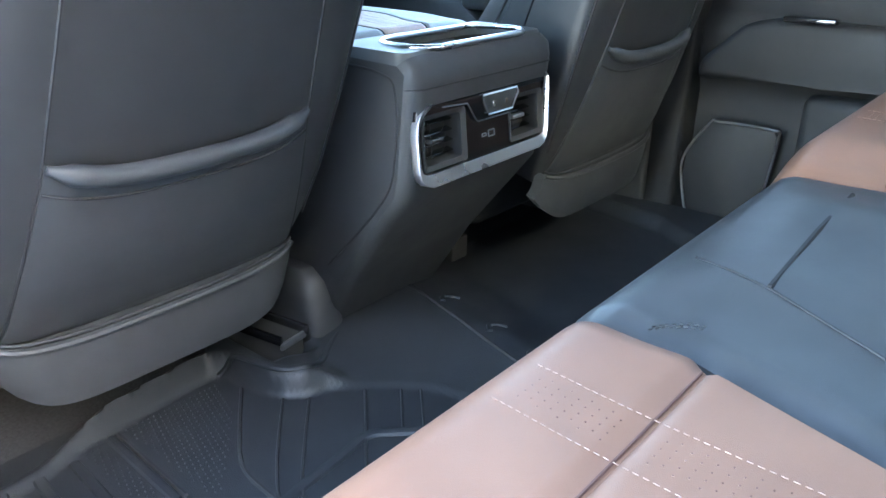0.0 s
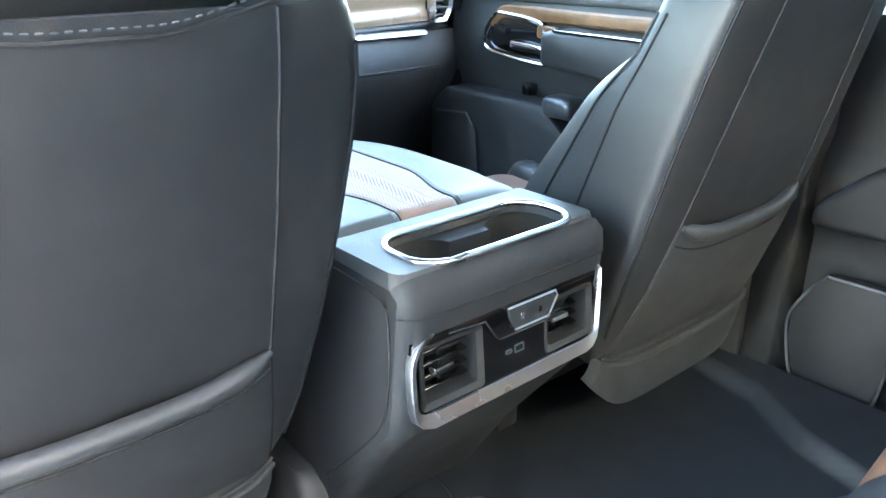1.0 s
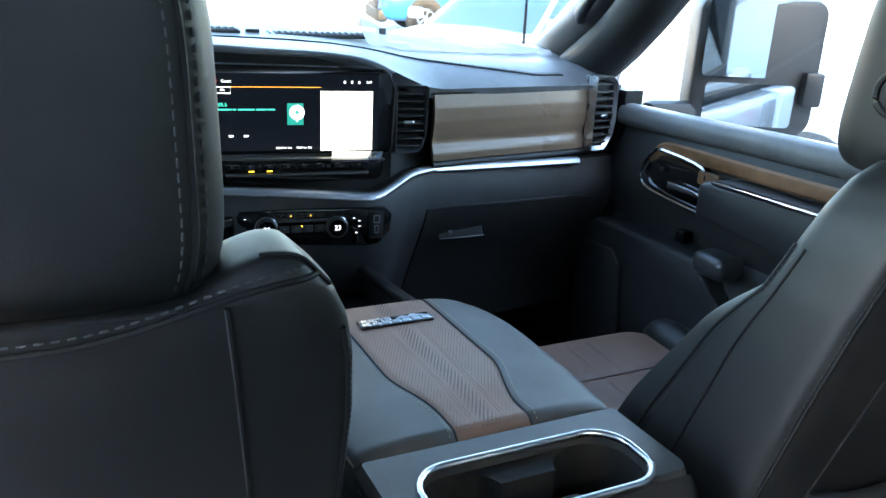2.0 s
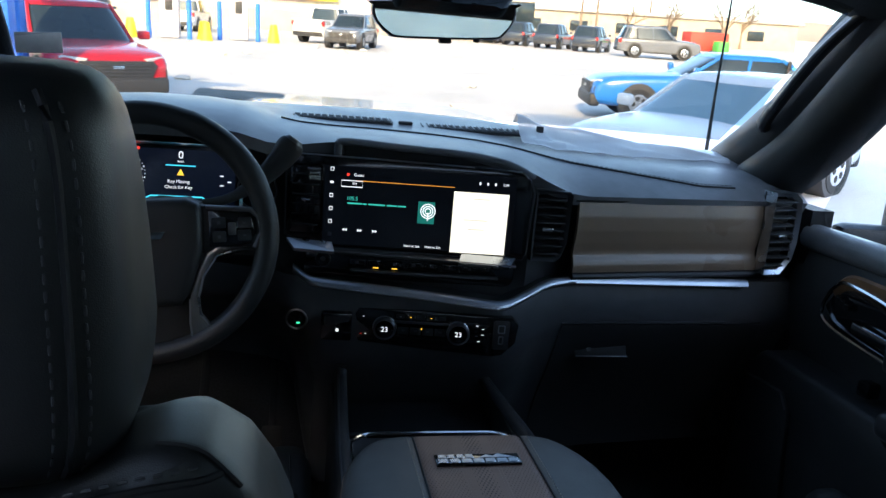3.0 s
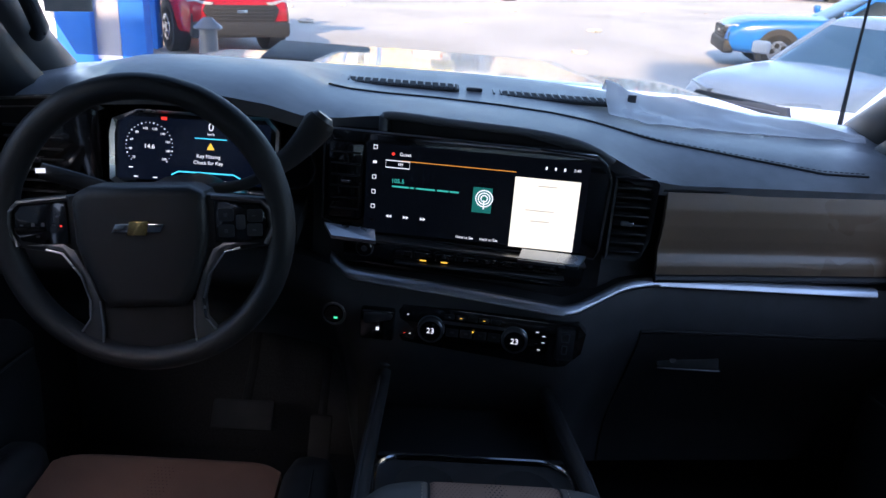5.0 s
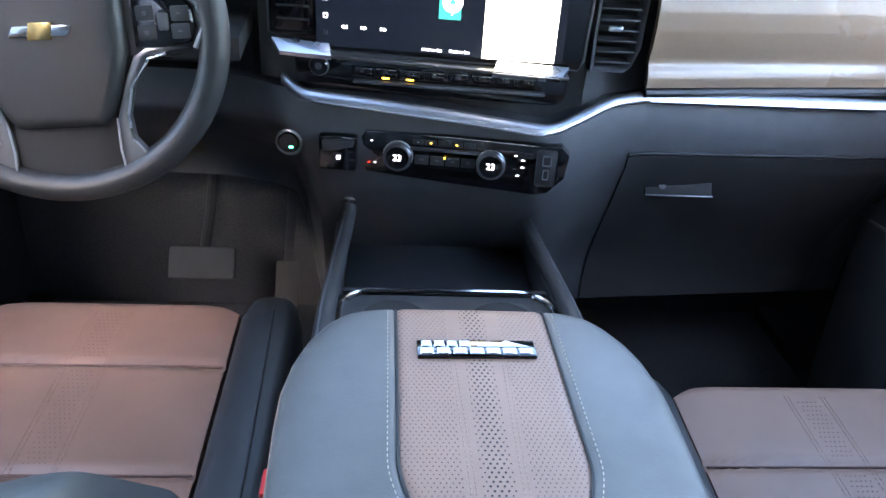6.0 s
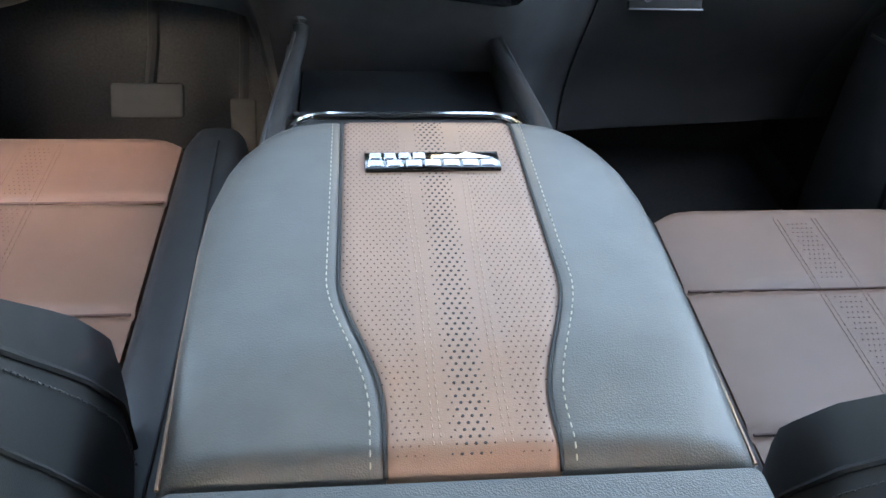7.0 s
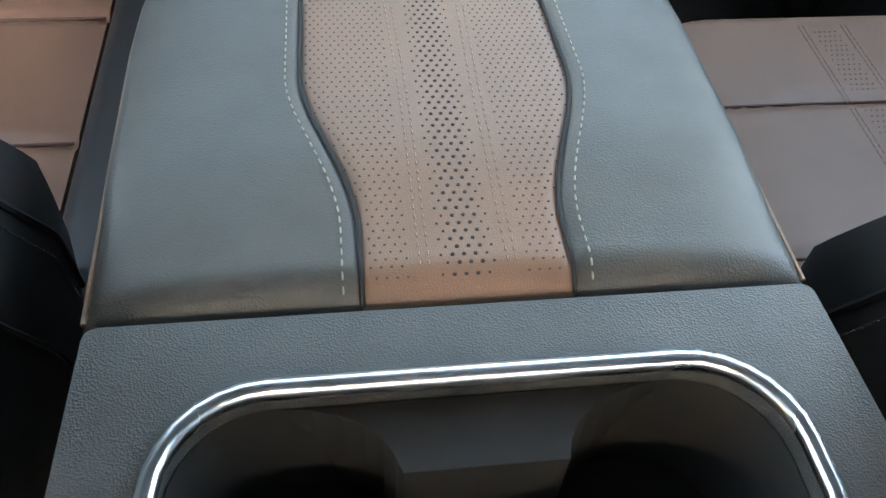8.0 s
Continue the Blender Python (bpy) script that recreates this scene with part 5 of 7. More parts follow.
# ---- instrument cluster ----
ic = thing("instrument_cluster", (-0.455, 0.86, 0.69), "lit digital instrument cluster in a silver rim", "gauges")
KT = Matrix.Translation((-0.455, 0.845, 0.757)) @ Matrix.Rotation(radians(-10), 4, "X")
co_ = [(0.128, 0.038), (0.11, 0.056), (-0.085, 0.056), (-0.122, 0.040), (-0.126, 0.02), (-0.124, -0.050), (-0.11, -0.058), (0.128, -0.058)]
part("glass", plate(co_, 0.02, m=KT), M_GLOSS, ic)
part("rim", frame_plate([(x * 1.035, z * 1.06) for x, z in co_], [(x * 0.985, z * 0.975) for x, z in co_], 0.02, m=KT @ Matrix.Translation((0, -0.008, 0)), lift=0.006), M_SATIN, ic, "satin silver rim")
kk = lambda x, z, o=0.001: KT @ Matrix.Translation((x, -o, z))
fld = part("lit_field", box((0, 0, 0), (0.236, 0.001, 0.098), m=kk(0, -0.001, 0.001)), mat("lit_cluster_field", (0.003, 0.006, 0.016), 0.2, vary=0, emit=0.12), ic)
gau = [kk(-0.070 + 0.036 * math.cos(a), 0.003 + 0.036 * math.sin(a), 0.002) for a in np.linspace(radians(-40), radians(220), 27)]
for i, g_ in enumerate(gau):
    part("tick", box((0, 0, 0), (0.0012 if i % 3 else 0.0018, 0.0006, 0.0012 if i % 3 else 0.0022), m=g_), M_WHITE_E, fld)
for i in range(10):
    a = radians(215 - 28 * i)
    words(str(20 * i + 20), 0.0052, kk(-0.070 + 0.0295 * math.cos(a), 0.001 + 0.0295 * math.sin(a), 0.002) @ FLAT, M_WHITE_E, fld)
words("14.6", 0.010, kk(-0.070, 0.002, 0.002) @ FLAT, M_WHITE_E, fld)
words("0", 0.018, kk(0.025, 0.038, 0.002) @ FLAT, M_WHITE_E, fld)
words("km/h", 0.0055, kk(0.025, 0.027, 0.002) @ FLAT, M_WHITE_E, fld)
words("Key Missing", 0.0078, kk(0.022, -0.008, 0.002) @ FLAT, M_WHITE_E, fld)
words("Check for Key", 0.0078, kk(0.022, -0.018, 0.002) @ FLAT, M_WHITE_E, fld)
words("Range", 0.006, kk(0.018, -0.045, 0.002) @ FLAT, M_WHITE_E, fld)
t = bmesh.new()
loft([[kk(0.025 + px, 0.008 + pz, o) @ Vector((0, 0, 0)) for px, pz in ((-0.006, -0.005), (0.006, -0.005), (0, 0.006))] for o in (0.0015, 0.0022)], bm=t)
part("warning_triangle", t, M_AMBER_E, fld)
part("cyan_line", tube([kk(x, z, 0.002) @ Vector((0, 0, 0)) for x, z in ((-0.035, -0.040), (-0.024, -0.034), (0.062, -0.034), (0.078, -0.042))], 0.0012, 4), M_CYAN_E, fld)
part("cyan_line", tube([kk(x, z, 0.002) @ Vector((0, 0, 0)) for x, z in ((0.0, 0.020), (0.05, 0.020))], 0.0009, 4), M_CYAN_E, fld)
for x, z in ((0.095, 0.005), (0.095, -0.012), (0.108, -0.005), (0.112, -0.03), (0.098, -0.036), (-0.098, -0.032), (0.05, -0.046), (0.07, -0.046), (-0.02, -0.046), (-0.09, -0.046), (-0.06, -0.046), (0.088, -0.046)):
    part("tell_tale", box((0, 0, 0), (0.0065, 0.0006, 0.0018), m=kk(x, z, 0.002)), M_WHITE_E, fld)
part("tell_tale", box((0, 0, 0), (0.009, 0.0006, 0.005), m=kk(-0.048, 0.047, 0.002)), M_RED_E, fld)
# small gauge beside the cluster
part("side_gauge", cyl((-0.298, 0.845, 0.742), (0.05, -1, 0.1), 0.034, 0.006, 28), M_GLOSS, ic)
part("side_gauge_ring", tube([(-0.298 + 0.034 * math.cos(a), 0.839, 0.742 + 0.034 * math.sin(a)) for a in np.linspace(0, 2 * math.pi, 28, False)], 0.0016, 6, True), M_DGREY, ic)
# column and stalks
part("gauge_hood_floor", sheet(lambda u, v: Vector((-0.63 + 0.35 * u, 0.76 + 0.12 * v, 0.672 + 0.018 * v)), 6, 4, (0, 0, -0.03)), M_DARK, dash)

# ---- steering wheel ----
TILT_W = radians(8)
WC = Vector((-0.443, 0.568, 0.718))
WM = Matrix.Translation(WC) @ Matrix.Rotation(-TILT_W, 4, "X") @ Matrix.Rotation(radians(-4.5), 4, "Y")      # local x right, z up in the wheel's plane, -y to the driver
wh = thing("steering_wheel", WC, "black leather steering wheel with grey spokes and a plain bar emblem", "steering wheel")
P = lambda x, z, y=0.0: WM @ Vector((x, y, z))
rim = []
for k in range(72):
    a = 2 * math.pi * k / 72
    u = Vector((math.cos(a), 0, math.sin(a)))
    r0 = 0.0165 if not (radians(20) < a < radians(70) or radians(110) < a < radians(160)) else 0.0180
    rim.append([WM @ (u * (0.1725 + r0 * math.cos(b)) + Vector((0, 1.12 * r0 * math.sin(b), 0))) for b in (2 * math.pi * j / 14 for j in range(14))])
rim.append(rim[0])
rb = loft(rim, cap=False)
bmesh.ops.remove_doubles(rb, verts=rb.verts, dist=1e-6)
part("rim", rb, M_WHEEL, wh)
hub = [(-0.083, 0.032), (-0.078, 0.043), (-0.062, 0.051), (0.062, 0.051), (0.078, 0.043), (0.083, 0.032), (0.082, -0.020), (0.072, -0.055), (0.058, -0.088), (0.046, -0.103), (-0.046, -0.103), (-0.058, -0.088), (-0.072, -0.055), (-0.082, -0.020)]
part("hub", plate(hub, 0.06, 0.014, 5, m=WM @ Matrix.Translation((0, -0.022, 0))), M_WHEEL, wh)
for s in (-1, 1):
    arm = part("spoke", plate([(s * x, z) for x, z in ((0.080, 0.040), (0.150, 0.034), (0.164, 0.022), (0.168, -0.002), (0.156, -0.026), (0.120, -0.032), (0.080, -0.030))], 0.02, 0.004, m=WM @ Matrix.Translation((0, -0.008, 0))), M_WHEEL, wh)
    pad = part("switch_pad", plate([(s * x, z) for x, z in ((0.090, 0.032), (0.146, 0.027), (0.154, 0.018), (0.156, -0.002), (0.149, -0.017), (0.120, -0.022), (0.090, -0.021))], 0.008, 0.003, m=WM @ Matrix.Translation((0, -0.0125, 0))), M_GLOSS, arm)
    if s < 0:
        marks = ((0.146, 0.003), (0.132, 0.004), (0.120, 0.004), (0.107, 0.003), (0.127, 0.017), (0.127, -0.011), (0.100, 0.016))
    else:
        marks = ((0.140, 0.013), (0.105, 0.014), (0.105, -0.006), (0.140, -0.005))
    for q, (kx, kz) in enumerate(marks):
        part("key_mark", box((0, 0, 0), (0.004, 0.0006, 0.0045 if q in (1, 2) else 0.002), m=WM @ Matrix.Translation((s * kx, -0.0130 if s < 0 else -0.0158, kz))), M_DGREY, pad)
    if s < 0:
        part("key_lamp", box((0, 0, 0), (0.0022, 0.0006, 0.0022), m=WM @ Matrix.Translation((-0.098, -0.0130, 0.002))), M_RED_E, pad)
    else:
        part("menu_key", plate(rrect(0.0055, 0.009, 0.002, 2), 0.004, 0.001, m=WM @ Matrix.Translation((0.123, -0.0150, 0.005))), M_DGREY, pad)
        for kx, kz in ((0.105, 0.014), (0.105, -0.006), (0.141, 0.013), (0.140, -0.005)):
            part("rocker_key", plate(rrect(0.0095, 0.0078, 0.002, 2), 0.003, 0.001, m=WM @ Matrix.Translation((kx, -0.0140, kz))), M_PLASTIC, pad)
    part("spoke_trim", tube([P(s * x, z, -0.0115) for x, z in ((0.088, 0.0375), (0.149, 0.0315), (0.160, 0.021), (0.1635, -0.002), (0.153, -0.023))], 0.0032, 8), M_DSATIN, arm)
    low = [(0.156, -0.022), (0.122, -0.026), (0.101, -0.031), (0.080, -0.062), (0.0715, -0.093), (0.073, -0.118), (0.085, -0.134), (0.081, -0.145), (0.060, -0.158), (0.057, -0.130), (0.0585, -0.095), (0.072, -0.055), (0.085, -0.030), (0.10, -0.020)]
    leg = part("lower_spoke", plate([(s * x, z) for x, z in low], 0.014, 0.004, m=WM @ Matrix.Translation((0, -0.010, 0))), M_DSATIN, wh, "satin grey lower spoke")
    part("spoke_edge", tube([P(s * x, z, -0.0105) for x, z in ((0.120, -0.028), (0.1005, -0.033), (0.0795, -0.063), (0.071, -0.094), (0.0725, -0.118), (0.0845, -0.134))], 0.0016, 6), M_SATIN, leg)
    part("spoke_edge", tube([P(s * x, z, -0.0105) for x, z in ((0.060, -0.157), (0.0575, -0.130), (0.059, -0.095))], 0.0014, 6), M_SATIN, leg)
part("lower_spoke_bridge", plate([(-0.057, -0.09), (0.057, -0.09), (0.060, -0.15), (0.04, -0.168), (-0.04, -0.168), (-0.060, -0.15)], 0.012, 0.004, m=WM @ Matrix.Translation((0, -0.004, 0))), M_DARK, wh)
part("emblem", plate([(-0.033, -0.0055), (-0.027, 0.0055), (0.033, 0.0055), (0.027, -0.0055)], 0.004, 0.001, m=WM @ Matrix.Translation((0, -0.0255, 0.0))), M_CHROME, wh, "chrome bar emblem")
part("emblem_middle", plate([(-0.014, -0.009), (-0.010, 0.009), (0.014, 0.009), (0.010, -0.009)], 0.004, 0.001, m=WM @ Matrix.Translation((0, -0.0265, 0.0))), mat("gold_badge", (0.55, 0.36, 0.14), 0.25, 0.9, vary=0.05), wh, "gold middle of the emblem")
part("column", loft([[P(w * math.cos(a), w * 0.9 * math.sin(a) - 0.01, y) for a in (2 * math.pi * k / 20 for k in range(20))] for y, w in ((0.02, 0.05), (0.06, 0.062), (0.16, 0.066), (0.26, 0.06))]), M_PLASTIC, wh)
shf = thing("shift_lever", (-0.36, 0.66, 0.70), "black column shift lever with a flattened grip", "lever")
sp = spline([(-0.410, 0.660, 0.742), (-0.345, 0.672, 0.752), (-0.298, 0.682, 0.778), (-0.262, 0.688, 0.814), (-0.238, 0.690, 0.848)], 5)
part("lever", tube(sp, [0.008] * 8 + [0.010 + 0.0012 * i for i in range(11)] + [0.021, 0.018], 12, flat=0.6), M_PLASTIC, shf)
part("lever_cap", tube([sp[-1], sp[-1] + (sp[-1] - sp[-2]).normalized() * 0.006], [0.0165, 0.012], 12, flat=0.6), M_DGREY, shf)
stk = thing("wiper_stalk", (-0.52, 0.66, 0.70), "black turn signal stalk on the steering column", "lever")
part("stalk", tube(spline([P(-0.03, 0.02, 0.075), P(-0.09, 0.045, 0.07), P(-0.15, 0.065, 0.06)], 5), [0.009] * 4 + [0.011] * 7, 10, flat=0.8), M_PLASTIC, stk)
part("stalk_mark", box((0, 0, 0), (0.012, 0.002, 0.006), m=WM @ Matrix.Translation((-0.145, 0.048, 0.066))), M_WHITE_E, stk)

# ---- pedals ----
pd = thing("brake_pedal", (-0.40, 1.05, 0.1), "black rubber brake pedal", "pedal")
part("pedal_pad", box((-0.410, 0.985, 0.205), (0.12, 0.018, 0.06), 0.006, m=Matrix.Rotation(radians(-35), 4, "X")), M_DARK, pd)
part("pedal_arm", tube([(-0.410, 0.995, 0.21), (-0.410, 1.08, 0.26), (-0.410, 1.16, 0.36)], 0.010, 8), M_DARK, pd)
pd2 = thing("accelerator_pedal", (-0.26, 1.05, 0.1), "slim black rubber accelerator pedal", "pedal")
part("pedal_pad", box((-0.262, 1.01, 0.125), (0.045, 0.018, 0.13), 0.006, m=Matrix.Rotation(radians(-30), 4, "X")), M_DARK, pd2)
part("pedal_arm", tube([(-0.262, 1.03, 0.16), (-0.262, 1.12, 0.24), (-0.262, 1.17, 0.34)], 0.009, 8), M_DARK, pd2)

# ---- overhead console, mirror, visors, grab handles ----
oc = thing("overhead_console", (0.05, 0.6, 1.16), "black overhead console with map lamps", "console")
part("shell", prism([(0.36, 1.225), (0.60, 1.148), (0.71, 1.124), (0.745, 1.134), (0.72, 1.19), (0.4, 1.26)], "x", -0.132, 0.245, 0.014, 3), M_PLASTIC, oc)
OM = Matrix.Translation((0.056, 0.655, 1.1345)) @ Matrix.Rotation(radians(-12.3), 4, "X")
for x in (-0.135, 0.125):
    part("lamp_lens", box((0, 0, 0), (0.072, 0.040, 0.006), 0.002, m=OM @ Matrix.Translation((x, 0.0, 0))), M_SATIN, oc, "clear map lamp lens")
for k in range(5):
    part("roof_switch", box((0, 0, 0), (0.026, 0.060, 0.012), 0.004, m=OM @ Matrix.Translation((-0.070 + 0.034 * k, 0.0, -0.002))), M_GLOSS, oc)
part("mirror_cover", prism([(0.70, 1.16), (0.84, 1.15), (0.90, 1.12), (0.84, 1.07), (0.80, 1.068), (0.72, 1.10)], "x", -0.085, 0.115, 0.018, 3), M_GLOSS, oc, "gloss black sensor cover")
rm = thing("rear_view_mirror", (0.0, 0.80, 1.05), "frameless rear view mirror with a black rim", "mirror")
MT = Matrix.Translation((0.010, 0.800, 1.059)) @ Matrix.Rotation(radians(-3.5), 4, "Y") @ Matrix.Rotation(radians(-1.0), 4, "Z") @ Matrix.Rotation(radians(0.3), 4, "X")
mo = [(0.122, 0.022), (0.112, 0.028), (-0.110, 0.028), (-0.122, 0.021), (-0.119, 0.0), (-0.098, -0.022), (-0.07, -0.029), (0.075, -0.029), (0.102, -0.021), (0.120, 0.004)]
mo = [(p.x, p.y) for p in spline([(x, z, 0) for x, z in mo], 4, True)]
part("mirror_body", plate([(x * 1.03, z * 1.08) for x, z in mo], 0.024, 0.004, m=MT), M_GLOSS, rm)
part("mirror_glass", plate([(x * 0.985, z * 0.95) for x, z in mo], 0.002, m=MT @ Matrix.Translation((0, -0.0012, 0))), M_MIRROR, rm, "silvered mirror glass")
part("mirror_button", box((0, 0, 0), (0.022, 0.014, 0.010), 0.003, m=MT @ Matrix.Translation((0.0, 0.004, -0.034))), M_PLASTIC, rm)
part("mirror_button", box((0, 0, 0), (0.010, 0.010, 0.007), 0.002, m=MT @ Matrix.Translation((0.055, 0.004, -0.033))), M_PLASTIC, rm)
part("mirror_arm", tube([MT @ Vector((0, 0.02, 0)), MT @ Vector((0, 0.06, 0.03)), (0.012, 0.86, 1.12)], 0.012, 10), M_PLASTIC, rm)
for s in (-1, 1):
    vs_ = thing("sun_visor", (s * 0.42, 0.55, 1.18), "dark cloth sun visor folded up", "visor", group="sun visors")
    part("visor_panel", box((s * 0.46, 0.57, 1.188), (0.36, 0.20, 0.018), 0.008, 3, m=Matrix.Rotation(radians(-17), 4, "X")), M_LINER, vs_)
    part("vanity_cover", box((s * 0.50, 0.575, 1.177), (0.16, 0.11, 0.006), 0.002, m=Matrix.Rotation(radians(-17), 4, "X")), M_PILLAR, vs_)
    part("visor_clip", box((s * 0.27, 0.655, 1.160), (0.04, 0.02, 0.014), 0.004), M_PLASTIC, vs_)
    gh = thing("grab_handle", (s * 0.70, 0.85, 1.0), "dark padded pillar grab handle with a grey bar for its highlight", "handle", group="grab handles")
    dx = 0.040 if s < 0 else 0.050
    hp = spline([(s * (x + dx), y, z) for x, y, z in ((0.71, 0.985, 0.905), (0.694, 0.955, 0.925), (0.680, 0.86, 1.005), (0.672, 0.77, 1.075), (0.684, 0.70, 1.135), (0.69, 0.68, 1.15))], 6)
    part("grip", tube(hp, 0.0125, 10), M_PLASTIC, gh)
    # grey bar along the grip: its highlight put into colour
    part("grip_highlight", tube([p + Vector((-s * 0.009, -0.006, 0)) for p in hp[8:24]], 0.006, 8), M_DGREY, gh)
    part("bolt_cover", box((s * (0.690 + dx), 0.955, 0.935), (0.010, 0.022, 0.062), 0.004, m=Matrix.Rotation(radians(40), 4, "X")), M_DGREY, gh)

# sheet of clear film lying on the dash corner
fl = thing("plastic_film", (0.48, 1.0, 0.86), "crumpled clear white protective film lying on the dash", "film")


def film(u, v):
    x = 0.245 + 0.50 * u
    yf = interp((0, 0.08, 0.5, 1), (1.055, 1.030, 1.045, 1.07), u)
    y = yf + (interp((0, 0.3, 0.7, 1), (1.150, 1.165, 1.150, 1.090), u) - yf) * v
    zb = dash_top((x + 0.82) / 1.64, min(1, max(0, (y - 0.82) / 0.44))).z
    fold = 0.022 * math.exp(-((v - 0.72 - 0.1 * math.sin(5 * u)) / 0.16) ** 2) * (1 - 0.7 * u)
    curl = 0.018 * smooth01(0.22, 0.0, u) * smooth01(0.25, 0.9, v)
    wave = 0.010 * abs(math.sin(7 * u + 3 * v)) * (1 - 0.5 * u) * smooth01(0.05, 0.3, v)
    return Vector((x, y, zb + 0.004 + fold + curl + wave + 0.004 * noise.noise(Vector((x * 30, y * 30, 0)))))


part("film_sheet", sheet(film, 44, 20, (0, 0, 0.0015)), M_PAPER, fl)
part("print_mark", box(film(0.10, 0.62) + Vector((0, -0.004, 0.004)), (0.016, 0.003, 0.014)), M_DGREY, fl)

# small grey tag behind the glass by the pillar
tg = part("windshield_tag", box((-0.686, 0.962, 0.965), (0.078, 0.003, 0.036), 0.001, m=Matrix.Rotation(radians(-4), 4, "Y")), mat("grey_tag", (0.45, 0.44, 0.41), 0.6, vary=0.1, scale=60))
tagged(tg, "small blank grey tag stuck behind the windshield", "tag")

# ---- rear bench ----
bench = thing("rear_bench", (0, -0.85, 0.0), "rear bench in saddle brown and charcoal leather", "bench seat")
BXL, BXR = -0.378, 0.135


def bench_z(x, y):
    t = -0.505 - y
    nose = 0.060 * (1 - min(1, max(0, t) / 0.065)) ** 2.6
    mid = 0.014 * smooth01(BXL + 0.02, BXL + 0.16, x) * smooth01(BXR - 0.02, BXR - 0.14, x) * smooth01(0.02, 0.12, t)
    return 0.358 - nose + mid + 0.028 * smooth01(0.13, 0.26, x) + 0.012 * smooth01(0.1, 0.4, t)


def bench_panel(xa, xb, ya, yb_, groove=()):
    def f(u, v):
        y = ya + (yb_ - ya) * v
        a, b = xa(y), xb(y)
        x = a + (b - a) * u
        e = min(abs(x - a), abs(x - b))
        g = sum(0.007 * math.exp(-((y - gy) / 0.007) ** 2) for gy in groove)
        return Vector((x, y, bench_z(x, y) - 0.010 * math.exp(-(e / 0.006) ** 2) - g))
    return sheet(f, 30, 80, (0, 0, -0.07))


GB = -0.655
bl = lambda y: BXL + 0.10 * max(0, y + 0.60) - 0.40 * max(0, -0.64 - y)
br = lambda y: BXR + 0.06 * max(0, -0.60 - y)
part("seat_panel", bench_panel(lambda y: -0.76, bl, -0.505, -1.15, (GB,)), M_BENCHBROWN, bench, "saddle brown perforated leather")
part("seat_panel", bench_panel(bl, br, -0.500, -1.15), M_BENCH, bench, "charcoal leather middle")
part("seat_panel", bench_panel(br, lambda y: 0.74, -0.505, -1.15, (GB,)), M_BENCHBROWN, bench, "saddle brown perforated leather")
for xa, xb in ((-0.755, BXL - 0.022), (BXR + 0.016, 0.735)):
    part("seam", tube([(x, GB, bench_z(x, GB) - 0.004) for x in np.linspace(xa, xb, 20)], 0.0013, 6), M_BSEAM, bench)
mid = [(-0.29, -0.590), (-0.255, -0.64), (-0.24, -0.652), (0.06, -0.635), (0.10, -0.63)]
part("seam", tube([(x, y, bench_z(x, y) + 0.0005) for x, y in ((-0.258, -0.652), (-0.1, -0.645), (0.07, -0.636))], 0.0030, 6), M_SEAM, bench)
part("seam", tube([(x, y, bench_z(x, y) + 0.0005) for x, y in ((-0.225, -0.573), (-0.245, -0.615), (-0.26, -0.655), (-0.33, -0.78), (-0.36, -0.9))], 0.0012, 6), M_SEAM, bench)
for o in (0.0, 0.006):
    part("stitching", dashes([(x + o, y, bench_z(x, y) + 0.0008) for x, y in ((-0.372, -0.598), (-0.360, -0.606), (-0.349, -0.618), (-0.343, -0.635))], 0.0035, 0.0025, 0.0009), M_SEAM, bench)
for cxp in (-0.507, 0.40):
    pf = bmesh.new()
    for i in range(40):
        y = -0.572 - 0.0085 * i
        if abs(y - GB) < 0.012:
            continue
        for j in range(4):
            x = cxp - 0.012 + 0.009 * j + (0.0045 if i % 2 else 0) + 0.10 * (y + 0.6)
            cyl((x, y, bench_z(x, y) + 0.0002), (0, 0, 1), 0.0007, 0.0004, 6, bm=pf)
    tagged(part("perforation", pf, M_BSEAM, bench), kind="stuff")
    for q in (-0.026, 0.030):
        part("stitching", dashes([(cxp + q + 0.10 * (y + 0.6), y, bench_z(cxp, y) + 0.0008) for y in np.linspace(-0.56, -0.92, 50)], 0.004, 0.003, 0.0005), M_BROWN, bench)
part("bench_base", box((0, -0.88, 0.14), (1.46, 0.56, 0.28), 0.02), M_PLASTIC, bench)
part("bench_back", sheet(lambda u, v: Vector((-0.74 + 1.48 * u, -1.14 - 0.12 * v + 0.02 * math.sin(u * math.pi * 6) ** 2, 0.34 + 0.58 * v)), 40, 10, (0, -0.10, 0)), M_LEATHER, bench)

# ---- floor mats ----
mt = thing("floor_mat", (0, -0.2, 0.0), "ribbed black rubber floor mat across the rear footwell", "floor mat")


RIM = [(-0.90, 0.04), (-0.60, 0.062), (-0.552, 0.080), (-0.503, 0.089), (-0.414, 0.098), (-0.338, 0.106), (-0.322, 0.090), (-0.318, 0.046), (-0.312, 0.004), (-0.300, -0.024), (-0.275, -0.045), (-0.244, -0.055), (-0.203, -0.092), (-0.171, -0.125), (-0.142, -0.168), (-0.130, -0.220), (-0.115, -0.30), (-0.10, -0.70)]


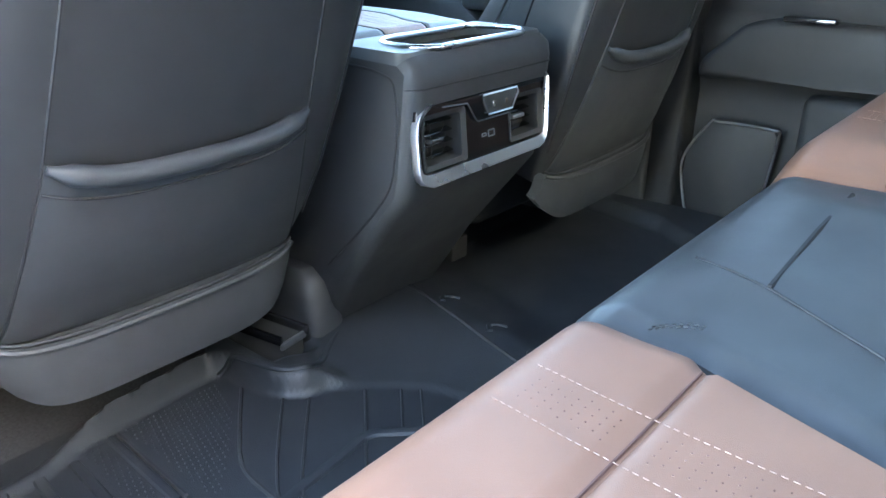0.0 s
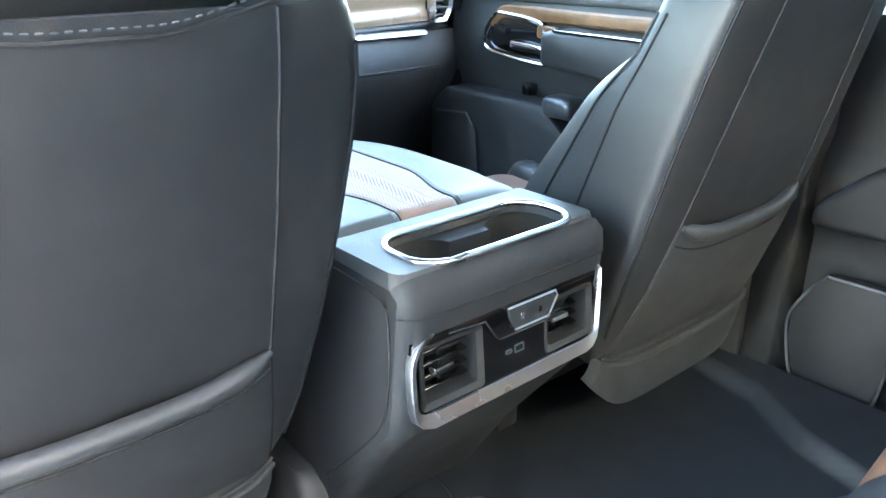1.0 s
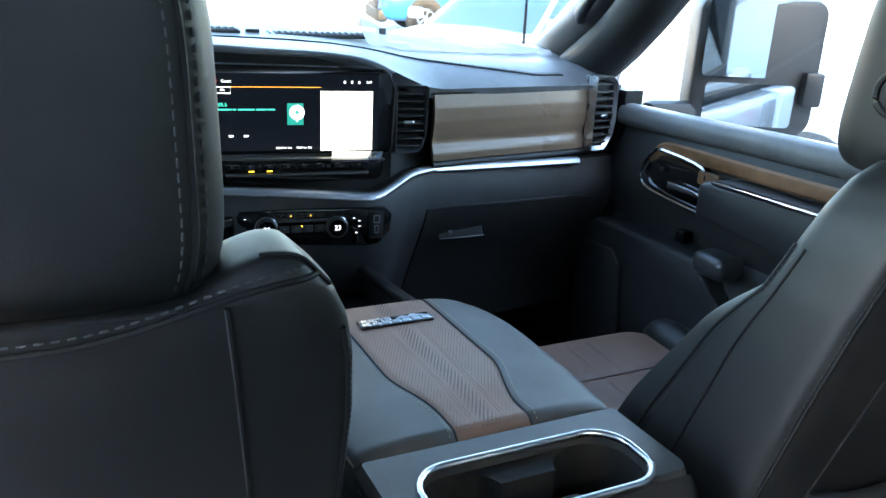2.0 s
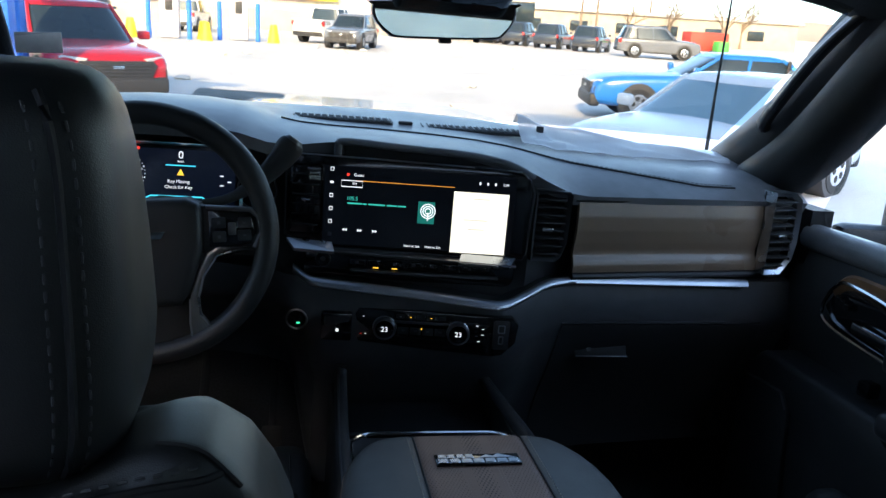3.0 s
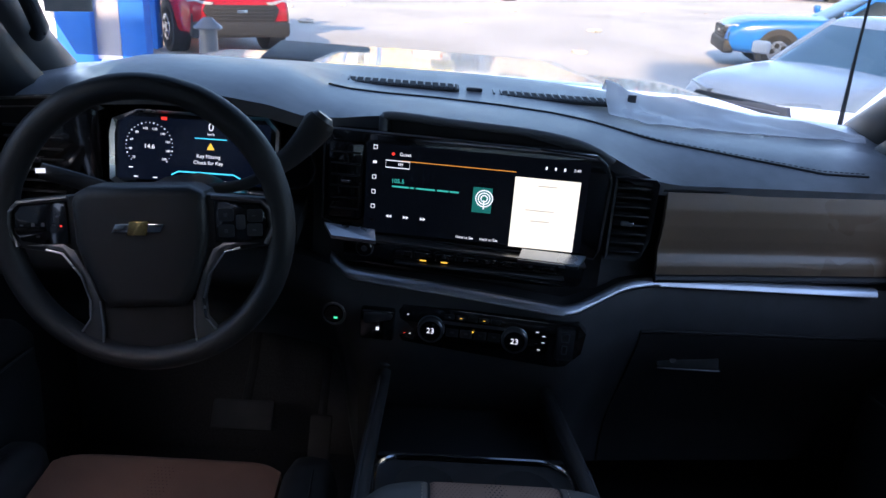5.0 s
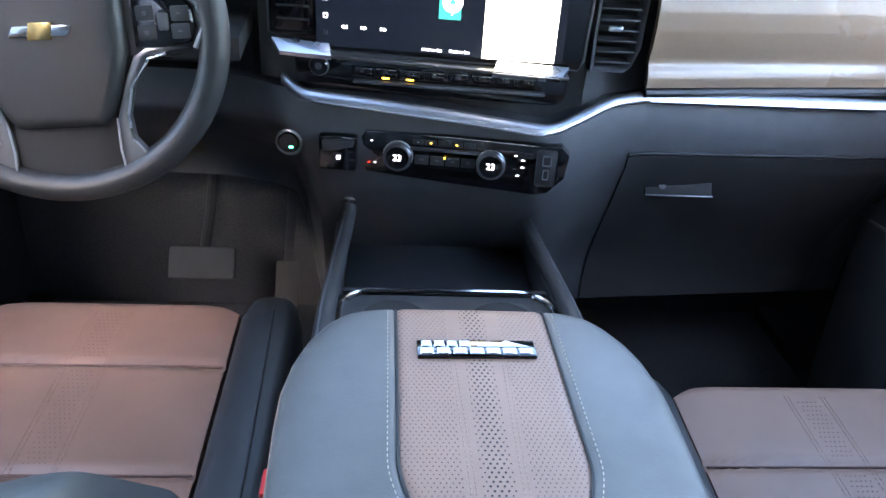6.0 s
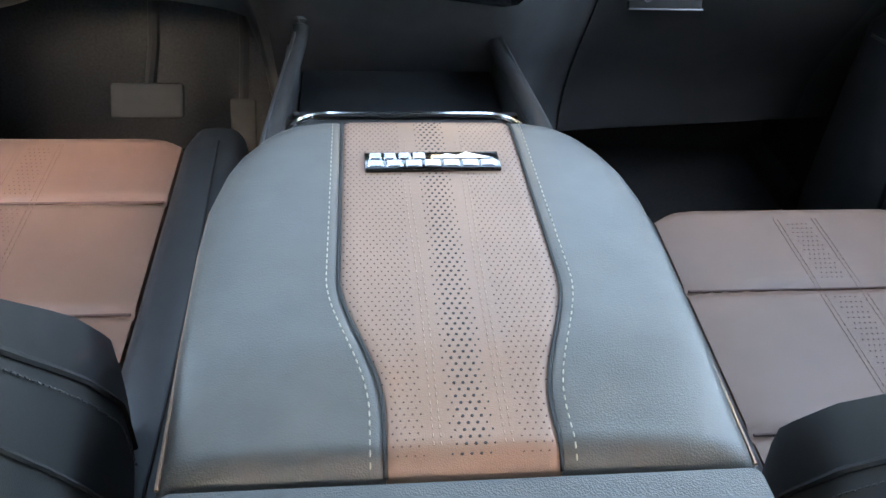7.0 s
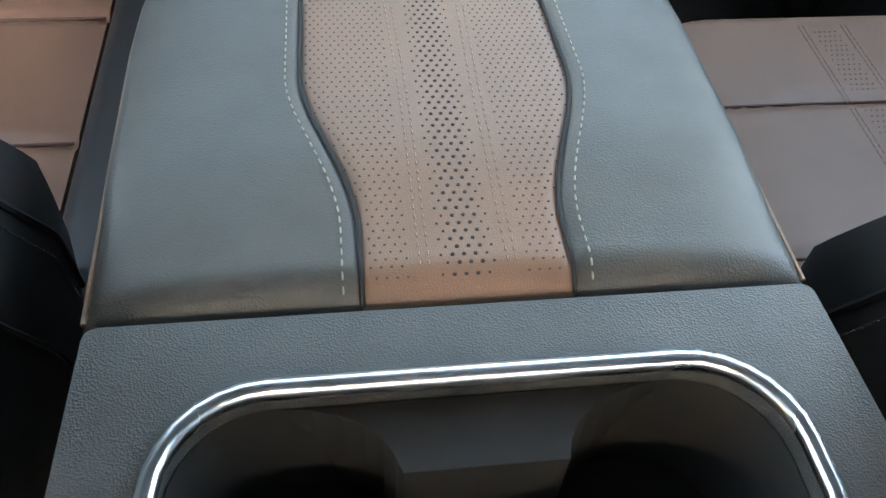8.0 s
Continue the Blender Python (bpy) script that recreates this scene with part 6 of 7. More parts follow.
def rim_d(x, y):
    """Distance from the edge of the sunken driver-side tread; above 0 outside it."""
    best, side = 9.0, 1.0
    for (ax_, ay_), (bx_, by_) in zip(RIM, RIM[1:]):
        ex, ey = bx_ - ax_, by_ - ay_
        k = min(1.0, max(0.0, ((x - ax_) * ex + (y - ay_) * ey) / (ex * ex + ey * ey)))
        px, py = x - ax_ - k * ex, y - ay_ - k * ey
        d = math.hypot(px, py)
        if d < best - 1e-9:
            best, side = d, (1.0 if ex * py - ey * px > 0 else -1.0)
    return best * side


def mat_z(x, y):
    d = rim_d(x, y)
    k = smooth01(-0.265, -0.195, x)
    wall = (1 - k) * 0.038 * smooth01(0.0, 0.018, d) + k * (0.005 * smooth01(0.0, 0.008, d) + 0.034 * smooth01(0.0, 0.17, d))
    wall *= 0.25 + 0.75 * smooth01(-0.62, -0.48, x)
    wall *= 1 - 0.95 * smooth01(0.019, 0.036, d) * smooth01(-0.315, -0.335, x)
    pocket = 0.030 * smooth01(-0.279, -0.270, x) * smooth01(-0.188, -0.197, x) * smooth01(0.022, 0.032, y)
    edge = x - interp((-0.6, -0.275, -0.147, 0.05, 0.2), (0.50, 0.585, 0.665, 0.70, 0.71), y)
    right = smooth01(0.03, 0.22, x + 0.25 * (0.03 - y))
    side = 0.03 * smooth01(0.70, 0.76, -x) + 0.034 * smooth01(0.0, 0.022, edge)
    return 0.002 + wall * (1 - right) - pocket + side - 0.001 * right


part("mat_sheet", sheet(lambda u, v: Vector((-0.77 + 1.54 * u, -0.66 + 0.80 * v, mat_z(-0.77 + 1.54 * u, -0.66 + 0.80 * v))), 240, 130, (0, 0, -0.012)), M_RUBBER, mt, sharp=80)


def rib(pts, r=0.004):
    part("rib", tube([(p.x, p.y, mat_z(p.x, p.y) + 0.001) for p in spline([(a, b, 0) for a, b in pts], 5)], r, 8, flat=1.6), M_RUBBER, mt)


def groove(pts, r=0.0035):
    # dark bar laid on the mat, its colour giving the shade of a groove
    part("groove", tube([(p.x, p.y, mat_z(p.x, p.y) + 0.0002) for p in spline([(a, b, 0) for a, b in pts], 5)], r, 6, flat=0.5), M_DARK, mt)


groove([(-0.325, 0.046), (-0.385, -0.03), (-0.434, -0.102), (-0.446, -0.174), (-0.45, -0.26)], 0.006)
groove([(-0.302, -0.022), (-0.383, -0.109), (-0.433, -0.171), (-0.46, -0.22)], 0.0045)
groove([(-0.276, -0.050), (-0.343, -0.118), (-0.399, -0.177), (-0.44, -0.23)], 0.0045)
groove([(-0.207, -0.097), (-0.298, -0.19), (-0.368, -0.262)], 0.0045)
groove([(-0.171, -0.137), (-0.243, -0.207)], 0.004)
groove([(-0.152, -0.160), (-0.219, -0.225)], 0.004)
groove([(-0.503, 0.082), (-0.508, 0.002), (-0.513, -0.095)], 0.006)
rib([(-0.18, -0.26), (-0.219, -0.235), (-0.253, -0.202), (-0.284, -0.178), (-0.342, -0.184), (-0.41, -0.19), (-0.47, -0.20)], 0.0055)
rib([(-0.514, 0.082), (-0.519, 0.0), (-0.524, -0.095)], 0.0045)
for k in range(4):
    rib([(-0.572 - 0.045 * k, 0.068), (-0.578 - 0.045 * k, -0.01), (-0.585 - 0.045 * k, -0.10)], 0.005)
for pts in ([(-0.328, 0.100), (-0.308, 0.086), (-0.300, 0.046), (-0.292, 0.010), (-0.279, -0.012), (-0.255, -0.024), (-0.225, -0.014), (-0.190, 0.006), (-0.150, 0.022)],):
    part("raised_rim", tube([(p.x, p.y, mat_z(p.x, p.y) + 0.001) for p in spline([(a, b, 0) for a, b in pts], 5)], [0.0045] * 34 + [0.0045 - 0.0005 * i for i in range(7)], 8, flat=1.4), M_RUBBER, mt)
part("split_line", tube([(p.x, p.y, mat_z(p.x, p.y) + 0.001) for p in spline([(0.045, 0.045, 0), (0.036, 0.0, 0), (0.013, -0.072, 0), (-0.010, -0.162, 0), (-0.023, -0.228, 0), (-0.035, -0.3, 0)], 6)], 0.003, 6), M_DARK, mt)
for px, py in ((0.052, -0.03), (0.022, -0.155), (0.0, -0.25)):
    rib([(px - 0.012, py - 0.012), (px + 0.004, py + 0.002), (px + 0.022, py - 0.004), (px + 0.030, py - 0.016)], 0.0028)
dots = bmesh.new()
for i in range(28):
    for j in range(22):
        x, y = -0.345 - 0.0085 * i - 0.003 * j, 0.085 - 0.0095 * j
        if -0.53 < x < -0.49 or x < -0.555 or x > -0.345 - 0.9 * max(0, 0.03 - y):
            continue
        cyl((x, y, mat_z(x, y)), (0, 0, 1), 0.0017, 0.0014, 5, r2=0.0008, bm=dots)
tagged(part("grip_dots", dots, M_RUBBER, mt), kind="stuff")
# seat rail end and wiring under the front seat
rl = thing("rail_cover", (-0.25, 0.12, 0.0), "black steel seat rail end in the floor", "rail")
part("rail", box((-0.243, 0.17, 0.030), (0.050, 0.26, 0.040), 0.006, m=Matrix.Rotation(radians(8), 4, "Z")), M_DARK, rl)
for o in (-0.026, 0.026):
    part("rail_lip", box((-0.243 + o, 0.165, 0.055), (0.006, 0.26, 0.016), 0.002, m=Matrix.Rotation(radians(8), 4, "Z")), M_GLOSS, rl)
part("rail_end", box((-0.226, 0.040, 0.046), (0.056, 0.006, 0.012), 0.002, m=Matrix.Rotation(radians(8), 4, "Z")), M_DGREY, rl)
# ---- outside ----
OUTSIDE = []
M_TYRE = mat("tyre_rubber", (0.012, 0.012, 0.012), 0.8)
M_CARGLASS = mat("dark_car_glass", (0.02, 0.03, 0.035), 0.05, vary=0.1, scale=2, coat=0.3)
# blue-grey base carries the reflected sky in the white car's glass
M_SKYGLASS = mat("sky_lit_windshield", (0.13, 0.22, 0.28), 0.08, vary=0.08, scale=1.0)
M_LAMP = mat("headlamp_glass", (0.55, 0.57, 0.6), 0.1, vary=0.1)
M_TAIL = mat("tail_lamp_red", (0.45, 0.02, 0.02), 0.2)
M_BUMPER = mat("grey_bumper", (0.03, 0.03, 0.032), 0.6)


def paint(name, c):
    return mat(name, c, 0.22, vary=0.05, scale=1.5, coat=0.5)


P_RED, P_BLUE, P_SILVER, P_DARK, P_WHITE, P_GREY = (paint(n, c) for n, c in (("red_paint", (0.42, 0.012, 0.02)), ("blue_paint", (0.02, 0.16, 0.50)), ("silver_paint", (0.30, 0.31, 0.33)), ("dark_blue_paint", (0.03, 0.04, 0.06)), ("white_paint", (0.60, 0.61, 0.63)), ("grey_paint", (0.13, 0.14, 0.16))))


def car(label, cat, L, W, H, pt, at, heading, style="suv", group="", near=False, glass=None, lift=0.0):
    """A parked vehicle with its nose along local +y; at: ground place, heading: direction of the nose; style: suv, pickup, coupe or sedan; lift: rise of the ground under it."""
    pickup = style == "pickup"
    c = thing("pickup_truck" if pickup else "car", (0, 0, 0), label, cat, group)
    glass = glass or M_CARGLASS
    h2 = L / 2
    zb = 0.15 * H
    zbelt = {"suv": 0.61, "pickup": 0.60, "coupe": 0.67, "sedan": 0.665}[style] * H
    hood_y = {"suv": 0.20, "pickup": 0.17, "coupe": 0.12, "sedan": 0.20}[style] * L
    # lower body: (y, floor, top, width)
    st = [(-h2, zb + 0.28, zbelt - 0.16, 0.84), (-h2 + 0.06, zb + 0.10, zbelt - 0.05, 0.93), (-h2 + 0.30, zb + 0.02, zbelt, 0.99), (-h2 * 0.4, zb, zbelt + 0.01, 1.0), (0, zb, zbelt, 1.0), (hood_y - 0.1, zb, zbelt - 0.01, 1.0),
          (hood_y + 0.25, zb, zbelt - 0.03, 1.0), (h2 - 0.75, zb, zbelt - 0.07, 0.99), (h2 - 0.38, zb + 0.01, zbelt - 0.11, 0.97), (h2 - 0.16, zb + 0.03, zbelt - 0.17, 0.92), (h2 - 0.05, zb + 0.06, zbelt - 0.25, 0.86), (h2, zb + 0.12, zbelt - 0.36, 0.80)]
    rings = []
    for y, z0, z1, k in st:
        w = W / 2 * k
        hgt = z1 - z0
        half = [(0.0, z0), (w * 0.80, z0), (w * 0.96, z0 + 0.05), (w * 0.985, z0 + hgt * 0.30), (w, z0 + hgt * 0.52), (w * 0.985, z0 + hgt * 0.78), (w * 0.965, z1 - 0.07), (w * 0.92, z1 - 0.02), (w * 0.80, z1), (w * 0.45, z1 + 0.03), (0.0, z1 + 0.035)]
        rings.append([Vector((x, y, z)) for x, z in half] + [Vector((-x, y, z)) for x, z in half[-2:0:-1]])
    body = part("body", loft(rings), pt, c, sharp=60)
    if near:
        sm = body.modifiers.new("round", "SUBSURF")
        sm.levels = sm.render_levels = 1
    # cabin: outlines that draw in towards the roof
    y0 = -h2 + (0.10 if not pickup else 0.33 * L)
    y1 = hood_y + 0.14
    rk, rr = {"suv": (0.80, 0.32), "pickup": (0.72, 0.10), "coupe": (0.80, 0.90), "sedan": (1.0, 0.6)}[style]
    wb, wt = W / 2 - 0.045, W / 2 - 0.21
    zl, zt = zbelt - 0.05, H - 0.055

    def outline(t, grow=0.0):
        yf, yr, w = y1 - rk * t, y0 + rr * t, wb + (wt - wb) * max(0.0, t) ** 1.2 + grow
        ym, hl = (yf + yr) / 2, (yf - yr) / 2 + grow
        o = []
        for k in range(28):
            a = 2 * math.pi * (k + 0.5) / 28
            ca, sa = math.cos(a), math.sin(a)
            o.append(Vector((w * math.copysign(abs(ca) ** 0.32, ca), ym + hl * math.copysign(abs(sa) ** 0.42, sa), zl + (zt - zl) * t)))
        return o
    part("windows", loft([outline(i / 6) for i in range(7)]), glass, c, "tinted windows", sharp=70)
    top = [outline(0.88, 0.008), outline(0.95, 0.010), outline(1.0, 0.0)]
    mid_y = sum(p.y for p in top[2]) / 28
    for k, dz in ((0.93, 0.026), (0.7, 0.045), (0.35, 0.054), (0.02, 0.055)):
        top.append([Vector((p.x * k, mid_y + (p.y - mid_y) * k, zt + dz)) for p in top[2]])
    part("roof", loft(top), pt, c, sharp=70)
    part("belt_line", loft([outline(-0.04, 0.02), outline(0.035, 0.006), outline(0.05, -0.02)], cap=False), M_BUMPER, c)
    for s in (-1, 1):
        for k, r in ((4, 0.042), (10, 0.05)) if s > 0 else ((9, 0.042), (3, 0.05)):
            k = {4: 3, 10: 24, 9: 10, 3: 17}[k]
            part("window_pillar", tube([outline(t, 0.004)[k] for t in (0.0, 0.3, 0.6, 0.95)], r, 6), pt, c)
        for f in ((0.56, 0.30) if not pickup else (0.45,)):
            yb_ = y0 + (y1 - y0) * f
            pts = []
            for t in (0.0, 0.45, 0.92):
                yy = yb_ - 0.10 * t
                o = outline(t, 0.006)
                pts.append(Vector((s * max(abs(p.x) for p in o), yy, o[0].z)))
            part("window_pillar", tube(pts, 0.035, 6), pt if f > 0.4 else M_BUMPER, c)
        r = 0.205 * H if H > 1.6 else 0.225 * H
        for y in (h2 - 0.195 * L, -h2 + 0.21 * L):
            # dark disc proud of the body side, painted shade for the wheel well
            part("wheel_well_shade", cyl((s * (W / 2 - 0.28), y, r + 0.02), (s, 0, 0), r + 0.075, 0.288, 26), M_BUMPER, c)
            wl = part("wheel", cyl((s * (W / 2 - 0.23), y, r), (s, 0, 0), r, 0.25, 26, bevel=0.03), M_TYRE, c)
            part("rim", cyl((s * (W / 2 + 0.005), y, r), (s, 0, 0), r * 0.68, 0.022, 22, r2=r * 0.60), M_SATIN, wl)
            for q in range(5):
                a = 2 * math.pi * q / 5
                # black discs set on the rim for the shaded gaps between spokes
                part("spoke_gap_shade", cyl((s * (W / 2 + 0.022), y + r * 0.36 * math.cos(a), r + r * 0.36 * math.sin(a)), (s, 0, 0), r * 0.15, 0.007, 10), M_TYRE, wl)
        zn = zbelt - 0.26
        if near:
            lamp = [(0.02, 0.035), (0.40, 0.075), (0.44, 0.06), (0.42, 0.0), (0.25, -0.035), (0.04, 0.0)]
        else:
            lamp = [(0.06, 0.06), (0.38, 0.08), (0.40, -0.05), (0.08, -0.05)]
        lm = Matrix.Translation((s * (W / 2 - 0.52), h2 + 0.012, zn)) @ Matrix.Rotation(s * -0.42, 4, "Z") @ Matrix.Rotation(math.pi, 4, "Z")
        part("headlight", plate([(-s * x, z) for x, z in lamp], 0.12, 0.01, m=lm), M_LAMP, c, "clear headlight")
        part("light_pod", box((s * (W / 2 - 0.22), h2 - 0.12, zb + 0.30), (0.16, 0.16, 0.20), 0.03, m=Matrix.Translation((0, 0, 0))), M_BUMPER, c)
        part("tail_light", box((s * (W / 2 - 0.10), -h2 + 0.12, zbelt - 0.18), (0.16, 0.22, 0.26), 0.04), M_TAIL, c)
        part("side_mirror", box((s * (W / 2 + 0.10), y1 - 0.30, zbelt + 0.09), (0.22, 0.11, 0.15), 0.04, 3), pt, c)
        part("door_handle", box((s * (W / 2 - 0.005), 0.05, zbelt - 0.14), (0.03, 0.18, 0.03), 0.01), pt, c)
        part("sill", box((s * (W / 2 - 0.05), 0, zb + 0.04), (0.12, L * 0.52, 0.10), 0.03), M_BUMPER, c)
    gr = part("grille", plate([(x, z) for x, z in ((W * 0.30, 0.02), (-W * 0.30, 0.02), (-W * 0.33, -0.06), (-W * 0.27, -0.30), (W * 0.27, -0.30), (W * 0.33, -0.06))], 0.10, 0.01, m=Matrix.Translation((0, h2 + 0.018, zbelt - 0.28)) @ Matrix.Rotation(math.pi, 4, "Z")), M_BUMPER, c, "black grille")
    for k in range(5):
        part("grille_bar", box((0, h2 + 0.020, zbelt - 0.54 + 0.055 * k), (W * 0.54, 0.02, 0.014), 0.004, 1), M_DGREY, gr)
    part("grille_emblem", box((0, h2 + 0.026, zbelt - 0.36), (0.18, 0.016, 0.05), 0.006), M_SATIN, gr)
    part("bumper", box((0, h2 - 0.07, zb + 0.13), (W * 0.86, 0.22, 0.26), 0.06, 3), M_BUMPER, c, "dark lower bumper")
    part("rear_bumper", box((0, -h2 + 0.05, zb + 0.16), (W * 0.88, 0.16, 0.22), 0.05), M_BUMPER, c)
    if pickup:
        bed = bmesh.new()
        box((0, -h2 + 0.06, zbelt + 0.02), (W * 0.86, 0.07, 0.07), 0.02, bm=bed)
        for s in (-1, 1):
            box((s * W * 0.45, (-h2 + y0) / 2, zbelt + 0.02), (0.08, y0 + h2, 0.07), 0.02, bm=bed)
        part("bed_wall", bed, pt, c)
    elif style == "suv":
        for s in (-1, 1):
            part("roof_rail", tube([(s * (wt - 0.05), y0 + rr + 0.2, H + 0.02), (s * (wt - 0.05), y1 - rk - 0.25, H + 0.02)], 0.018, 6), M_BUMPER, c)
    ang = math.atan2(-heading[0], heading[1])
    c.matrix_world = Matrix.Translation((at[0], at[1], ZG + lift)) @ Matrix.Rotation(ang, 4, "Z")
    OUTSIDE.append(c)
    return c


bpy.context.view_layer.update()
rng = np.random.default_rng(4)


def ground_z(x, y):
    r = math.hypot(x, y)
    return ZG + (0.05 * noise.noise(Vector((x * 0.22, y * 0.22, 0))) + 0.02 * noise.noise(Vector((x * 0.9, y * 0.9, 3)))) * smooth01(3, 9, r) - 0.05 - 0.19 * math.exp(-((x - 5.2) ** 2 + (y - 8.7) ** 2) / 18)


gb = bmesh.new()
xs = sorted(set([round(v, 2) for v in np.concatenate([np.linspace(-30, 40, 90), np.linspace(-900, -40, 12), np.linspace(50, 900, 12)])]))
ysg = sorted(set([round(v, 2) for v in np.concatenate([np.linspace(-14, 80, 120), np.linspace(-600, -20, 8), np.linspace(95, 1500, 12)])]))
gv = [[gb.verts.new((x, y, ground_z(x, y))) for y in ysg] for x in xs]
for i in range(len(xs) - 1):
    for j in range(len(ysg) - 1):
        gb.faces.new((gv[i][j], gv[i + 1][j], gv[i + 1][j + 1], gv[i][j + 1]))
gob = tagged(part("ground", gb, M_SNOW), "bright packed snow over the parking lot", "snow", kind="structure")
OUTSIDE.append(gob)

# the truck's own hood, cowl and wipers
def hood(u, v):
    x = -0.94 + 1.88 * u
    y = 1.42 + 1.35 * v
    dome = 0.035 * smooth01(0.46, 0.36, abs(x)) * smooth01(0.0, 0.12, v)
    return Vector((x, y, 0.785 + dome + 0.02 * (1 - (x / 0.94) ** 2) - 0.10 * smooth01(0.80, 1.0, v) ** 2 - 0.03 * v - 0.14 * smooth01(0.80, 0.94, abs(x))))


hd = thing("truck_hood", (0, 2.0, 0.7), "white truck hood with a raised middle", "hood")
part("hood_skin", sheet(hood, 60, 30, (0, 0, -0.03)), M_WHITEPAINT, hd)
part("hood_front", box((0, 2.72, 0.40), (1.8, 0.14, 0.55), 0.06, 3), M_WHITEPAINT, hd)
part("hood_scoop", box((-0.42, 2.12, 0.808), (0.30, 0.34, 0.022), 0.012, m=Matrix.Rotation(radians(4), 4, "X")), M_BUMPER, hd, "dark hood vent")
part("fender", box((-0.98, 2.1, 0.40), (0.12, 1.5, 0.60), 0.05, 3), M_WHITEPAINT, hd)
part("fender", box((0.98, 2.1, 0.40), (0.12, 1.5, 0.60), 0.05, 3), M_WHITEPAINT, hd)
cw_ = part("cowl", box((0, 1.37, 0.775), (1.62, 0.16, 0.04), 0.01), M_BUMPER)
tagged(cw_, "black plastic wiper cowl under the windshield", "cowl")
for s in (-1, 1):
    wp = thing("wiper", (s * 0.1, 1.33, 0.80), "black windshield wiper lying at the glass foot", "wiper", group="wipers")
    part("wiper_arm", tube([(s * 0.10 - 0.35, 1.375, 0.806), (s * 0.10, 1.36, 0.818), (s * 0.10 + 0.28, 1.35, 0.822)], 0.009, 6), M_BUMPER, wp)
    part("wiper_blade", tube([(s * 0.10 - 0.05, 1.345, 0.824), (s * 0.10 + 0.35, 1.335, 0.828)], 0.007, 6), M_TYRE, wp)
an = thing("antenna", (0.88, 1.52, 0.78), "thin black whip antenna on the fender", "antenna")
part("mast", tube([(0.921, 1.50, 0.76), (0.915, 1.49, 0.95), (0.904, 1.46, 1.25), (0.89, 1.43, 1.65)], [0.0065, 0.0040, 0.0024, 0.0016], 8), M_TYRE, an)
part("antenna_foot", cyl((0.921, 1.50, 0.74), (0, 0, 1), 0.02, 0.05, 14, r2=0.009), M_TYRE, an)

# towing mirrors outside the doors
for s in (1, -1):
    tm = thing("towing_mirror", (s * 1.15, 0.85, 0.65), "tall black towing mirror with two glasses", "mirror", group="towing mirrors")
    TM = Matrix.Translation((s * 1.10, 0.735, 0.815)) @ Matrix.Rotation(s * radians(-30), 4, "Z")
    part("shell", plate(rrect(0.148, 0.160, [0.035, 0.03, 0.03, 0.05], 5), 0.10, 0.012, m=TM), M_BLACKTRIM, tm)
    part("mirror_glass", plate(rrect(0.130, 0.092, 0.012, 4), 0.002, m=TM @ Matrix.Translation((0, -0.002, 0.072)) @ Matrix.Rotation(s * radians(5), 4, "Z")), M_WINGMIRROR, tm)
    part("spotter_glass", plate(rrect(0.105, 0.050, 0.012, 4), 0.002, m=TM @ Matrix.Translation((-0.008, -0.002, -0.085))), M_WINGMIRROR, tm)
    part("hinge_block", box((0, 0, 0), (0.045, 0.05, 0.08), 0.008, m=TM @ Matrix.Translation((0.13, -0.005, -0.04))), M_BLACKTRIM, tm)
    part("mirror_arm", box((s * 0.98, 0.83, 0.70), (0.22, 0.06, 0.06), 0.02, m=Matrix.Rotation(s * radians(-8), 4, "Z")), M_BLACKTRIM, tm)
    ext = part("outer_door", box((s * 0.945, 0.40, 0.32), (0.09, 1.06, 0.74), 0.03, 3), M_WHITEPAINT)
    tagged(ext, "white outer door skin of the truck", "door")
    if s > 0:
        tagged(part("outer_door", box((0.945, -0.66, 0.32), (0.09, 1.0, 0.74), 0.03, 3), M_WHITEPAINT), "white outer rear door skin of the truck", "door")

# parked vehicles
car("red crossover with a black grille facing the truck", "car", 4.85, 1.95, 1.70, P_RED, (-4.3, 15.3), (0.52, -0.85), near=True)
car("white low car with chrome grille parked on the snow", "car", 4.7, 1.82, 1.50, P_WHITE, (5.15, 8.7), (-0.86, -0.51), style="sedan", near=True, glass=M_SKYGLASS, lift=-0.19)
car("bright blue low car parked behind the white crossover", "car", 4.8, 1.92, 1.40, P_BLUE, (8.2, 15.2), (-0.97, 0.20), style="coupe", near=True)
car("white pickup parked alongside the truck", "truck", 5.6, 2.02, 1.85, P_WHITE, (4.3, 0.6), (0.05, 1.0), style="pickup")
car("silver grey full-size utility vehicle on the snow", "car", 5.3, 2.05, 1.95, P_GREY, (23.0, 49.4), (0.96, -0.25))
for k, (x, y, p) in enumerate(((21.0, 56.0, P_DARK), (18.9, 58.5, P_DARK), (17.2, 61.5, P_DARK), (15.6, 64.5, P_GREY), (14.0, 68.0, P_SILVER))):
    car("dark utility vehicle parked in a row, tail lamps showing" if k < 3 else "grey utility vehicle parked in a row", "car", 4.9, 1.95, 1.75, p, (x, y), (0.55, 0.83), group="row of parked vehicles")
car("red utility vehicle at the end of the row", "car", 4.6, 1.9, 1.65, P_RED, (12.4, 71.0), (0.55, 0.83), group="row of parked vehicles")
car("white pickup parked by the kiosks", "truck", 5.7, 2.03, 1.95, P_WHITE, (-7.0, 54.0), (0.1, 1.0), style="pickup")
car("white pickup beside the far building", "truck", 5.7, 2.03, 1.95, P_WHITE, (1.8, 47.0), (0.5, 0.86), style="pickup")
car("grey crossover near the far building", "car", 4.6, 1.88, 1.65, P_GREY, (2.6, 41.5), (-0.3, -0.95))
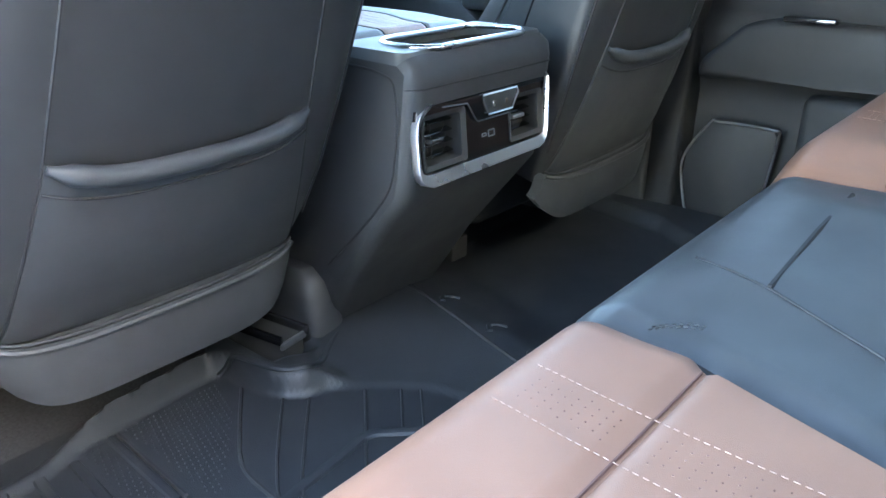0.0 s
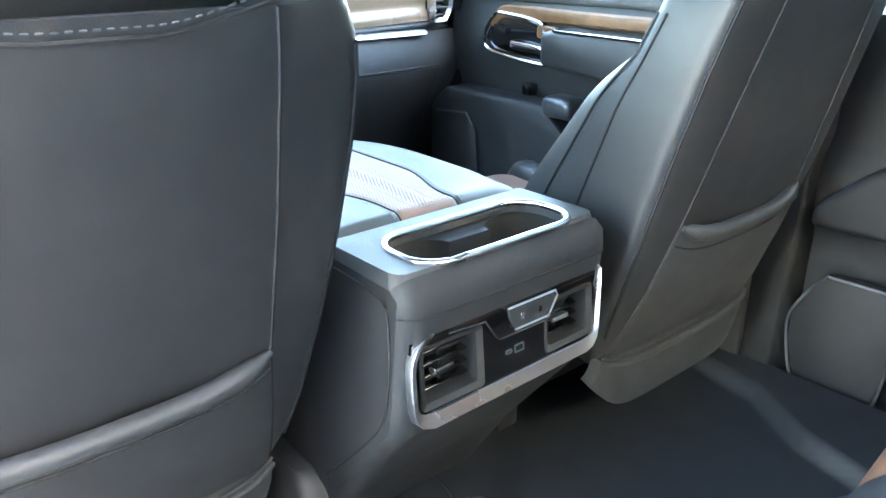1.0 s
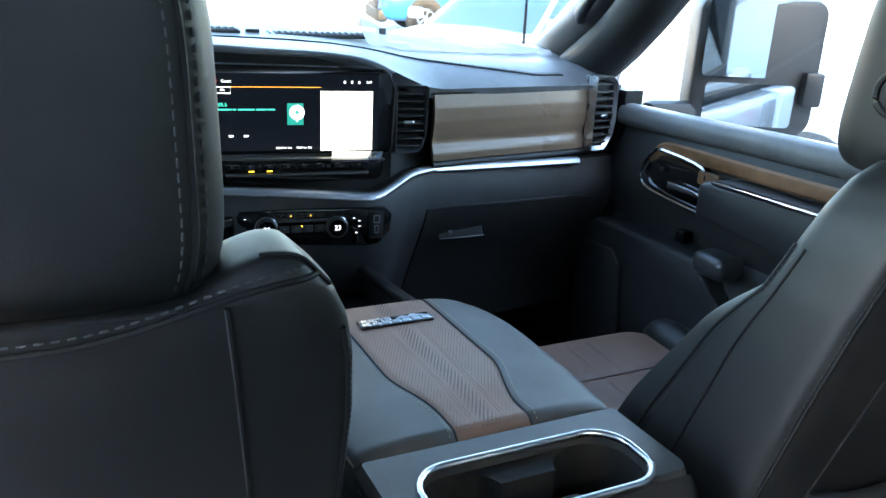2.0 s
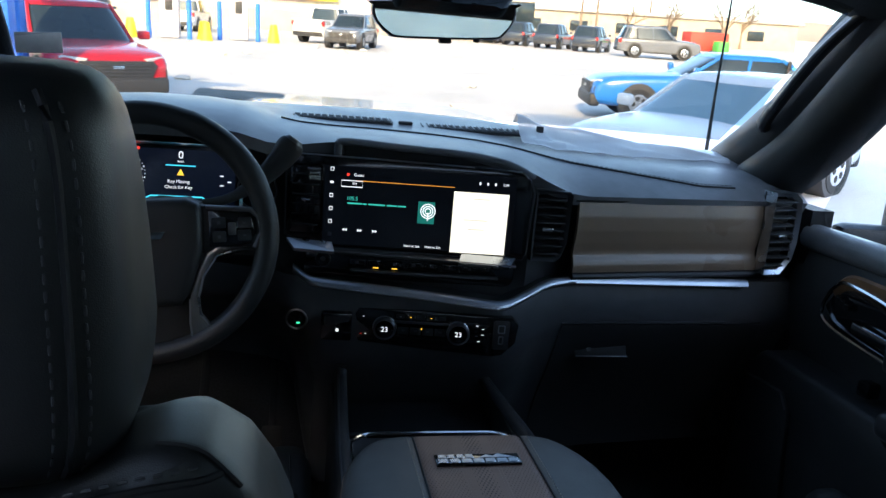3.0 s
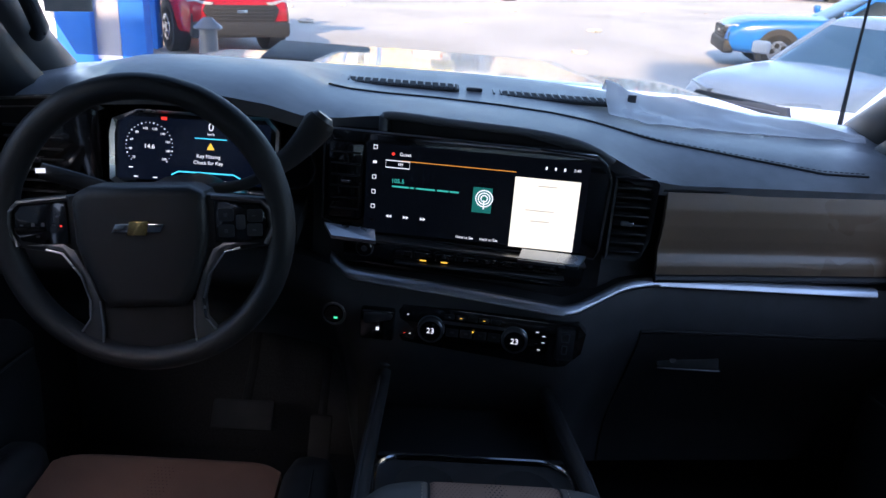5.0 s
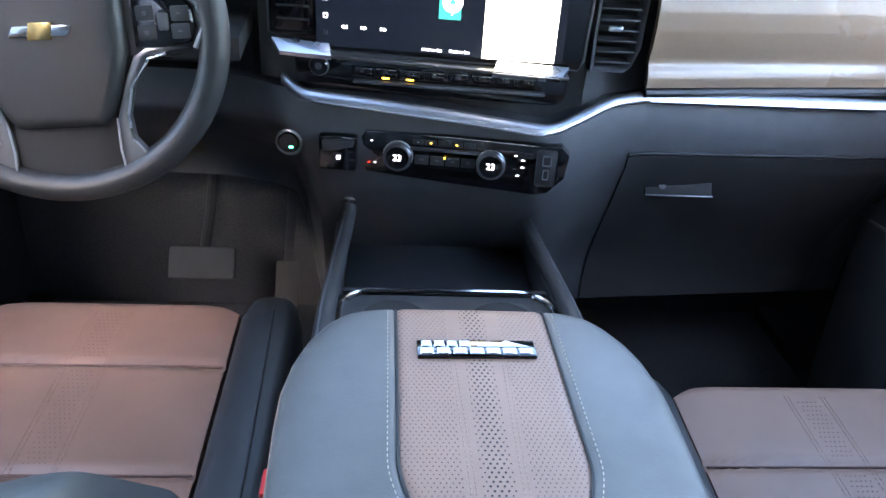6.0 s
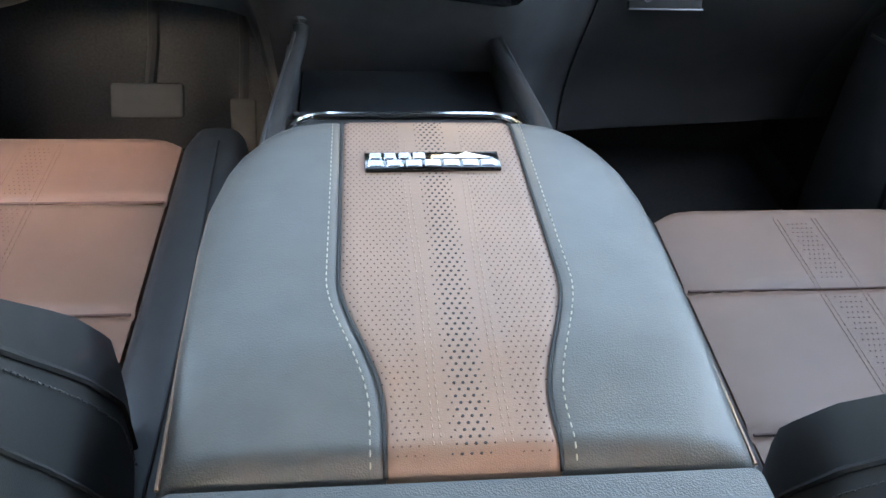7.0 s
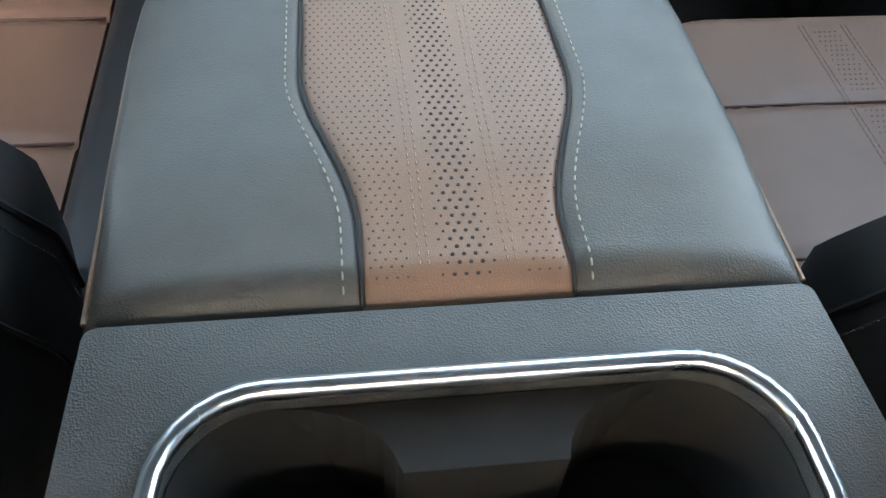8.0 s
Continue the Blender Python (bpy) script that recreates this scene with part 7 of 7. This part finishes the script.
car("dark pickup at the back of the lot", "truck", 5.7, 2.03, 1.9, P_DARK, (-10.5, 44.0), (0.2, -1.0), style="pickup")

for k, (x, y, p, st_) in enumerate(((1.5, -19.5, P_DARK, "suv"), (4.4, -20.0, P_RED, "suv"), (7.3, -19.6, P_SILVER, "pickup"), (10.2, -20.2, P_DARK, "suv"))):
    car("vehicle parked behind the truck near the added shading wall", "car" if st_ == "suv" else "truck", 4.9, 1.95, 1.75, p, (x, y), (0.1, 1.0), style=st_, group="vehicles by the showroom")

# blue framed charging shelter
M_BLUEPOST = mat("blue_post_paint", (0.02, 0.16, 0.62), 0.45, vary=0.06, scale=3)
M_PANEL = mat("pale_panel", (0.46, 0.46, 0.52), 0.4, vary=0.06, scale=2)
sh_ = thing("charging_shelter", (-4.6, 11.8, ZG), "blue steel shelter with pale side panels", "shelter")
for x, y, w in ((-4.22, 11.6, 0.36), (-5.02, 11.5, 0.5), (-4.6, 13.4, 0.3)):
    part("post", box((x, y, ZG + 1.6), (w, 0.30, 3.2), 0.02), M_BLUEPOST, sh_)
part("panel", box((-4.60, 11.55, ZG + 1.6), (0.36, 0.08, 3.1), 0.01), M_PANEL, sh_)
part("beam", box((-4.6, 11.6, ZG + 3.3), (1.9, 0.5, 0.3), 0.02), M_BLUEPOST, sh_)
OUTSIDE.append(sh_)
bo = thing("charging_post", (-3.0, 10.9, ZG), "short grey charging post with a round head", "post")
part("column", cyl((-3.0, 10.9, ZG - 0.02), (0, 0, 1), 0.15, 0.64, 18, r2=0.12), P_GREY, bo)
part("head", cyl((-3.0, 10.9, ZG + 0.62), (0, 0, 1), 0.20, 0.15, 18, r2=0.08, bevel=0.02), P_GREY, bo)
OUTSIDE.append(bo)
M_YELLOW = mat("yellow_paint", (0.85, 0.62, 0.02), 0.5, vary=0.05, scale=2)
for x, y in ((-3.1, 43.0), (-6.3, 41.5)):
    kz = thing("charging_kiosk", (x, y, ZG), "pale charging kiosk between blue bollards", "kiosk", group="charging kiosks")
    part("cabinet", box((x, y, ZG + 1.2), (0.9, 0.6, 2.4), 0.05), M_PANEL, kz)
    part("screen", box((x, y - 0.31, ZG + 1.6), (0.35, 0.03, 0.6), 0.01), M_BUMPER, kz)
    for s in (-1, 1):
        part("bollard", cyl((x + s * 0.95, y - 0.4, ZG - 0.05), (0, 0, 1), 0.12, 1.9, 14), M_BLUEPOST, kz)
        part("yellow_base", cyl((x + s * 1.75, y - 0.6, ZG - 0.05), (0, 0, 1), 0.32, 0.9, 14, r2=0.16), M_YELLOW, kz)
    OUTSIDE.append(kz)

# far building with a yellow banner
M_WALLW = mat("pale_metal_wall", (0.46, 0.44, 0.41), 0.6, vary=0.06, scale=0.6)
M_WALLB = mat("tan_wall", (0.42, 0.36, 0.29), 0.8, vary=0.12, scale=0.8)
bd = thing("far_building", (-4, 66, ZG), "long pale building with a yellow banner", "building")
part("wall", box((-6, 70, ZG + 2.6), (46, 8, 5.6), 0.1), M_WALLW, bd)
part("base_wall", box((-6, 65.8, ZG + 0.7), (46.2, 0.5, 1.6), 0.05), M_WALLB, bd)
part("roof_edge", box((-6, 66, ZG + 5.5), (46.6, 0.6, 0.4), 0.05), M_WALLB, bd)
ban = part("banner", box((-2.2, 65.5, ZG + 3.6), (10.5, 0.15, 2.4), 0.03), M_YELLOW, bd, "yellow banner with dark lettering bars")
part("banner_bar", box((-2.2, 65.4, ZG + 3.9), (6.5, 0.06, 0.45)), M_BUMPER, ban)
for k in range(7):
    w_ = part("window", box((-26 + 5.2 * k if k < 4 else 3 + 5.0 * (k - 3), 65.7, ZG + 2.5), (2.6, 0.25, 1.6), 0.04), M_CARGLASS, bd)
    part("window_frame", box((-26 + 5.2 * k if k < 4 else 3 + 5.0 * (k - 3), 65.62, ZG + 3.35), (2.8, 0.3, 0.12), 0.02), M_WALLB, w_)
OUTSIDE.append(bd)
b2 = thing("low_building", (30, 95, ZG), "long low tan building beyond the lot", "building")
part("wall", box((34, 100, ZG + 1.6), (60, 8, 3.6), 0.1), M_WALLB, b2)
part("roof", box((34, 100, ZG + 3.5), (61, 9, 0.35), 0.05), M_WALLW, b2)
for k in range(9):
    part("window", box((10 + 6 * k, 95.9, ZG + 1.7), (2.2, 0.25, 1.2), 0.03), M_CARGLASS, b2)
OUTSIDE.append(b2)
dm = thing("dumpster", (40, 76, ZG), "red and green waste container at the lot edge", "container")
part("bin", box((41, 77, ZG + 0.9), (4.2, 2.0, 1.8), 0.08), mat("red_bin", (0.5, 0.05, 0.03), 0.6), dm)
part("side_bin", box((41.5, 74.5, ZG + 0.5), (1.2, 1.2, 1.0), 0.08), mat("green_bin", (0.08, 0.45, 0.08), 0.6), dm)
OUTSIDE.append(dm)
# hills
M_HILL = mat("brown_hills", (0.30, 0.25, 0.20), 0.95, vary=0.25, scale=0.02, col2=(0.42, 0.37, 0.32))
hb = bmesh.new()
loft([[Vector((x, 520 + 60 * (r > 0), ZG - 4 if r == 0 else 13 + 7 * noise.noise(Vector((x * 0.006, 1.3, 0))) + 2.5 * noise.noise(Vector((x * 0.03, 5, 0))) + (-14 if r == 2 else 0))) for x in np.linspace(-500, 900, 90)] for r in range(2)], closed=False, bm=hb)
OUTSIDE.append(tagged(part("backdrop", hb, M_HILL), "low brown winter hills on the horizon", "hills", kind="structure"))
# light poles and bare trees
M_BARK = mat("grey_bark", (0.20, 0.15, 0.11), 0.9, vary=0.25, scale=3)
for x, y, h in ((30, 84, 11), (32.5, 86, 11), (45, 100, 9), (20, 110, 10)):
    lp = thing("light_pole", (x, y, ZG), "thin dark wooden utility pole", "pole", group="poles")
    part("pole", cyl((x, y, ZG - 0.1), (0, 0, 1), 0.16, h, 10, r2=0.10), M_BARK, lp)
    part("crossarm", box((x, y, ZG + h - 0.6), (1.6, 0.1, 0.1), 0.01), M_BARK, lp)
    OUTSIDE.append(lp)


def bare_tree(x, y, h, seed):
    r = random.Random(seed)
    tr = thing("bare_tree", (x, y, ZG), "leafless winter tree with fine twigs", "tree", group="bare trees")
    tk, tw = bmesh.new(), bmesh.new()

    def grow(p, d, length, rad, depth):
        q = p + d * length
        mid = (p + q) / 2 + Vector((r.uniform(-1, 1), r.uniform(-1, 1), 0)) * length * 0.06
        tube([p, mid, q], [rad, rad * 0.85, rad * 0.65], 5 if depth < 3 else 3, bm=tk if depth < 2 else tw)
        if depth >= 4:
            return
        for _ in range(3 if depth else 5):
            a = r.uniform(0, 2 * math.pi)
            dd = (d + Vector((math.cos(a), math.sin(a), r.uniform(-0.1, 0.5))) * r.uniform(0.45, 0.9)).normalized()
            grow(p + (q - p) * r.uniform(0.55, 1.0), dd, length * r.uniform(0.55, 0.8), rad * 0.55, depth + 1)
    grow(Vector((x, y, ZG - 0.1)), Vector((0, 0, 1)), h * 0.34, h * 0.022, 0)
    part("trunk", tk, M_BARK, tr)
    tagged(part("crown", tw, M_BARK, tr), kind="stuff")
    OUTSIDE.append(tr)


for k, (x, y, h) in enumerate(((5.5, 92, 11), (9.5, 96, 12), (23, 92, 9), (38, 90, 7), (44, 92, 8), (50, 90, 8), (56, 96, 9), (-18, 84, 9), (-1.5, -21.0, 5), (-4.0, -22.0, 6))):
    bare_tree(x, y, h, 11 + k)
# unseen building added behind the truck: closes the lot and shades the stall
M_LIGHTBLOCK = mat("light_block_dark", (0.055, 0.056, 0.06), 0.6, vary=0.10, scale=0.8)
M_SHOW = mat("pale_cladding", (0.62, 0.63, 0.65), 0.5, vary=0.05, scale=0.8)
sr = thing("showroom", (0, -18, ZG), "pale unseen building added behind the stall for its shade", "building")
part("wall", box((13, -33, ZG + 9.3), (74, 10, 18.6), 0.1), M_SHOW, sr)
# added only to shape the far edge of the shade on the snow
part("shade_parapet", box((-6.6, -33, ZG + 19.3), (4.0, 10, 1.5), 0.1), M_SHOW, sr)
# dark block added out of view to keep light off the seat backs
part("light_block_wing", box((-7.5, -12.6, ZG + 3.5), (6, 21, 7.0), 0.1), M_LIGHTBLOCK, sr)
OUTSIDE.append(sr)
# chunks of snow and ice
for k in range(26):
    x, y = rng.uniform(-6, 12), rng.uniform(14, 40)
    b = bmesh.new()
    bmesh.ops.create_icosphere(b, subdivisions=2, radius=1.0)
    for v in b.verts:
        v.co *= 0.8 + 0.5 * noise.noise(v.co * 1.7 + Vector((k, 0, 0)))
    sz = rng.uniform(0.05, 0.16)
    bmesh.ops.scale(b, vec=(sz * 1.6, sz * 1.2, sz * 0.6), verts=b.verts)
    ck = part("snow_chunk", b, M_SNOW)
    ck.matrix_world = Matrix.Translation((x, y, ground_z(x, y) + sz * 0.3))
    tagged(ck, "small lump of dirty packed snow on the lot", "snow lump", group="snow lumps")
    OUTSIDE.append(ck)

# the lot slopes gently against the truck
SLOPE = Matrix(((0.9996, -0.0013, -0.0294, 0), (0.0, 0.999, -0.044, 0), (0.0294, 0.044, 0.9986, 0), (0, 0, 0, 1)))
bpy.context.view_layer.update()
for ob in OUTSIDE:
    ob.matrix_world = SLOPE @ ob.matrix_world
